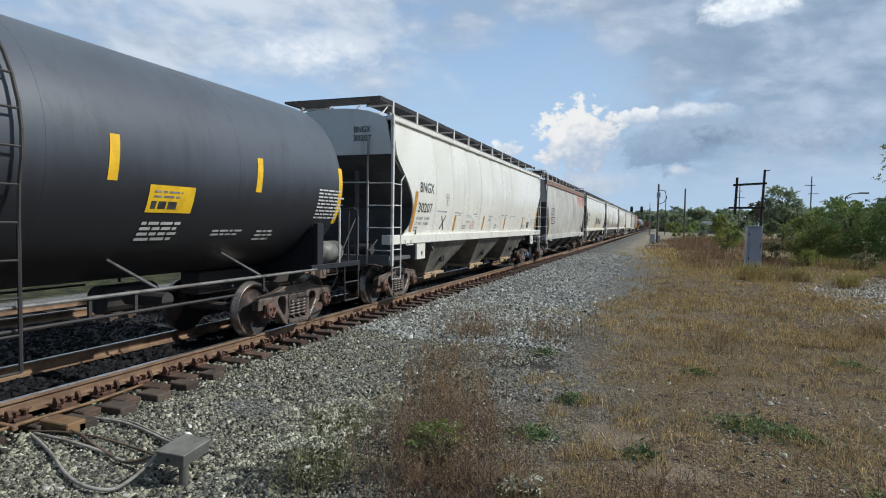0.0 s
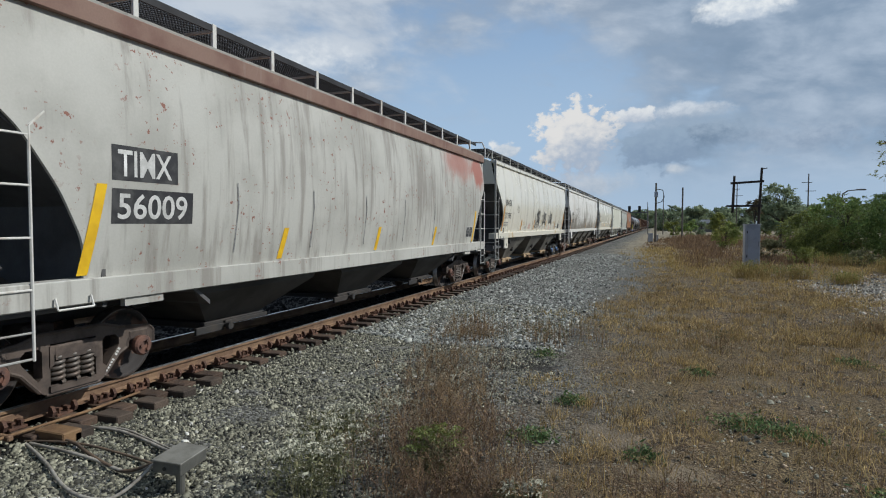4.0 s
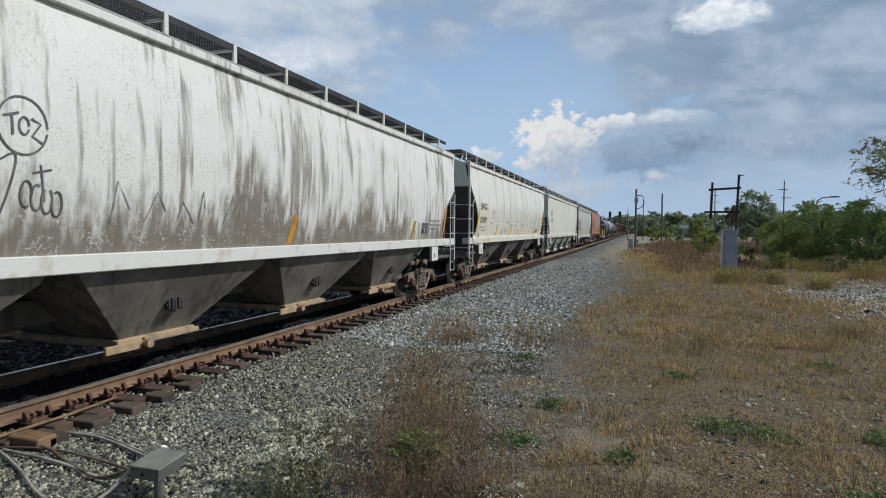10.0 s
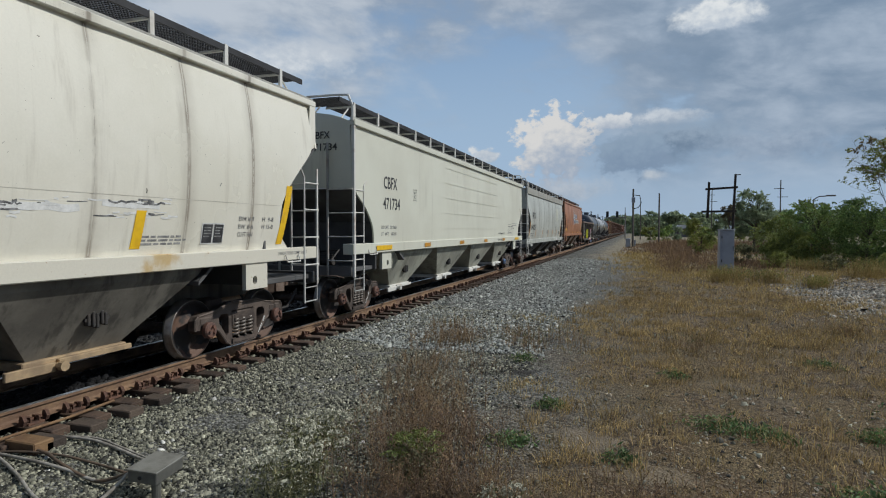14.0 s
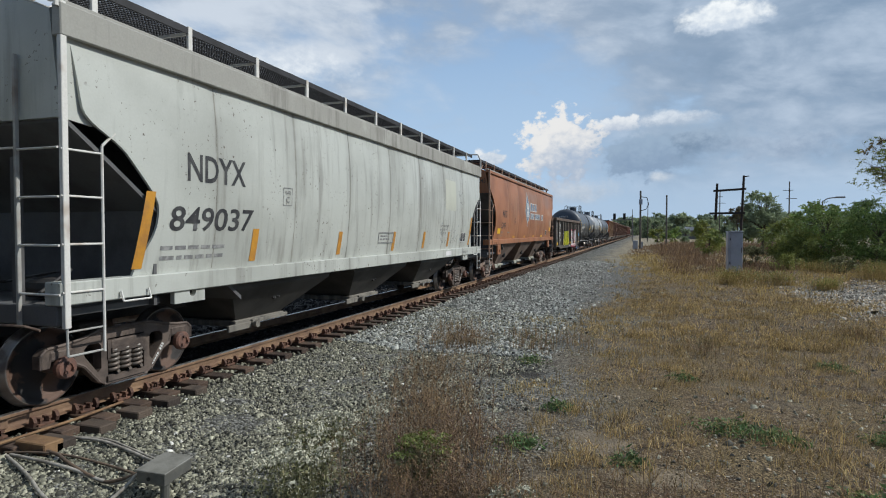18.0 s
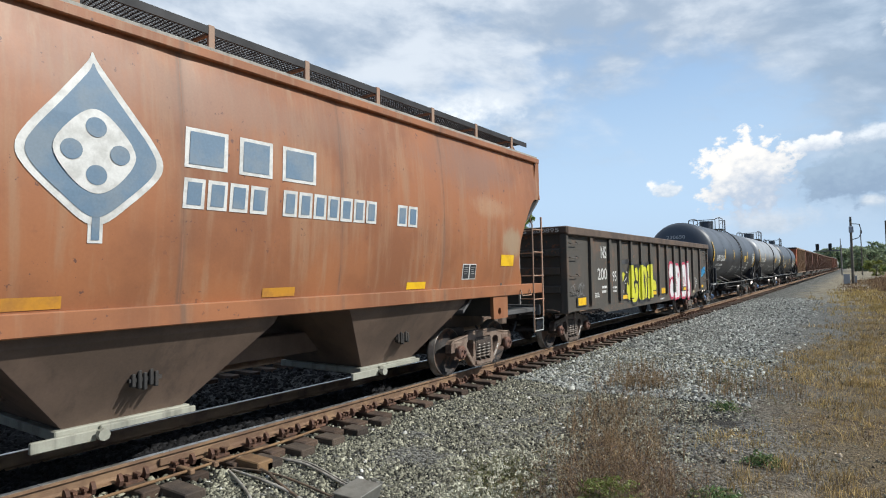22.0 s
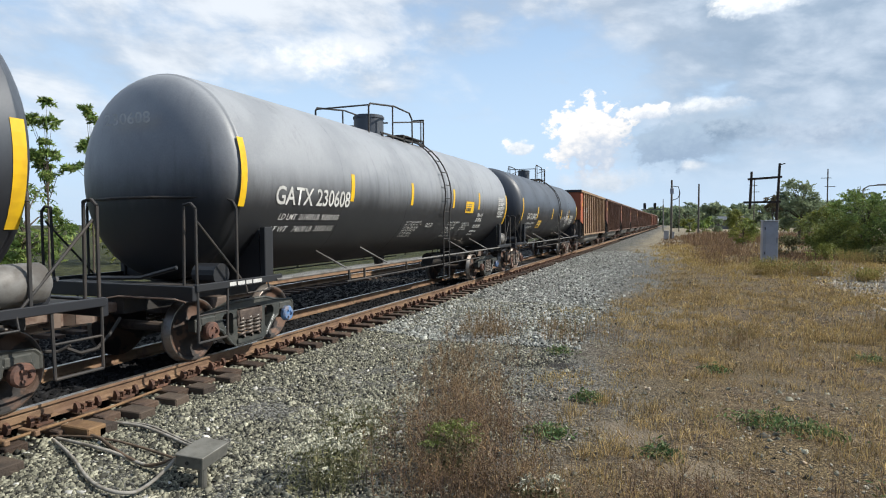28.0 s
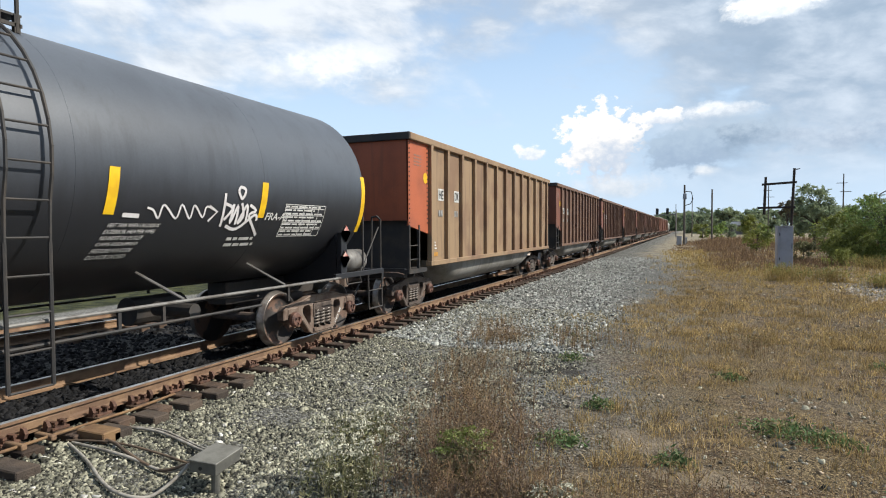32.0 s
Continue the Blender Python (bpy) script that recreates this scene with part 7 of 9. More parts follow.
        for sy, sz in ((13.68, 1.93), (13.64, 1.46)):
            bm = bmesh.new()
            x = 1.54
            vs = [bm.verts.new(p) for p in ((x, sy - 0.17, sz), (x, sy, sz - 0.17), (x, sy + 0.17, sz), (x, sy, sz + 0.17))]
            bm.faces.new(vs)
            bmesh.ops.solidify(bm, geom=bm.faces[:], thickness=0.008)
            part("hazard_diamond", bm, WHITE, car, "white diamond hazard placard")
            bm = bmesh.new()
            bm.faces.new([bm.verts.new(p) for p in ((x + 0.012, sy - 0.09, sz + 0.05), (x + 0.012, sy + 0.09, sz + 0.05), (x + 0.012, sy, sz + 0.14))])
            part("hazard_mark", bm, REDTXT, car)
        bars(car, surf, 10.85, 1.75, 11.5, 1.92, 2, WHITE, 41, 0.008, 0.5)
    dy, dz = (13.15, 2.2) if kind == "tall" else (13.5, 2.03) if kind == "plain" else (12.2, 1.9)
    w, h = (0.75, 0.68) if kind == "tall" else (0.92, 0.56)
    if kind == "low":
        dy, dz, w, h = 11.92, 1.90, 1.08, 0.50
    for j in range(9):
        bars(car, surf, dy + 0.02, dz + h * j / 9, dy + w, dz + h * (j + 0.9) / 9, 1, WHITE, 50 + j, 0.008, 0.5, "table_row")
    if kind != "plain":
        for j in (0, 2, 4, 6, 8, 9):
            z = dz + h * j / 9
            sheet(car, "table_line", surf, dy, z - 0.006, dy + w, z + 0.006, WHITE, 0.010, 0, 1)
        for q in (0.0, 0.45, 0.65, 0.82, 1.0):
            sheet(car, "table_line", surf, dy + w * q - 0.006, dz, dy + w * q + 0.006, dz + h, WHITE, 0.0105, 0.02, 4)
    return car


# ---- open gondola ----


RIBS = (1.66, 3.10, 3.97, 5.02, 6.07, 7.12, 8.16, 9.21, 10.26, 11.33, 12.39, 13.45, 14.78)
FLAX = mat("cream_tag_paint", (0.5, 0.46, 0.30), 0.6, 0.0, (0.4, 0.37, 0.25), 6.0)


def make_gondola():
    L = 16.45
    car = new_car("gondola_car", "weathered black open gondola car with sprayed lettering panels", "gondola car", 167.2)
    hw = 1.55
    surf = lambda z: hw + 0.008
    for sx in (1, -1):
        part("side_sheet", B(*sorted((sx * hw, sx * (hw - 0.03))), 0.05, L - 0.05, 1.02, 2.90), GONBLK, car, "flat black steel side with scraped paint")
        part("top_chord", B(*sorted((sx * (hw - 0.06), sx * (hw + 0.13))), 0.0, L, 2.83, 3.03, bev=0.02), CHORD, car)
        bm = bmesh.new()
        prism(bm, [(0.02, 0.95), (1.2, 0.95), (2.3, 0.92), (2.9, 0.78), (L - 2.9, 0.78), (L - 2.3, 0.92), (L - 1.2, 0.95), (L - 0.02, 0.95), (L - 0.02, 1.08), (0.02, 1.08)], *sorted((sx * (hw - 0.05), sx * (hw + 0.005))), "x")
        part("side_sill", bm, GONBLK, car)
        for y in RIBS:
            bm = bmesh.new()
            prism(bm, [(y - 0.10, 1.05), (y + 0.10, 1.05), (y + 0.085, 2.84), (y - 0.085, 2.84)], *sorted((sx * hw, sx * (hw + 0.075))), "x")
            part("side_rib", bm, GONBLK, car)
        for ye, d in ((0, 1), (L, -1)):
            part("corner_post", B(*sorted((sx * (hw - 0.1), sx * (hw + 0.08))), *sorted((ye, ye + d * 0.12)), 0.93, 2.9, bev=0.015), GONBLK, car)
            for z in (1.45, 1.85, 2.3, 2.65):
                bm = bmesh.new()
                x = sx * (hw + 0.09)
                tube(bm, [(sx * hw, ye + d * 0.2, z), (x, ye + d * 0.2, z - 0.03), (x, ye + d * 0.72, z - 0.03), (sx * hw, ye + d * 0.74, z + 0.03)], 0.012, 6)
                part("grab_iron", bm, GONBLK, car)
            bm = bmesh.new()
            tube(bm, [(sx * 1.52, ye + d * 0.12, 0.98), (sx * 1.52, ye + d * 0.14, 0.50), (sx * 1.52, ye + d * 0.62, 0.50), (sx * 1.52, ye + d * 0.64, 0.98)], 0.016, 6)
            part("sill_step", bm, IRON, car)
    part("floor", B(-hw + 0.03, hw - 0.03, 0.1, L - 0.1, 1.05, 1.13), GONBLK, car)
    for ye, d in ((0, 1), (L, -1)):
        part("end_sheet", B(-hw, hw, *sorted((ye + d * 0.06, ye + d * 0.10)), 0.95, 2.95), GONBLK, car)
        part("end_cap", B(-hw - 0.1, hw + 0.1, *sorted((ye - d * 0.02, ye + d * 0.16)), 2.86, 3.04, bev=0.02), CHORD, car)
        for z in (1.5, 1.95, 2.4):
            bm = bmesh.new()
            prism(bm, [(ye + d * 0.07, z - 0.11), (ye - d * 0.03, z - 0.07), (ye - d * 0.03, z + 0.07), (ye + d * 0.07, z + 0.11)], -hw + 0.1, hw - 0.1, "x")
            part("end_rib", bm, GONBLK, car)
    part("centre_sill", B(-0.17, 0.17, 0.3, L - 0.3, 0.72, 1.05, bev=0.01), GONBLK, car)
    letters(car, "NS", surf, 2.48, 2.28, 2.90, 2.62, WHITE)
    letters(car, "200", surf, 2.19, 1.69, 2.92, 2.01, WHITE)
    letters(car, "895", surf, 3.20, 1.62, 3.71, 1.92, WHITE)
    end_letters(car, "NS  200895", -0.02, 0.30, 2.90, 1.45, 3.0, WHITE, 0.012)
    for y, w in ((0.74, 0.52), (4.13, 0.47), (7.30, 0.46), (8.42, 0.50), (11.68, 0.42), (14.97, 0.46)):
        sheet(car, "reflective_band", surf, y, 1.08, y + w, 1.20 if w < 0.5 else 1.27, YELLOW, 0.03, 0, 1, 1, "orange-yellow reflective plate")
        sheet(car, "band_backing", surf, y - 0.06, 1.05, y + w + 0.06, 1.23 if w < 0.5 else 1.30, SPRAYK, 0.026, 0, 1)
    bars(car, surf, 1.95, 1.22, 2.3, 1.36, 3, WHITE, 60, 0.006)
    bars(car, surf, 2.5, 1.3, 2.95, 1.55, 2, WHITE, 61, 0.006)
    bars(car, surf, 3.4, 1.3, 3.75, 1.5, 2, WHITE, 62, 0.006)
    bars(car, surf, 8.36, 0.86, 8.9, 0.93, 1, WHITE, 63, 0.006, 0.8)
    bars(car, surf, 14.02, 1.25, 14.32, 1.5, 3, WHITE, 64, 0.006, 0.35)
    for k in range(7):
        ribbon(car, surf, arc(0.45 + 0.12 * k, 1.45 + 0.03 * (k % 3), 0.12, 0.14, 70 * k, 70 * k + 230, 8), 0.014, GREYTXT, "spray_stroke", 0.008)
    # sprayed bubble shapes: dark rim, colour, then inner strokes; the ribs carry their own bands
    def closed(pts):
        n = len(pts)
        out = []
        for i in range(n):
            p0, p1, p2, p3 = (Vector(pts[(i + k) % n]) for k in (-1, 0, 1, 2))
            for j in range(4):
                t = j / 4
                p = 0.5 * ((2 * p1) + (p2 - p0) * t + (2 * p0 - 5 * p1 + 4 * p2 - p3) * t * t + (3 * p1 - p0 - 3 * p2 + p3) * t ** 3)
                out.append((p.x, p.y))
        return out + out[:2]

    def piece(items, halo, fill, rim):
        for i, pts in enumerate(items):
            ribbon(car, surf, closed(pts), rim, halo, "spray_rim", 0.004)
            blob(car, surf, pts, fill, 0.008 + 0.0012 * i, "sprayed_shape")
            ribbon(car, surf, closed(pts), rim * 0.35, halo, "spray_rim", 0.019)
        for y in RIBS:
            zs = []
            for pts in items:
                c = closed(pts)
                for (ya, za), (yb, zb) in zip(c, c[1:]):
                    if (ya - y) * (yb - y) <= 0 and ya != yb:
                        zs.append(za + (zb - za) * (y - ya) / (yb - ya))
            if zs:
                lo, hi = max(1.0, min(zs)), max(zs)
                part("sprayed_rib_band", B(hw + 0.02, hw + 0.081, y - 0.106, y + 0.106, lo, hi), fill, car)
                part("sprayed_rib_edge", B(hw + 0.02, hw + 0.080, y - 0.104, y + 0.104, hi, hi + rim * 0.6), halo, car)

    lemon = [[(4.11, 1.75), (4.18, 1.88), (4.31, 1.92), (4.45, 1.87), (4.54, 1.79), (4.42, 1.75), (4.35, 1.65), (4.25, 1.58), (4.15, 1.62)],
             [(4.55, 1.29), (4.6, 1.52), (4.69, 1.63), (4.77, 1.5), (4.78, 1.78), (4.84, 1.97), (5.0, 2.08), (5.18, 2.08), (5.36, 1.97), (5.45, 1.78), (5.47, 1.55), (5.19, 1.34), (5.0, 1.06), (4.82, 1.0), (4.67, 1.07)],
             [(5.41, 1.95), (5.55, 2.04), (5.72, 2.03), (5.78, 1.87), (5.8, 1.6), (5.5, 1.56)],
             [(5.07, 0.98), (5.11, 1.26), (5.23, 1.44), (5.36, 1.56), (5.54, 1.59), (5.71, 1.5), (5.77, 1.29), (5.7, 1.06), (5.53, 0.94), (5.29, 0.9)],
             [(5.78, 1.6), (5.82, 1.94), (5.98, 2.08), (6.17, 2.07), (6.31, 1.9), (6.42, 1.64), (6.5, 1.33), (6.42, 1.04), (6.29, 0.95), (6.09, 0.93), (5.87, 0.96), (5.75, 1.1), (5.8, 1.32)],
             [(6.31, 2.01), (6.51, 2.08), (6.67, 2.02), (6.83, 1.77), (6.78, 1.31), (6.72, 1.08), (6.56, 0.97), (6.43, 1.02), (6.51, 1.41), (6.45, 1.71)],
             [(6.72, 2.01), (6.89, 2.13), (7.12, 2.12), (7.35, 2.0), (7.43, 1.77), (7.22, 1.62), (7.24, 1.27), (7.09, 0.97), (6.83, 0.95), (6.71, 1.08), (6.82, 1.54)],
             [(7.25, 1.59), (7.53, 1.62), (7.77, 1.53), (7.84, 1.33), (7.74, 1.19), (7.3, 1.19)]]
    piece(lemon, SPRAYK, SPRAYY, 0.17)
    ribbon(car, surf, [(4.08, 2.16), (4.4, 2.19), (4.9, 2.22)], 0.13, SPRAYK, "spray_stroke", 0.005)
    for pts in ([(5.5, 1.58), (5.36, 1.54), (5.30, 1.44), (5.37, 1.37), (5.47, 1.41), (5.41, 1.21)], [(6.21, 1.75), (6.38, 1.6), (6.46, 1.3)], [(6.57, 1.72), (6.72, 1.5), (6.7, 1.1)], [(7.33, 1.94), (7.29, 1.86), (7.37, 1.79)], [(6.9, 1.7), (7.1, 1.66), (7.2, 1.5)], [(5.08, 1.4), (5.05, 1.15), (4.95, 1.03)]):
        ribbon(car, surf, pts, 0.045, SPRAYK, "spray_stroke", 0.021)
    for a, b in (((4.35, 1.6), (4.6, 1.72)), ((4.42, 1.56), (4.56, 1.52)), ((4.55, 1.9), (4.66, 1.86))):
        ribbon(car, surf, [a, b], 0.025, SPRAYW, "spray_stroke", 0.02)
    letters(car, "PRDK", surf, 4.10, 1.26, 4.33, 1.34, WHITE)
    blush = [[(9.64, 1.17), (9.74, 1.47), (9.98, 1.60), (10.17, 1.45), (10.2, 0.95), (9.88, 0.86), (9.69, 0.97)],
             [(9.57, 1.88), (9.74, 2.15), (10.13, 2.15), (10.25, 1.98), (10.18, 1.66), (9.92, 1.62), (9.77, 1.55), (9.60, 1.65)],
             [(10.34, 2.1), (10.72, 2.09), (11.04, 2.07), (11.22, 1.74), (11.18, 1.29), (11.07, 0.88), (10.68, 0.83), (10.34, 0.9)],
             [(11.48, 1.85), (11.61, 2.09), (11.92, 2.14), (12.2, 2.03), (12.24, 1.23), (12.07, 0.84), (11.7, 0.81), (11.42, 0.9)],
             [(12.36, 2.12), (12.65, 2.06), (12.74, 1.64), (12.9, 1.32), (12.84, 0.85), (12.44, 0.82)]]
    piece(blush, SPRAYP, SPRAYW, 0.13)
    blob(car, surf, arc(10.93, 1.70, 0.07, 0.1, 0, 315, 7), SPRAYP, 0.021, "sprayed_shape")
    for pts in ([(10.5, 1.95), (10.52, 1.6), (10.72, 1.3), (10.7, 0.9)], [(11.65, 1.75), (11.75, 1.55), (11.75, 1.2)], [(11.75, 1.55), (11.9, 1.6), (12.05, 1.3)], [(12.6, 1.05), (12.7, 1.2), (12.78, 1.0), (12.65, 0.95)]):
        ribbon(car, surf, pts, 0.03, SPRAYP, "spray_stroke", 0.021)
    for a, b, c, d in ((13.51, 1.17, 13.97, 1.20), (13.51, 1.52, 13.97, 1.55), (13.51, 1.17, 13.54, 1.55), (13.94, 1.17, 13.97, 1.55), (13.51, 1.31, 13.97, 1.335), (13.75, 1.31, 13.775, 1.55)):
        sheet(car, "table_line", surf, a, b, c, d, WHITE, 0.008, 0, 1)
    sheet(car, "tag_plate", surf, 13.46, 0.92, 13.70, 1.02, FLAX, 0.008, 0, 1)
    sheet(car, "tag_plate", surf, 13.83, 1.08, 14.05, 1.15, STRUT, 0.008, 0, 1)
    for k, pts in enumerate(([(15.1, 1.85), (14.9, 1.75), (14.88, 1.55), (15.05, 1.5), (15.15, 1.62)], [(15.2, 1.9), (15.2, 1.6), (15.32, 1.58)], [(15.4, 1.9), (15.42, 1.62), (15.55, 1.65), (15.56, 1.95)], [(15.62, 1.7), (15.7, 2.0), (15.75, 1.7)], [(15.82, 1.72), (15.85, 2.02), (15.98, 1.95), (15.9, 1.85), (16.02, 1.7)])):
        ribbon(car, surf, pts, 0.115, SPRAYB, "spray_stroke", 0.01)
    running_gear(car, L, 1.53, (), False)


# ---- coal gondola ----


DARKER = {}


def make_coal():
    L = 14.5
    car = new_car("coal_gondola_car", "tan ribbed coal gondola car with an orange end and tub floor", "gondola car", 235.95)
    hw = 1.50
    surf = lambda z: hw + 0.006
    for sx in (1, -1):
        part("side_sheet", B(*sorted((sx * hw, sx * (hw - 0.03))), 1.15, L - 0.35, 1.15, 4.05), COALBODY, car, "tan ribbed steel side, streaked with dust")
        part("top_chord", B(*sorted((sx * (hw - 0.06), sx * (hw + 0.10))), -0.02, L + 0.02, 4.02, 4.18, bev=0.015), COALBODY, car)
        part("side_sill", B(*sorted((sx * (hw - 0.05), sx * (hw + 0.11))), 1.1, L - 0.3, 1.10, 1.22, bev=0.01), COALBODY, car)
        for k in range(13):
            y = 1.2 + 1.065 * k
            bm = bmesh.new()
            prism(bm, [(y - 0.075, 1.18), (y + 0.075, 1.18), (y + 0.065, 4.05), (y - 0.065, 4.05)], *sorted((sx * hw, sx * (hw + 0.10))), "x")
            part("side_rib", bm, COALBODY, car)
        for ye, d, m in ((0, 1, COALEND), (L, -1, COALBODY)):
            bm = bmesh.new()
            prism(bm, [(ye + d * 0.02, 4.05), (ye + d * 1.15, 4.05), (ye + d * 1.15, 1.88), (ye + d * 0.02, 2.08)], *sorted((sx * (hw - 0.03), sx * (hw + 0.012))), "x")
            part("corner_panel", bm, m, car, "orange painted corner panel")
            bm = bmesh.new()
            for k in range(18):
                z = 2.15 + 0.105 * k
                rod(bm, (sx * (hw + 0.01), ye + d * 0.06, z), (sx * (hw + 0.03), ye + d * 0.06, z), 0.02, 6)
                rod(bm, (sx * (hw + 0.01), ye + d * 1.05, z), (sx * (hw + 0.03), ye + d * 1.05, z), 0.02, 6)
            part("rivet_row", bm, DARKIRON, car)
            for y in (0.03, 0.55):
                part("corner_post", B(*sorted((sx * (hw - 0.03), sx * (hw + 0.03))), *sorted((ye + d * y, ye + d * (y + 0.05))), 1.0, 2.1), DARKIRON, car)
            for z in (1.3, 1.62):
                bm = bmesh.new()
                rod(bm, (sx * hw, ye + d * 0.05, z), (sx * hw, ye + d * 0.6, z), 0.013, 6)
                part("rung", bm, DARKIRON, car)
            part("corner_step", B(*sorted((sx * (hw - 0.3), sx * (hw + 0.03))), *sorted((ye + d * 0.02, ye + d * 1.0)), 0.98, 1.08), DARKIRON, car)
    for ye, d in ((0, 1), (L, -1)):
        part("end_sheet", B(-hw, hw, *sorted((ye + d * 0.02, ye + d * 0.06)), 2.2, 4.1), COALEND if d > 0 else COALBODY, car, "orange painted end")
        part("end_lower", B(-hw + 0.05, hw - 0.05, *sorted((ye + d * 0.12, ye + d * 0.16)), 1.0, 2.25), DARKIRON, car)
        part("end_cap", B(-hw - 0.08, hw + 0.08, *sorted((ye - d * 0.05, ye + d * 0.12)), 4.02, 4.19, bev=0.015), DARKIRON, car)
        part("end_sill", B(-1.4, 1.4, *sorted((ye, ye + d * 0.14)), 0.9, 1.1), DARKIRON, car)
    bm = bmesh.new()
    rows = []
    for y, d in ((2.55, 0.02), (2.8, 0.35), (3.1, 0.66), (3.5, 0.80), (L - 3.5, 0.80), (L - 3.1, 0.66), (L - 2.8, 0.35), (L - 2.55, 0.02)):
        rows.append([bm.verts.new((1.38 * math.copysign(abs(math.cos(a)) ** 0.7, math.cos(a)), y, 1.18 - d * math.sin(a) ** 0.7)) for a in (math.pi * k / 16 for k in range(17))])
    for p, q in zip(rows, rows[1:]):
        for k in range(16):
            bm.faces.new((p[k], p[k + 1], q[k + 1], q[k])).smooth = True
    bmesh.ops.recalc_face_normals(bm, faces=bm.faces[:])
    part("floor_tub", bm, TUB, car, "grey rounded floor tub")
    part("centre_sill", B(-0.17, 0.17, 0.3, L - 0.3, 0.76, 1.08), DARKIRON, car)
    rng = random.Random(7)
    bm = bmesh.new()
    nx, ny = 6, 26
    g = [[bm.verts.new((-1.44 + 2.88 * i / nx, 0.2 + (L - 0.4) * j / ny, 3.75 + rng.uniform(-0.1, 0.1) - 0.1 * abs(i - nx / 2))) for i in range(nx + 1)] for j in range(ny + 1)]
    for j in range(ny):
        for i in range(nx):
            bm.faces.new((g[j][i], g[j][i + 1], g[j + 1][i + 1], g[j + 1][i]))
    part("coal_load", bm, M_STONE_D, car, "black coal heap")
    for i, (y, t) in enumerate(((1.75, "HE"), (2.85, "DX"))):
        sheet(car, "mark_board", surf, y, 2.72, y + 0.36, 3.02, WHITE, 0.004, 0, 1)
        letters(car, t, surf, y + 0.04, 2.76, y + 0.32, 2.98, BLACKP, 0.012)
        bars(car, surf, y + 0.02, 2.3, y + 0.34, 2.5, 1, GREYTXT, 70 + i, 0.006, 0.8)
    sheet(car, "reflective_band", surf, 1.32, 1.32, 1.7, 1.42, AMBER, 0.006, 0, 1)
    bars(car, surf, 1.32, 1.48, 1.66, 1.70, 3, WHITE, 72, 0.006)
    blob(car, surf, arc(0.95, 3.22, 0.12, 0.13, 0, 315, 7), YELLOW, 0.012, "painted_dot")
    bars(car, surf, 0.3, 3.45, 0.8, 3.75, 4, RUSTROOF, 73, 0.012, 0.4)
    bars(car, surf, 13.0, 1.35, 13.2, 1.7, 4, WHITE, 74, 0.006)
    running_gear(car, L, 1.17, (), False, True)
    # its sister cars
    for k in range(1, 8):
        n = len(WHEELS)
        c = copy_thing(car, Matrix.Identity(4))
        c["label"] = "dusty brown ribbed coal gondola car in a row of its kind"
        for o in c.children:
            if o.data and o.data.materials and o.data.materials[0] in (COALBODY, COALEND):
                if o.data.name not in DARKER:
                    DARKER[o.data.name] = o.data.copy()
                    DARKER[o.data.name].materials[0] = COALDARK if o.data.materials[0] == COALBODY else COALRED
                o.data = DARKER[o.data.name]
        CARS.append((c, 235.95 + 16.2 * k))
        for w in [o for o in c.children if o.name.startswith("wheelset")]:
            WHEELS.append((w, tuple(w.location)))


def make_far():
    """The tail of the train, small in the distance: boxcars and a pale tank car."""
    for k, m in enumerate((BROWNCAR, COALRED, BROWNCAR, COALDARK)):
        L = 15.6
        car = new_car("boxcar", "brown boxcar with ribbed sides, far down the train", "boxcar", 366.5 + 17.4 * k)
        part("body", B(-1.5, 1.5, 0, L, 1.1, 4.3, bev=0.03), m, car)
        part("roof", B(-1.54, 1.54, -0.05, L + 0.05, 4.3, 4.42, bev=0.04), TUB, car)
        for sx in (1, -1):
            part("sliding_door", B(*sorted((sx * 1.5, sx * 1.58)), L / 2 - 1.5, L / 2 + 1.5, 1.15, 4.15, bev=0.02), m, car)
            for i in range(10):
                y = 0.5 + (L - 1.0) * i / 9
                part("side_rib", B(*sorted((sx * 1.5, sx * 1.545)), y - 0.05, y + 0.05, 1.2, 4.2), m, car)
        part("centre_sill", B(-0.2, 0.2, 0.3, L - 0.3, 0.76, 1.1), DARKIRON, car)
        running_gear(car, L, 1.5, (), False, True)
    make_tank("pale tank car, far down the train", 437.5, 14.2, OLDWHITE, None, "plain", far=True)


make_train()


# ---- motion of the train ----
SPEED = 7.0


def motions():
    for car, s in CARS:
        walk(car, [(t, pose(XC, s - SPEED * t, 0)) for t in range(0, 33, 4)])
    turn = math.degrees(SPEED / 0.457)
    for w, place in WHEELS:
        walk(w, [(k * 0.1, pose(*place, turn * k * 0.1, 0, 0)) for k in range(321)])


# ---- beside the line ----
GRASS = mat("dry_straw_grass", (0.48, 0.355, 0.155), 0.85, 0.0, (0.31, 0.225, 0.095), 0.8, island=0.65, fine=0.1, tint=(0.21, 0.135, 0.06), leaf=0.3)
THATCH = mat("dead_brown_thatch", (0.17, 0.11, 0.055), 0.9, 0.0, (0.085, 0.057, 0.033), 0.9, island=0.6, fine=0.1, tint=(0.115, 0.115, 0.05), leaf=0.2)
GOLD = mat("golden_grass", (0.46, 0.345, 0.125), 0.85, 0.0, (0.35, 0.26, 0.095), 0.5, island=0.4, fine=0.1, tint=(0.36, 0.24, 0.085), leaf=0.3)
BROWNW = mat("dead_brown_weed", (0.19, 0.125, 0.082), 0.9, 0.0, (0.11, 0.074, 0.053), 1.5, island=0.6, fine=0.1, tint=(0.23, 0.15, 0.07), leaf=0.15)
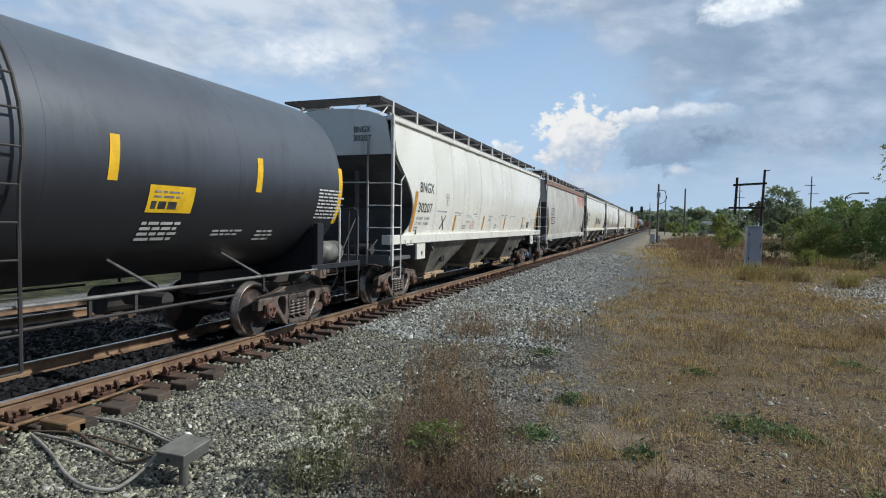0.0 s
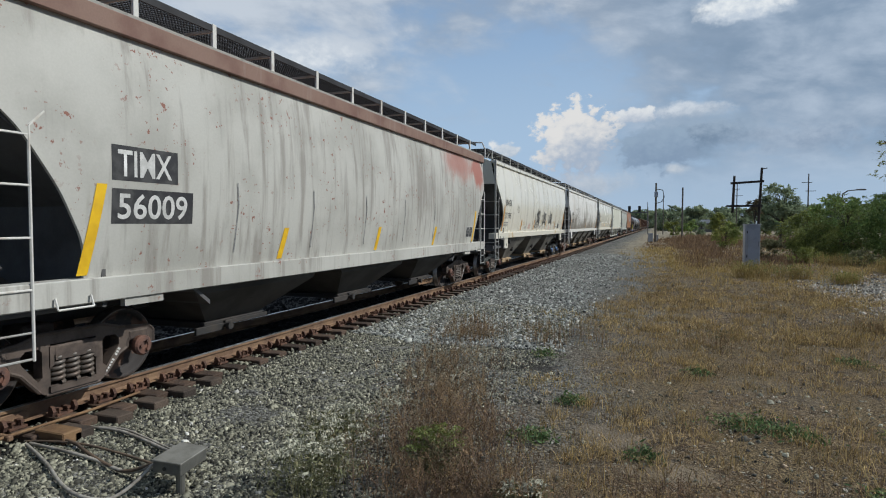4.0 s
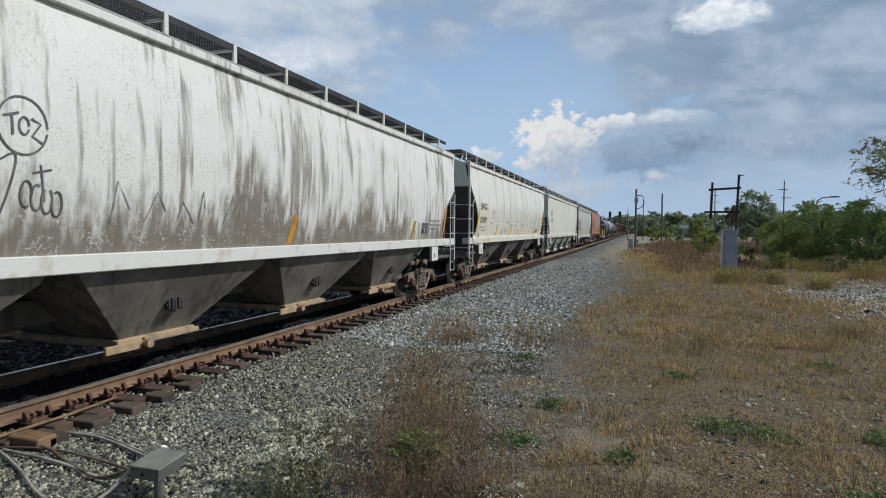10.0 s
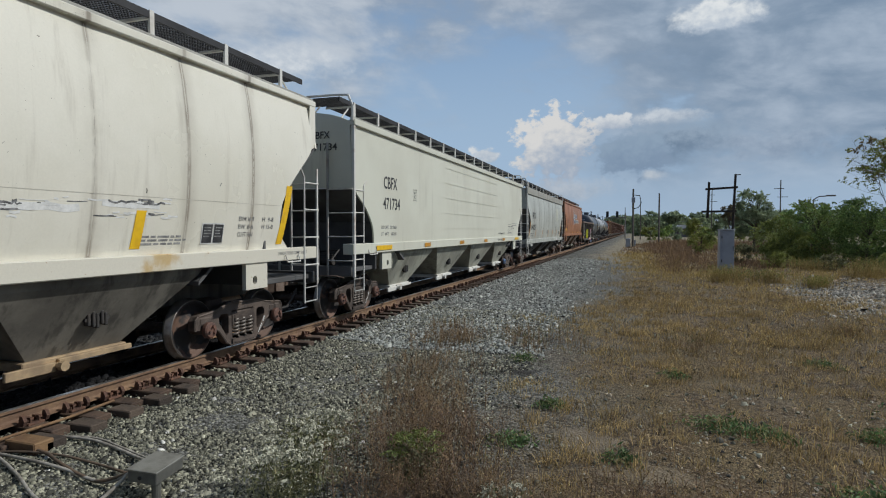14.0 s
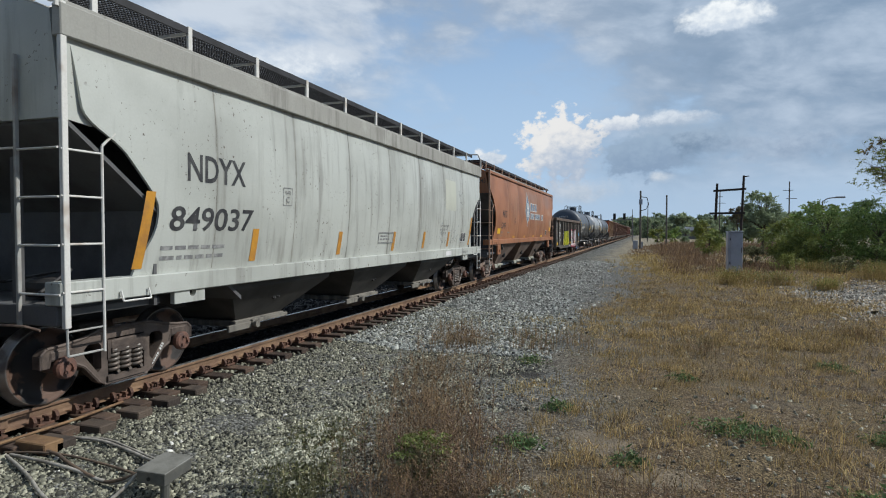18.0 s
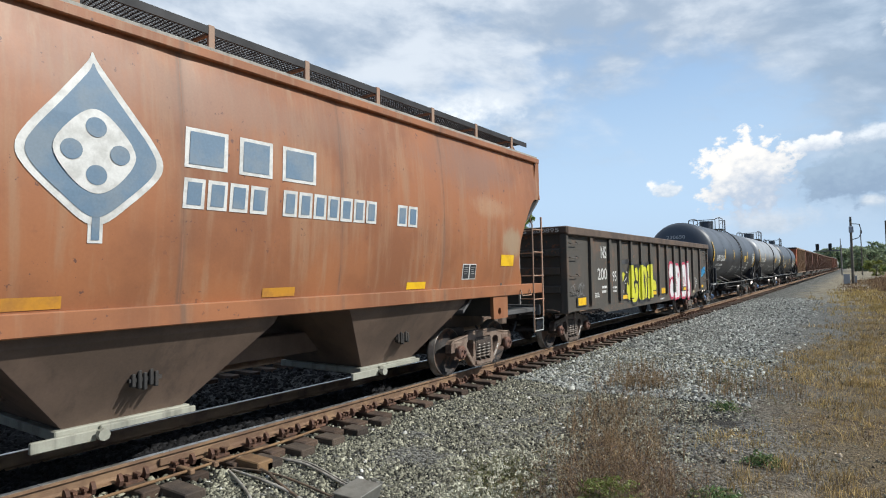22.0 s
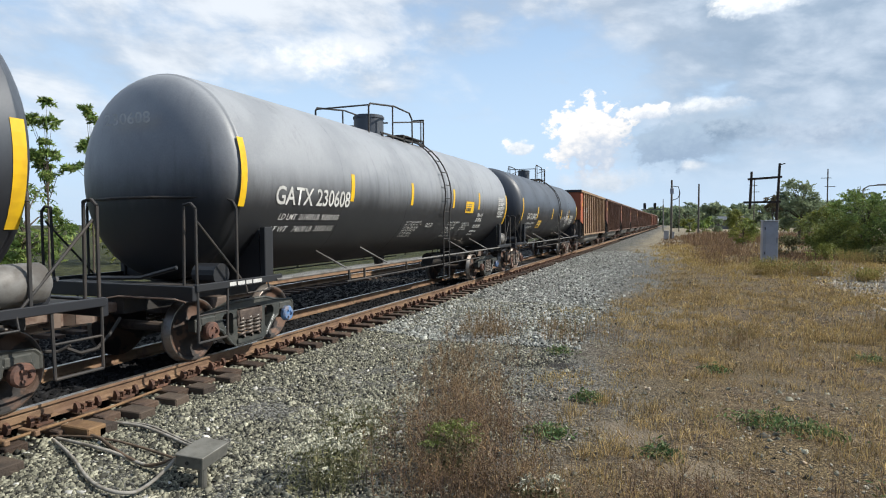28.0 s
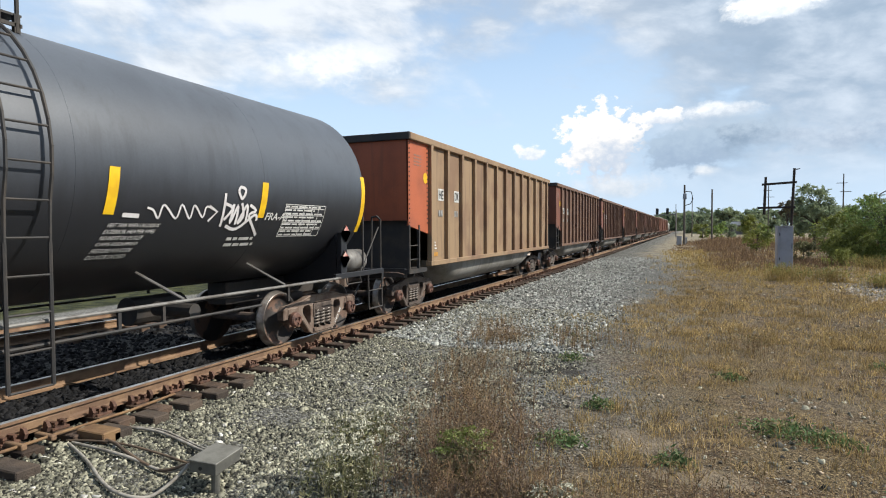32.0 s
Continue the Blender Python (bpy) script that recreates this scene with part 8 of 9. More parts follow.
RUSSET = mat("russet_weed", (0.29, 0.19, 0.10), 0.9, 0.0, (0.175, 0.112, 0.065), 1.5, island=0.6, fine=0.1, tint=(0.25, 0.175, 0.08), leaf=0.15)
STANDW = mat("reddish_dry_stand", (0.20, 0.125, 0.075), 0.9, 0.0, (0.13, 0.085, 0.058), 0.7, island=0.5, fine=0.1, tint=(0.30, 0.20, 0.10), leaf=0.25)
GREENW = mat("fresh_green_weed", (0.125, 0.205, 0.075), 0.7, 0.0, (0.07, 0.13, 0.045), 3.0, island=0.6, fine=0.1, tint=(0.20, 0.19, 0.085), leaf=0.35)
OLIVE = mat("olive_weed", (0.17, 0.175, 0.085), 0.8, 0.0, (0.12, 0.13, 0.065), 3.0, island=0.5, fine=0.1, tint=(0.23, 0.21, 0.11), leaf=0.35)
FLOWER = mat("small_white_flower", (0.50, 0.49, 0.38), 0.8, 0.0, (0.42, 0.41, 0.31), 9.0, island=0.3)
LEAF = mat("sumac_leaf", (0.20, 0.29, 0.085), 0.55, 0.0, (0.13, 0.205, 0.06), 0.5, island=0.55, fine=0.1, tint=(0.31, 0.37, 0.11), leaf=0.5)
LEAF_Y = mat("yellowing_leaf", (0.26, 0.28, 0.07), 0.6, 0.0, (0.17, 0.21, 0.06), 0.5, island=0.45, fine=0.1, leaf=0.4)
# leaf colour paled so that far trees look hazy
LEAF_D = mat("haze_paled_wood_leaf", (0.29, 0.34, 0.20), 0.8, 0.0, (0.23, 0.285, 0.18), 0.1, island=0.35, fine=0.1, leaf=0.45)
LEAF_R = mat("reddening_leaf", (0.22, 0.17, 0.09), 0.7, 0.0, (0.16, 0.14, 0.08), 0.4, island=0.4, fine=0.1, leaf=0.35)
BARK = mat("grey_brown_bark", (0.11, 0.09, 0.07), 0.9, 0.0, (0.07, 0.055, 0.045), 6.0, bump=0.6, bscale=30)
POLE = mat("weathered_pole_wood", (0.135, 0.12, 0.10), 0.9, 0.0, (0.08, 0.07, 0.06), 4.0, bump=0.4, bscale=40)
DARKPOLE = mat("tarred_pole_wood", (0.045, 0.035, 0.028), 0.85, 0.0, (0.03, 0.024, 0.02), 4.0, bump=0.4, bscale=40)
CABINET = mat("grey_cabinet_paint", (0.36, 0.38, 0.42), 0.5, 0.1, (0.30, 0.32, 0.35), 1.5, streak=((0.22, 0.2, 0.18), 0.3, 0.55, 0.8))
SIGNALB = mat("black_signal_paint", (0.02, 0.02, 0.02), 0.6)
ROOFW = mat("pale_metal_roof", (0.72, 0.73, 0.75), 0.5, 0.2, (0.45, 0.47, 0.5), 0.3)
WALLG = mat("dull_wall_paint", (0.20, 0.19, 0.18), 0.8, 0.0, (0.15, 0.145, 0.14), 0.3)
M_LID = mat("dull_galvanised_lid", (0.23, 0.225, 0.20), 0.45, 0.2, (0.17, 0.165, 0.145), 6.0, bump=0.1)
PALESTONE = mat("pale_crushed_stone", (0.32, 0.30, 0.25), 0.8, 0.0, (0.20, 0.185, 0.155), 20.0, island=0.8, tint=(0.28, 0.21, 0.14))
WHITESTONE = mat("white_quartz_stone", (0.58, 0.57, 0.53), 0.8, 0.0, (0.45, 0.44, 0.41), 20.0, island=0.3)

heights = np.vectorize(gz)


def blades(name, x, y, h, w, spread, material, label, category, seed, z0=None):
    """Upright tapered blades or stems, each bent outwards once."""
    rng = np.random.default_rng(seed)
    n = len(x)
    z = heights(x, y) - 0.01 if z0 is None else z0
    a = rng.uniform(0, 6.283, n)
    lean = np.abs(rng.normal(0, spread, n))
    dx, dy = np.cos(a) * lean, np.sin(a) * lean
    b = rng.uniform(0, 6.283, n)
    wx, wy = np.cos(b) * w / 2, np.sin(b) * w / 2
    v = np.empty((n, 5, 3))
    for k, (t, u, s) in enumerate(((0, 0, -1), (0, 0, 1), (0.55, 0.35, -0.8), (0.55, 0.35, 0.8), (1, 1, 0))):
        v[:, k, 0] = x + dx * h * u + wx * s
        v[:, k, 1] = y + dy * h * u + wy * s
        v[:, k, 2] = z + h * t * np.sqrt(np.maximum(0.2, 1 - (lean * u) ** 2 * 0.5))
    f = np.array([(0, 1, 3), (0, 3, 2), (2, 3, 4)])[None] + (np.arange(n) * 5)[:, None, None]
    ob = raw(name, v, f.reshape(-1, 3), material)
    return tagged(ob, label, category, kind="stuff")


def tufts(rng, n, area, per, radius, dens):
    """Places of blades in clumps, kept where dens(x, y) says so."""
    x = rng.uniform(area[0], area[1], n)
    y = area[2] + (area[3] - area[2]) * rng.random(n) ** 1.5
    keep = np.array([rng.random() < dens(p, q) for p, q in zip(x, y)])
    x, y = x[keep], y[keep]
    x = np.repeat(x, per) + rng.normal(0, radius, len(x) * per)
    y = np.repeat(y, per) + rng.normal(0, radius, len(y) * per)
    return x, y


def patch(x, y, s=0.55, k=0.0):
    return noise.noise(Vector((x * s, y * s, k)))


def field(x, y):
    """How grassy the ground is."""
    edge_x = -1.9 + 0.03 * y + 1.3 * patch(x, y, 0.3, 4.0)
    d = smooth(edge_x - 0.4, edge_x + 1.2, x)
    bare = smooth(0.02, 0.28, patch(x, y, 0.5, 9.0))
    clearing = math.exp(-((x - 8.2) / 2.4) ** 2 - ((y - 25) / 5) ** 2)
    return d * (1 - 0.8 * bare) * (1 - 0.95 * clearing)


def make_grass():
    rng = np.random.default_rng(21)
    x, y = tufts(rng, 17000, (-3.5, 12, 3.2, 24), 15, 0.07, lambda a, b: field(a, b) * (0.12 + 0.88 * smooth(-0.2, 0.3, patch(a, b, 2.2, 6.0))))
    h = np.repeat(rng.uniform(0.4, 1.0, len(x) // 15) ** 2 * 1.9 + 0.25, 15) * (np.abs(rng.normal(0.07, 0.03, len(x))) + 0.02)
    blades("dry_grass", x, y, h, 0.0045 + 0.00025 * y, 0.95, GRASS, "short dry straw-coloured grass over the field", "grass", 1)
    x, y = tufts(rng, 6000, (-3.2, 12, 3.2, 26), 14, 0.09, lambda a, b: field(a, b) * (0.1 + 0.9 * smooth(-0.1, 0.35, -patch(a, b, 1.6, 6.0))))
    h = np.repeat(rng.uniform(0.4, 1.5, len(x) // 14), 14) * (np.abs(rng.normal(0.05, 0.03, len(x))) + 0.015)
    blades("dead_thatch", x, y, h, 0.005 + 0.00025 * y, 1.5, THATCH, "matted dead brown thatch between the grass tufts", "grass", 5)
    x, y = tufts(rng, 8500, (-2.5, 22, 14, 62), 13, 0.12, lambda a, b: field(a, b) * (0.4 + 0.6 * smooth(-0.25, 0.2, patch(a, b, 1.2, 6.0))))
    h = np.repeat(rng.uniform(0.5, 1.4, len(x) // 13), 13) * (np.abs(rng.normal(0.085, 0.04, len(x))) + 0.03)
    blades("meadow_grass", x, y, h, 0.006 + 0.0004 * y, 1.4, GRASS, "dry meadow grass farther over the field", "grass", 2)
    gold = ((4.6, 27.5, 1.9, 2.2), (6.6, 29.5, 1.6, 1.5), (9.8, 33.0, 2.6, 1.6), (1.2, 38.0, 1.6, 7.0), (0.2, 52.0, 1.4, 8.0), (2.2, 30.0, 1.4, 4.0), (4.2, 33.8, 1.6, 1.6), (-0.7, 9.6, 0.55, 0.5), (-0.2, 11.2, 0.7, 0.6), (5.2, 19.5, 1.2, 0.9), (-2.2, 15.2, 0.8, 0.5), (13.5, 36, 3, 2.2), (3.65, 28.2, 1.3, 1.6), (3.7, 14.9, 1.4, 0.7), (-1.3, 9.0, 0.6, 0.5))

    def golden(a, b):
        return max(math.exp(-((a - p) / r) ** 2 - ((b - q) / s) ** 2) for p, q, r, s in gold)

    x, y = tufts(rng, 13000, (-3.5, 18, 8, 62), 11, 0.11, lambda a, b: golden(a, b) * (0.3 + 0.7 * smooth(-0.3, 0.25, patch(a, b, 1.1, 2.0))))
    h = np.repeat(rng.uniform(0.5, 1.3, len(x) // 11), 11) * (np.abs(rng.normal(0.17, 0.07, len(x))) * np.clip(y / 25, 0.4, 1.25) + 0.03)
    blades("golden_grass", x, y, h, 0.004 + 0.0004 * y, 1.1, GOLD, "tall golden grass in loose clumps", "grass", 3)
    # rusty brown stand by the cabinet
    def stand(a, b):
        return max(math.exp(-((a - p) / r) ** 2 - ((b - q) / s) ** 2) for p, q, r, s in ((3.3, 47, 1.9, 7.0), (1.9, 42, 0.7, 7.0), (5.5, 40, 2.2, 2.6), (8.5, 42, 3, 2.5), (3.0, 62, 3.5, 8), (2.5, 82, 3.0, 14), (8.0, 88, 5.0, 16), (15.0, 80, 5.0, 16)))
    x, y = tufts(rng, 10000, (-1.5, 20, 34, 115), 9, 0.2, stand)
    h = np.abs(rng.normal(0.30, 0.18, len(x))) * np.clip((x + 0.2) / 3.0, 0.35, 1.2) * np.clip(y / 60, 0.8, 1.4) + 0.08
    blades("brown_weeds", x, y, h, 0.008 + 0.0004 * y, 0.7, STANDW, "dense stand of dead brown weeds", "weeds", 4)


make_grass()


def weed_clump(name, label, cx, cy, rx, ry, n, h, material, seed, twigs=10, flowers=None, w=0.008, lean=0.16):
    """Branched dead or flowering weeds: stems with many fine side twigs."""
    rng = np.random.default_rng(seed)
    px = cx + rx * rng.normal(0, 0.5, n)
    py = cy + ry * rng.normal(0, 0.5, n)
    pz = heights(px, py)
    hh = h * rng.uniform(0.55, 1.15, n)
    a, b = rng.uniform(0, 6.283, n), np.abs(rng.normal(0, lean, n))
    lx, ly = np.cos(a) * b, np.sin(a) * b
    xs, ys, zs, dx, dy, dz, ww = [px], [py], [pz], [lx * hh], [ly * hh], [hh], [np.full(n, w)]
    t = rng.uniform(0.25, 0.98, (n, twigs))
    ln = hh[:, None] * (1.05 - t) * rng.uniform(0.25, 0.4 + 1.4 * lean, (n, twigs))
    g = rng.uniform(0, 6.283, (n, twigs))
    up = rng.uniform(0.3, 1.0, (n, twigs))
    xs.append((px[:, None] + lx[:, None] * hh[:, None] * t).ravel())
    ys.append((py[:, None] + ly[:, None] * hh[:, None] * t).ravel())
    zs.append((pz[:, None] + hh[:, None] * t).ravel())
    dx.append((np.cos(g) * ln).ravel())
    dy.append((np.sin(g) * ln).ravel())
    dz.append((ln * up).ravel())
    ww.append(np.full(n * twigs, w * 0.6))
    x, y, z, dx, dy, dz, ww = (np.concatenate(v) for v in (xs, ys, zs, dx, dy, dz, ww))
    m = len(x)
    q = rng.uniform(0, 6.283, m)
    v = np.empty((m, 6, 3))
    for k in range(3):
        c, s = np.cos(q + 2.094 * k) * ww / 2, np.sin(q + 2.094 * k) * ww / 2
        v[:, k] = np.stack([x + c, y + s, z], -1)
        v[:, k + 3] = np.stack([x + dx + c * 0.3, y + dy + s * 0.3, z + dz], -1)
    f = np.array([(0, 1, 4), (0, 4, 3), (1, 2, 5), (1, 5, 4), (2, 0, 3), (2, 3, 5)])[None] + (np.arange(m) * 6)[:, None, None]
    e = tagged(new(name), label, "weeds")
    st = raw("stem_growth", v, f.reshape(-1, 3), material)
    st.parent = e
    st["kind"] = "stuff"
    tips = np.stack([x + dx, y + dy, z + dz], -1)
    if flowers:
        mat_f, size, share = flowers
        tips = tips[rng.random(len(tips)) < share]
        o = leaves_at(rng, tips, size)
        fl = raw("blossom" if mat_f is FLOWER else "foliage", *o, mat_f)
        fl.parent = e
        fl["kind"] = "stuff"
    return e


def leaves_at(rng, p, size, long=1.0):
    """Small folded leaf shapes at points, turned at random."""
    n = len(p)
    a = rng.normal(0, 1, (n, 3))
    a /= np.linalg.norm(a, axis=1)[:, None]
    b = np.cross(a, rng.normal(0, 1, (n, 3)))
    b /= np.linalg.norm(b, axis=1)[:, None]
    c = np.cross(a, b)
    s = (size * rng.uniform(0.6, 1.4, n))[:, None]
    v = np.stack([p - a * s * long, p + b * s * 0.45 + c * s * 0.12, p + a * s * long, p - b * s * 0.45 + c * s * 0.12], 1)
    f = np.array([(0, 1, 2), (0, 2, 3)])[None] + (np.arange(n) * 4)[:, None, None]
    return v, f.reshape(-1, 3)


def make_weeds():
    k = 100
    for cx, cy, rx, ry, n, h in ((-2.05, 5.6, 0.75, 0.8, 210, 0.52), (-2.6, 7.4, 0.66, 0.8, 110, 0.52), (-2.1, 6.4, 0.6, 0.6, 70, 0.5), (-3.3, 9.4, 0.9, 1.0, 110, 0.36), (-1.5, 4.6, 0.75, 0.5, 230, 0.42), (-3.6, 11.6, 0.8, 0.7, 150, 0.36), (0.3, 4.9, 0.9, 0.5, 80, 0.38), (-0.2, 4.3, 0.8, 0.35, 120, 0.34)):
        k += 1
        weed_clump("dead_weeds", "clump of thin dead brown weeds on gravel", cx, cy, rx, ry, n, h, BROWNW if k % 2 else RUSSET, k, 15, (RUSSET if k % 2 else BROWNW, 0.011, 0.6), 0.0075, 0.34)
    for cx, cy, rx, ry, n, h in ((-2.95, 4.7, 0.42, 0.45, 60, 0.45), (-3.35, 5.8, 0.45, 0.5, 46, 0.4), (-1.95, 5.15, 0.22, 0.25, 40, 0.5), (-0.95, 4.55, 0.2, 0.15, 14, 0.35)):
        k += 1
        e = weed_clump("flowering_weed", "pale green weed with small white flower heads", cx, cy, rx, ry, n, h, OLIVE, k, 12, (FLOWER, 0.010, 0.5 if k % 3 else 0.25))
        rng = np.random.default_rng(k)
        p = np.stack([cx + rx * rng.normal(0, 0.5, 900), cy + ry * rng.normal(0, 0.5, 900), gz(cx, cy) + h * rng.uniform(0.05, 0.75, 900)], -1)
        ob = raw("foliage", *leaves_at(rng, p, 0.022, 1.3), OLIVE)
        ob.parent, ob["kind"] = e, "stuff"
        # flat flower heads made of many tiny blossoms
        m = n // 2
        c = np.stack([cx + rx * rng.normal(0, 0.5, m), cy + ry * rng.normal(0, 0.5, m), gz(cx, cy) + h * rng.uniform(0.7, 1.05, m)], -1)
        r, a = 0.075 * np.sqrt(rng.random((m, 40))), rng.uniform(0, 6.283, (m, 40))
        p = c[:, None] + np.stack([r * np.cos(a), r * np.sin(a), rng.normal(0, 0.008, (m, 40)) - r * 0.25], -1)
        ob = raw("flower_head", *leaves_at(rng, p.reshape(-1, 3), 0.017), LEAF_Y if k % 3 == 0 else FLOWER)
        ob.parent, ob["kind"] = e, "stuff"
    for cx, cy, r, n in ((1.05, 7.75, 0.40, 520), (1.5, 7.6, 0.25, 300), (-1.3, 6.5, 0.26, 380), (-1.05, 8.0, 0.2, 260), (2.75, 8.0, 0.28, 300), (2.0, 5.9, 0.3, 320), (-0.1, 6.2, 0.18, 200), (3.3, 12.3, 0.3, 220), (-1.9, 10.6, 0.25, 200), (0.65, 10.4, 0.22, 160), (3.6, 9.6, 0.35, 260)):
        k += 1
        rng = np.random.default_rng(k)
        x, y = cx + r * rng.normal(0, 0.55, n), cy + r * rng.normal(0, 0.45, n)
        z = heights(x, y) + np.abs(rng.normal(0, 0.065, n)) * np.exp(-((x - cx) ** 2 + (y - cy) ** 2) / r ** 2) + 0.012
        ob = raw("green_weed", *leaves_at(rng, np.stack([x, y, z], -1), 0.022, 1.6), GREENW)
        tagged(ob, "low leafy green weed on dry ground", "weed", kind="stuff")
    for cx, cy in ((-2.0, 11.6), (-2.3, 12.6), (-1.3, 12.2), (-4.2, 13.5), (1.2, 12.9), (4.6, 15.5)):
        k += 1
        weed_clump("scrub_tuft", "low russet scrub tuft on gravel", cx, cy, 0.5, 0.45, 60, 0.32, RUSSET, k, 10, (OLIVE, 0.016, 0.25))

    for cx, cy, r, h in ((10.6, 33.0, 1.1, 0.85), (13.2, 35.5, 1.3, 1.0), (3.9, 28.6, 0.9, 0.75), (5.6, 29.5, 0.9, 0.6), (7.2, 28.0, 0.6, 0.5), (9.0, 36.8, 1.2, 0.7), (15.0, 36.5, 1.3, 0.9)):
        k += 1
        weed_clump("golden_weeds", "feathery golden-yellow weeds in the dry field", cx, cy, r, r, 130, h, GOLD, k, 12, (LEAF_Y, 0.03, 0.5), 0.018)
    for cx, cy, h in ((0.15, 3.9, 0.75), (0.95, 4.6, 0.55), (1.5, 5.3, 0.5), (-0.5, 3.7, 0.5), (2.3, 4.9, 0.45), (-1.2, 3.75, 0.5)):
        k += 1
        weed_clump("dead_stalks", "few bare brown stalks standing in the grass", cx, cy, 0.3, 0.2, 9, h, BROWNW, k, 9, (BROWNW, 0.01, 0.4), 0.009)


make_weeds()


def make_stones():
    def bed(x, y, r):
        return r < (1.0 if x < -3.2 else smooth(-1.2, -3.2, x))

    stones("ballast", 92000, (-6.0, -1.3, 2.8, 17.0), 0.0148, M_STONE, "angular grey crushed-stone ballast", 31, keep=bed)
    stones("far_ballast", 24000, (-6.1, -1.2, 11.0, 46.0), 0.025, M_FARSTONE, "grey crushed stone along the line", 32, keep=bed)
    stones("white_stones", 150, (-6.0, -2.8, 3.0, 14.0), 0.024, WHITESTONE, "scattered pale quartz stones in the ballast", 33)
    stones("crib_ballast", 15000, (-7.98, -6.68, 2.0, 26.0), 0.030, M_STONE_D, "ballast between the sleepers, blackened for the shade under the train", 34, lift=0.075)
    stones("crib_ends", 2500, (-6.56, -6.0, 2.0, 26.0), 0.022, M_STONE, "ballast between the sleeper ends", 39, lift=0.02)
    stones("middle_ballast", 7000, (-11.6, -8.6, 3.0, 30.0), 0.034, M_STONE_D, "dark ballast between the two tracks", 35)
    stones("field_stones", 5200, (-2.5, 9.0, 3.2, 26.0), 0.020, M_STONE, "scattered grey stones in the field", 36, keep=lambda x, y, r: r < 0.25 + 0.75 * (1 - field(x, y)))

    stones("clearing_stones", 9000, (5.0, 13.0, 18.0, 33.0), 0.036, PALESTONE, "pale crushed stone in a clearing of the grass", 37, keep=lambda x, y, r: r < 1.3 * math.exp(-((x - 8.2) / 2.6) ** 2 - ((y - 25) / 5.5) ** 2))
    stones("soil_chips", 7000, (-3.0, 9.0, 3.2, 17.0), 0.012, PALESTONE, "small pale stone chips on dry soil", 38, keep=lambda x, y, r: r < 0.3 + 0.7 * (1 - field(x, y)))


make_stones()


# ---- track-side box with cables, and the rods by the rail ----


def make_box():
    e = tagged(new("junction_box"), "small grey steel junction box on the ballast", "junction box")
    e.matrix_basis = pose(-4.13, 4.25, -0.235, 2, 3, 7)
    part("housing", B(-0.142, 0.142, -0.19, 0.19, 0.0, 0.105, bev=0.006), M_GREYBOX, e)
    part("lid", B(-0.153, 0.153, -0.202, 0.202, 0.105, 0.123, bev=0.005), M_LID, e, "flat steel lid with a bright edge")
    bm = bmesh.new()
    rod(bm, (0.07, -0.09, -0.22), (0.07, -0.09, 0.01), 0.04, 12)
    part("stub_pipe", bm, M_GREYBOX, e)
    bm = bmesh.new()
    rod(bm, (-0.02, -0.198, 0.05), (-0.02, -0.188, 0.05), 0.018, 10)
    part("knock_out", bm, SIGNALB, e)
    runs = ([(-6.0, 4.12), (-5.41, 3.9), (-4.92, 3.69), (-4.54, 3.66), (-4.40, 3.84), (-4.30, 4.08)],
            [(-6.0, 4.16), (-5.49, 4.13), (-5.15, 4.2), (-4.83, 4.17), (-4.66, 4.24), (-4.32, 4.22)],
            [(-5.95, 4.36), (-5.6, 4.33), (-5.34, 4.25), (-4.96, 4.17), (-4.7, 4.2), (-4.33, 4.26)],
            [(-6.05, 4.67), (-5.61, 4.77), (-5.16, 4.79), (-4.72, 4.73), (-4.34, 4.42)],
            [(-5.9, 4.72), (-5.55, 4.83), (-5.15, 4.83), (-4.7, 4.78), (-4.33, 4.47)],
            [(-6.1, 4.18), (-5.67, 4.33), (-5.0, 4.46), (-4.5, 4.44), (-4.33, 4.38)])
    for i, run in enumerate(runs):
        cu = bpy.data.curves.new("cable", "CURVE")
        cu.dimensions, cu.bevel_depth, cu.bevel_resolution = "3D", 0.017 if i < 4 else 0.013, 2
        sp = cu.splines.new("NURBS")
        sp.points.add(len(run) - 1)
        sp.order_u, sp.use_endpoint_u = 3, True
        for k, (x, y) in enumerate(run):
            last = k == len(run) - 1
            sp.points[k].co = (x, y, -0.20 if last else gz(x, y) + 0.045 + 0.02 * (k % 2), 1)
        ob = bpy.data.objects.new("cable", cu)
        scene.collection.objects.link(ob)
        me = bpy.data.meshes.new_from_object(ob.evaluated_get(bpy.context.evaluated_depsgraph_get()))
        bpy.data.objects.remove(ob)
        me.materials.clear()
        c = put("cable", me, M_CABLE if i in (0, 1, 3, 4) else M_CABLE_B)
        shade_smooth(c)
        tagged(c, "slack grey cable lying on the ballast" if i in (0, 1, 3, 4) else "rust-brown cable lying on the ballast", "cable", "cables of the box")


make_box()


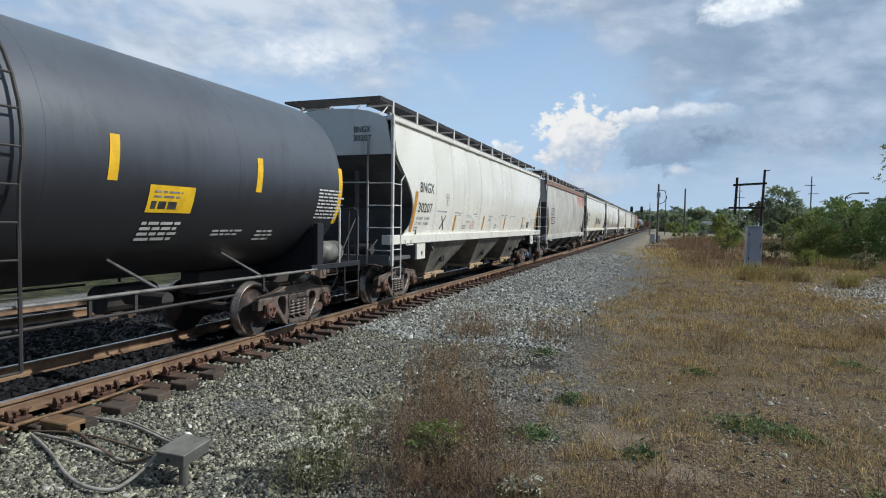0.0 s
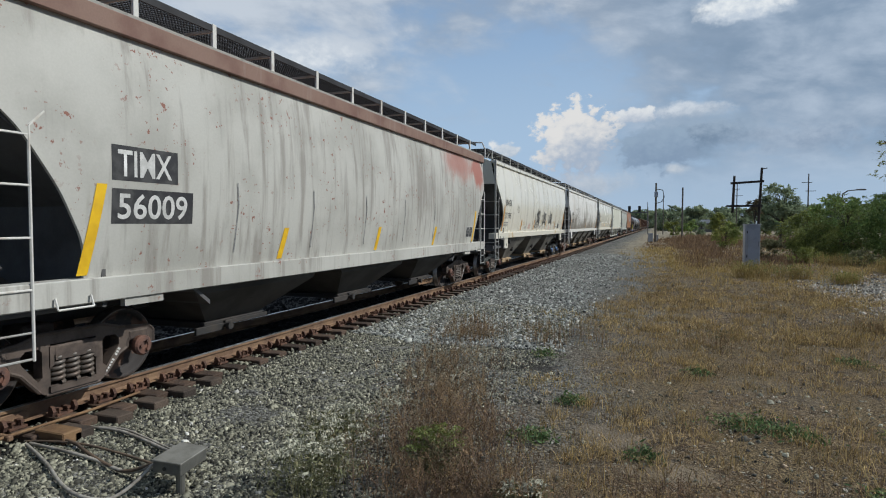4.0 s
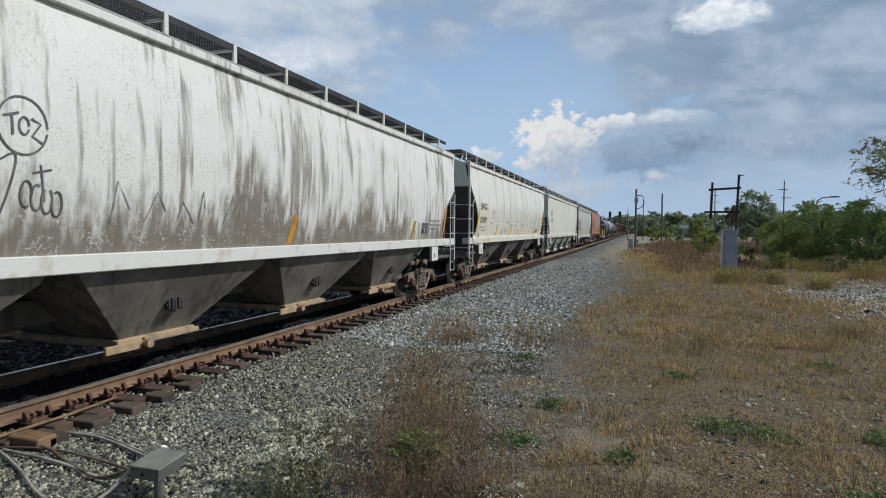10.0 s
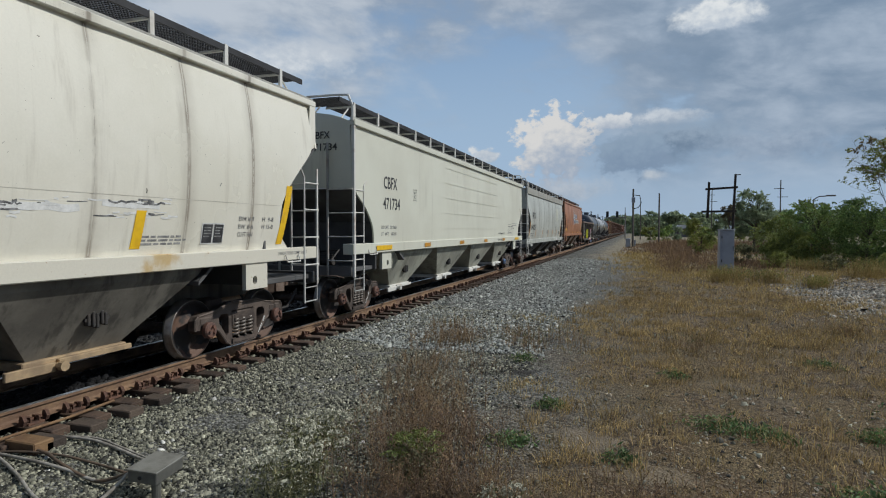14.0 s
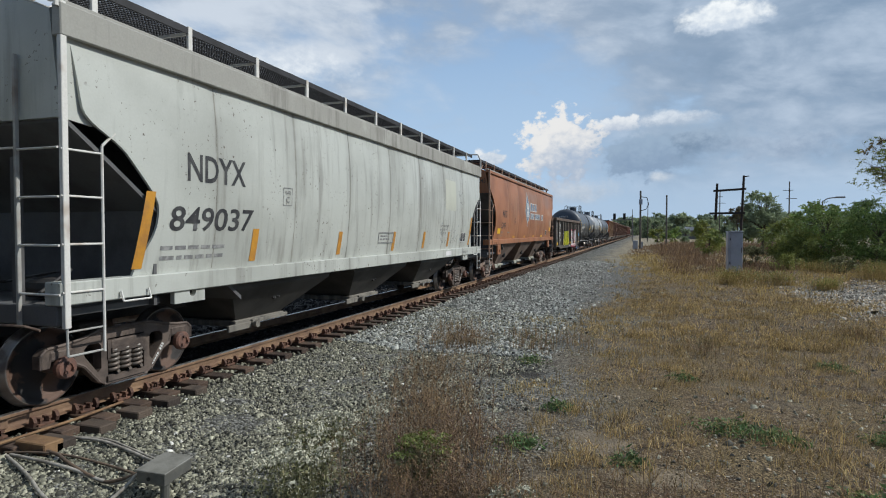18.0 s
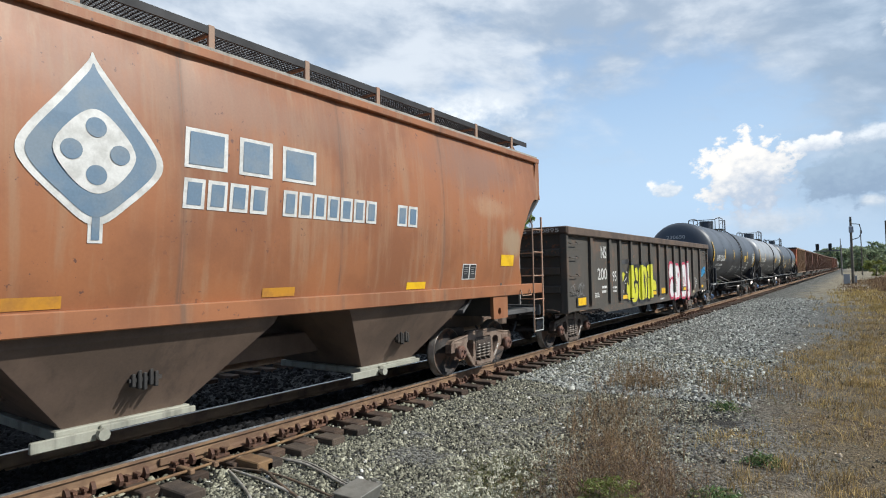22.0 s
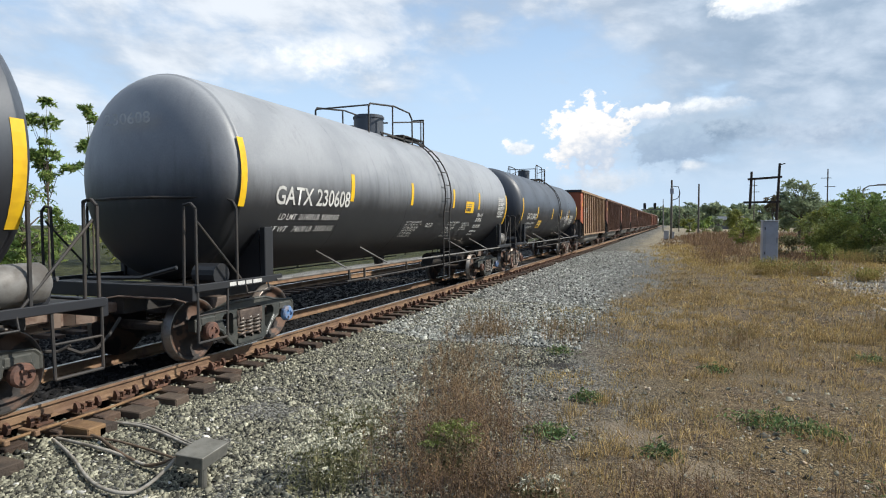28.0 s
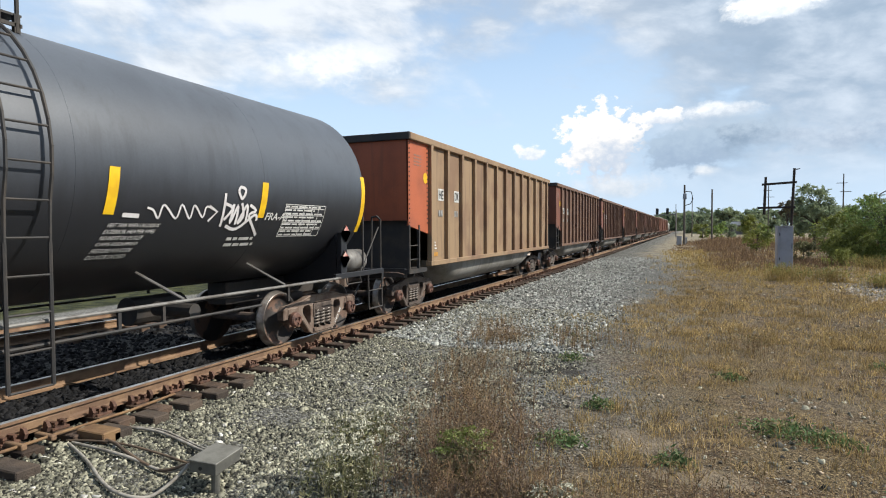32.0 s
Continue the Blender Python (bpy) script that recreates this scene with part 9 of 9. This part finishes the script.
def make_rods():
    e = tagged(new("rail_joint_rods"), "rusty connecting rods and blocks beside the rail foot", "rail fitting")
    bm = bmesh.new()
    tube(bm, [(-6.20, 2.6, -0.17), (-6.19, 4.2, -0.16), (-6.17, 5.0, -0.16), (-6.26, 5.75, -0.165)], 0.017, 8)
    part("rod", bm, M_RUSTBAR, e, "ochre rusty rod")
    part("insulating_block", B(-6.14, -5.72, 4.30, 4.52, -0.30, -0.16, bev=0.012), M_RUSTBAR, e, "ochre wooden block")
    for y in (3.75, 4.05):
        part("clamp", B(-6.40, -6.12, y - 0.03, y + 0.03, -0.2, -0.14, bev=0.01), M_RAIL, e)
    part("joint_bar", B(-6.545, -6.515, 3.6, 4.5, -0.135, -0.05, bev=0.006), M_RAIL, e)
    for y, l in ((3.47, 0.42), (4.56, 0.30), (5.09, 0.28), (5.64, 0.26), (6.15, 0.22), (6.7, 0.18)):
        t = tagged(part("timber_end", B(-6.12, -6.12 + 0.1 + l, y - 0.125, y + 0.105, -0.42, -0.19, bev=0.012), M_TIEGREY, e), "", "")
        t["label"] = "grey weathered end of a long sleeper"


make_rods()


# ---- cabinet, poles, signal ----


def make_cabinet():
    x, y = 4.75, 35.6
    e = tagged(new("equipment_cabinet"), "tall grey steel trackside cabinet on a concrete foot", "cabinet")
    e.matrix_basis = pose(x, y, gz(x, y), 0, 0, 6)
    part("body", B(-0.37, 0.37, -0.25, 0.25, 0.18, 2.36, bev=0.02), CABINET, e)
    part("door", B(-0.25, 0.36, -0.28, -0.255, 0.24, 2.30, bev=0.01), CABINET, e, "flat pale grey door")
    part("roof_cap", B(-0.40, 0.40, -0.30, 0.28, 2.36, 2.41, bev=0.015), CABINET, e)
    part("foot", B(-0.33, 0.33, -0.22, 0.22, -0.1, 0.18, bev=0.01), WALLG, e)
    bm = bmesh.new()
    rod(bm, (0.30, -0.295, 1.2), (0.30, -0.295, 1.5), 0.014, 6)
    part("handle", bm, SIGNALB, e)
    for z in (0.6, 1.9):
        part("hinge", B(-0.29, -0.25, -0.285, -0.25, z, z + 0.14), SIGNALB, e)


make_cabinet()


def make_poles():
    y = 37.5
    e = tagged(new("pole_frame"), "leaning tarred pole carrying two crossbars and a cut-off second post", "utility poles")
    for xb, xt, zb, zt in ((4.0, 4.06, 2.72, 4.83), (5.25, 5.45, -0.5, 5.25)):
        bm = bmesh.new()
        rod(bm, (xb, y, zb), (xt, y, zt), 0.08, 10, 0.065)
        part("pole", bm, DARKPOLE, e)
    for za, zb, a, b in ((4.33, 4.42, 3.85, 5.55), (3.03, 3.05, 3.65, 5.50)):
        bm = bmesh.new()
        prism(bm, [(a, za), (b, zb), (b, zb + 0.12), (a, za + 0.12)], y - 0.2, y - 0.1, "y")
        part("crossbar", bm, DARKPOLE, e)
    bm = bmesh.new()
    rod(bm, (5.45, y, 5.18), (5.72, y, 5.22), 0.03, 6)
    part("bracket", bm, DARKPOLE, e)
    for x, y, h, m in ((-0.32, 81.0, 7.4, POLE), (3.55, 100.0, 7.9, POLE)):
        e = tagged(new("utility_pole"), "plain weathered wooden utility pole", "pole", "utility poles by the line")
        bm = bmesh.new()
        rod(bm, (x, y, gz(x, y) - 0.2), (x, y, h), 0.15, 10, 0.11)
        part("pole", bm, m, e)
        if x < 0:
            bm = bmesh.new()
            tube(bm, [(x + 0.1, y - 0.2, 6.6), (x + 0.8, y - 0.2, 6.5), (x + 1.0, y - 0.2, 5.6), (x + 0.7, y - 0.2, 5.0), (x + 0.1, y - 0.2, 4.8)], 0.05, 6)
            part("cable_loop", bm, SIGNALB, e)
            part("meter_box", B(x - 0.2, x + 0.25, y - 0.45, y - 0.2, 5.6, 6.3, bev=0.03), CABINET, e)
    for x, y, z0, h, arms in ((1.1, 150, 0, 9.2, 0), (-3.1, 190, 0, 9, 0), (14.6, 130, 0, 10.5, 2), (21.5, 104, 0, 9.9, 2), (-1.0, 230, 0, 13, 0)):
        e = tagged(new("power_pole"), "thin distant power pole", "pole", "distant power poles")
        bm = bmesh.new()
        rod(bm, (x, y, gz(x, y) - 0.2), (x, y, h), 0.12, 8, 0.08)
        part("pole", bm, POLE, e)
        for k in range(arms):
            part("crossarm", B(x - 0.9 + 0.5 * k, x + 0.5 + 0.5 * k, y - 0.04, y + 0.04, h - 1.4 - 1.3 * k, h - 1.31 - 1.3 * k), POLE, e)
    x, y = 23.0, 92.0
    e = tagged(new("street_lamp"), "distant street lamp on a curved arm", "street lamp")
    bm = bmesh.new()
    tube(bm, [(x, y, gz(x, y) - 0.1), (x, y, 6.2), (x + 0.6, y, 6.6), (x + 1.6, y, 6.7)], 0.07, 8)
    part("pole", bm, POLE, e)
    part("lamp_head", B(x + 1.5, x + 2.6, y - 0.2, y + 0.2, 6.62, 6.82, bev=0.05), WALLG, e)


make_poles()


def make_signal():
    y = 150.0
    e = tagged(new("railway_signal"), "black railway signal heads on a bracket mast", "railway signal")
    bm = bmesh.new()
    rod(bm, (-2.4, y, -0.4), (-2.4, y, 6.2), 0.14, 10)
    part("mast", bm, WALLG, e)
    part("bracket_arm", B(-7.4, -2.3, y - 0.08, y + 0.08, 4.9, 5.15), WALLG, e)
    for x in (-6.6, -4.3):
        h = part("signal_head", B(x - 0.32, x + 0.32, y - 0.3, y - 0.1, 5.2, 6.6, bev=0.08), SIGNALB, e)
        bm = bmesh.new()
        rod(bm, (x, y, 5.0), (x, y, 5.3), 0.06, 8)
        part("stem", bm, SIGNALB, h)
        for z in (5.5, 5.9, 6.3):
            bm = bmesh.new()
            rod(bm, (x, y - 0.30, z), (x, y - 0.42, z), 0.13, 12)
            part("lens_hood", bm, SIGNALB, h)
    for x, y, w, d, h in ((-0.9, 80.2, 0.6, 0.5, 1.15), (-0.2, 83.5, 0.5, 0.4, 0.9)):
        e = tagged(new("relay_case"), "grey steel relay case beside the line", "cabinet", "relay cases")
        e.matrix_basis = pose(x, y, gz(x, y))
        part("body", B(-w / 2, w / 2, -d / 2, d / 2, 0.1, h, bev=0.02), CABINET, e)
        part("roof_cap", B(-w / 2 - 0.04, w / 2 + 0.04, -d / 2 - 0.04, d / 2 + 0.04, h, h + 0.06), CABINET, e)
        part("foot", B(-w / 2 + 0.05, w / 2 - 0.05, -d / 2 + 0.05, d / 2 - 0.05, -0.2, 0.1), WALLG, e)
    e = tagged(new("warehouse"), "low distant warehouse with a pale metal roof", "building")
    part("wall", B(12.4, 20.0, 200, 215, -0.2, 2.6), WALLG, e)
    bm = bmesh.new()
    prism(bm, [(12.0, 2.6), (20.4, 2.6), (20.4, 2.9), (19.6, 3.7), (12.8, 3.7), (12.0, 2.9)], 199, 216, "y")
    part("roof", bm, ROOFW, e, "pale metal roof")


make_signal()


# ---- bushes and trees ----


def crown(rng, centres, radii, n, size, squash=0.8):
    """Feathery fronds springing from many clumps: leaflets in two rows along drooping stalks."""
    k = 9
    m = max(4, n // k)
    c = np.repeat(np.asarray(centres), m, axis=0)
    r = np.repeat(np.asarray(radii), m)
    d = rng.normal(0, 1, (len(c), 3))
    d[:, 2] += 0.35
    d /= np.linalg.norm(d, axis=1)[:, None]
    start = c + d * (r * rng.uniform(0.0, 0.7, len(c)))[:, None] * np.array([1, 1, squash])
    ln = r * rng.uniform(0.55, 0.95, len(c))
    t = np.linspace(0.15, 1.0, k)
    p = start[:, None] + d[:, None] * (ln[:, None] * t)[..., None]
    p[..., 2] -= ln[:, None] * t ** 2 * 0.45
    side = np.cross(d, np.array([0, 0, 1.0])) + 1e-4
    side /= np.linalg.norm(side, axis=1)[:, None]
    sign = np.where(np.arange(k) % 2, 1.0, -1.0)
    p += side[:, None] * (sign * size * 0.9)[None, :, None]
    p += rng.normal(0, size * 0.25, p.shape)
    return leaves_at(rng, p.reshape(-1, 3), size, 1.5)


def bough(bm, rng, a, d, ln, r, depth, tips):
    """A crooked limb that forks into finer ones."""
    p, steps = Vector(a), 3
    for k in range(steps):
        d = (d + Vector((rng.normal(0, 0.16), rng.normal(0, 0.16), rng.normal(0.05, 0.1)))).normalized()
        q = p + d * (ln / steps)
        rod(bm, p, q, r * (1 - 0.25 * k), 5, r * (1 - 0.25 * (k + 1)), False)
        p = q
        if depth and k:
            for i in range(2 if depth > 1 else 3):
                side = Vector((rng.normal(0, 1), rng.normal(0, 1), rng.normal(0.2, 0.6))).normalized()
                bough(bm, rng, p, (d * 0.75 + side * 0.75).normalized(), ln * rng.uniform(0.45, 0.75), r * 0.42, depth - 1, tips)
    tips.append(p)


def thin_tree(name, label, x, y, h, material, seed, lean, leaf=0.5, size=0.055, depth=3, trunk=0.07):
    """An open tree: forking boughs with tufts of leaves at some of the tips."""
    rng = np.random.default_rng(seed)
    e = tagged(new(name), label, "tree")
    z0 = gz(x, y)
    bm = bmesh.new()
    tips = []
    rod(bm, (x, y, z0 - 0.2), (x + lean * h * 0.35, y, z0 + h * 0.38), trunk, 8, trunk * 0.8)
    for k in range(4):
        d = Vector((lean + rng.normal(0, 0.35), rng.normal(0, 0.35), 1.0)).normalized()
        t = rng.uniform(0.24, 0.38)
        bough(bm, rng, (x + lean * h * t * 0.9, y, z0 + h * t), d, h * rng.uniform(0.36, 0.52), trunk * 0.55, depth, tips)
    part("trunk", bm, BARK, e, "bare forking boughs")
    cs = [tuple(p) for p in tips if rng.random() < leaf]
    ob = raw("crown", *crown(rng, cs, [0.32] * len(cs), 45, size), material)
    ob.parent = e
    return e


def tree(name, label, x, y, h, spread, material, seed, clumps=26, n=120, size=0.12, trunk=0.12, low=0.35, bare=0.0, category="tree"):
    rng = np.random.default_rng(seed)
    e = tagged(new(name), label, category)
    z0 = gz(x, y)
    bm = bmesh.new()
    rod(bm, (x, y, z0 - 0.2), (x + 0.1 * spread, y, z0 + h * 0.55), trunk, 9, trunk * 0.55)
    tops = []
    cs, rs = [], []
    for k in range(clumps):
        a = rng.uniform(0, 6.283)
        t = rng.uniform(low, 1.0)
        rad = spread * math.sqrt(rng.random()) * (1.0 - 0.55 * abs(t - 0.55) / 0.5)
        c = (x + rad * math.cos(a), y + rad * math.sin(a), z0 + h * t)
        s = min(t * 0.7, 0.55)
        b = (x + 0.1 * spread * s / 0.55, y, z0 + h * s)
        m = ((b[0] + c[0]) / 2, (b[1] + c[1]) / 2, (b[2] + c[2]) / 2 + 0.05 * h)
        rod(bm, b, m, trunk * 0.35, 5, trunk * 0.22, False)
        rod(bm, m, c, trunk * 0.22, 5, trunk * 0.06, False)
        if rng.random() >= bare:
            cs.append(c)
            rs.append(spread * rng.uniform(0.16, 0.34))
    part("trunk", bm, BARK, e)
    if cs:
        ob = raw("crown", *crown(rng, cs, rs, n, size), material)
        ob.parent = e
    return e


def make_plants():
    rng = random.Random(3)
    # thick bushes past the cabinet
    for i, (x, y, h, s, m) in enumerate(((9.2, 42.5, 2.1, 1.7, LEAF_Y), (11.0, 44.0, 3.9, 2.4, LEAF), (13.6, 43.0, 3.5, 2.2, LEAF), (16.0, 43.5, 3.2, 2.4, LEAF), (18.6, 45.0, 3.3, 2.4, LEAF), (12.2, 47.5, 4.3, 2.2, LEAF_Y), (9.8, 48.0, 3.2, 1.8, LEAF_Y), (15.2, 48.5, 4.2, 2.2, LEAF), (21.0, 44.0, 3.0, 2.4, LEAF), (24.0, 46.0, 3.4, 2.6, LEAF))):
        tree("bush", "dense leafy green roadside bush", x, y, h, s, m, 200 + i, 40, 225, 0.055, 0.05, 0.06, category="bush")
    for i, (x, y, h, s) in enumerate(((7.9, 39.5, 0.9, 0.9), (10.5, 37.5, 0.8, 1.0), (13.5, 38.0, 0.9, 1.2), (6.6, 42.0, 1.3, 0.9))):
        tree("low_shrub", "low yellow-green shrub in dry grass", x, y, h, s, OLIVE if i % 2 else LEAF_Y, 230 + i, 16, 135, 0.05, 0.03, 0.1, category="shrub")
    tree("young_tree", "slender yellow-green young tree", 5.6, 58.0, 3.3, 1.5, LEAF_Y, 240, 26, 180, 0.07, 0.06, 0.15)
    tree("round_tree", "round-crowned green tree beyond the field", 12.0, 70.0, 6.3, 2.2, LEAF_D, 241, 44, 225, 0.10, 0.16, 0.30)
    tree("reddish_tree", "small tree with reddening leaves", 9.4, 69.0, 5.0, 1.0, LEAF_R, 242, 12, 90, 0.09, 0.07, 0.6)
    thin_tree("sparse_tree", "thin half-bare tree with few leaves", 15.9, 45.5, 7.0, LEAF_Y, 243, 0.0, 0.10)
    thin_tree("sparse_tree", "thin half-bare tree with few leaves", 17.2, 46.5, 7.8, LEAF_Y, 246, 0.05, 0.2)
    thin_tree("leafy_tree", "tall thin tree with dark reddish leaves", 19.6, 50.0, 7.6, LEAF_R, 244, 0.05, 0.9, 0.09)
    thin_tree("sparse_tree", "thin half-bare tree with few leaves", 20.4, 47.0, 9.6, LEAF_Y, 245, -0.05, 0.6, 0.08)
    # far woods to the right of the line
    for i in range(40):
        x = 1.0 + 2.1 * i + rng.uniform(-1, 1)
        y = 245 + rng.uniform(-14, 30) - 0.7 * i
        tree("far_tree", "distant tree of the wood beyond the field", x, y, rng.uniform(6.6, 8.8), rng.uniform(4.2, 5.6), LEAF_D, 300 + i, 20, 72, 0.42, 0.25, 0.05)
    for i in range(12):
        x = 3.0 + 2.7 * i
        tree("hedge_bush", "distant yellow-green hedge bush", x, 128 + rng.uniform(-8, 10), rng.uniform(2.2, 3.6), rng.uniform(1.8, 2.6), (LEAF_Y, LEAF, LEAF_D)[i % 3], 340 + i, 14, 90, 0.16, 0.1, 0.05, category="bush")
    for i in range(14):
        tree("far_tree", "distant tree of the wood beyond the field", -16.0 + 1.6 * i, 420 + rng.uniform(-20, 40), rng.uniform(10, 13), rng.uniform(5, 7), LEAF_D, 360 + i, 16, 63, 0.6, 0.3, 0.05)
    # the wood on the other side of the tracks
    for i in range(30):
        y = -6 + 5.2 * i + rng.uniform(-2, 2)
        x = -25 - rng.uniform(0, 9) - 0.06 * y
        h = rng.uniform(4.0, 5.6) if i % 4 else rng.uniform(6.2, 7.4)
        tree("trackside_tree", "green tree of the wood across the tracks", x, y, h, rng.uniform(2.2, 3.2), LEAF if i % 3 else LEAF_Y, 400 + i, 24, 135, 0.11, 0.14, 0.08)
    for i, (y, h) in enumerate(((13.8, 7.8), (16.6, 7.6), (18.6, 7.5), (28.5, 7.2), (46.5, 7.8), (48.0, 7.6), (10.0, 6.5))):
        tree("sapling", "thin sapling rising over the wood's edge", -24, y, h, 0.8, LEAF, 450 + i, 16, 90, 0.10, 0.05, 0.55)


make_plants()
motions()
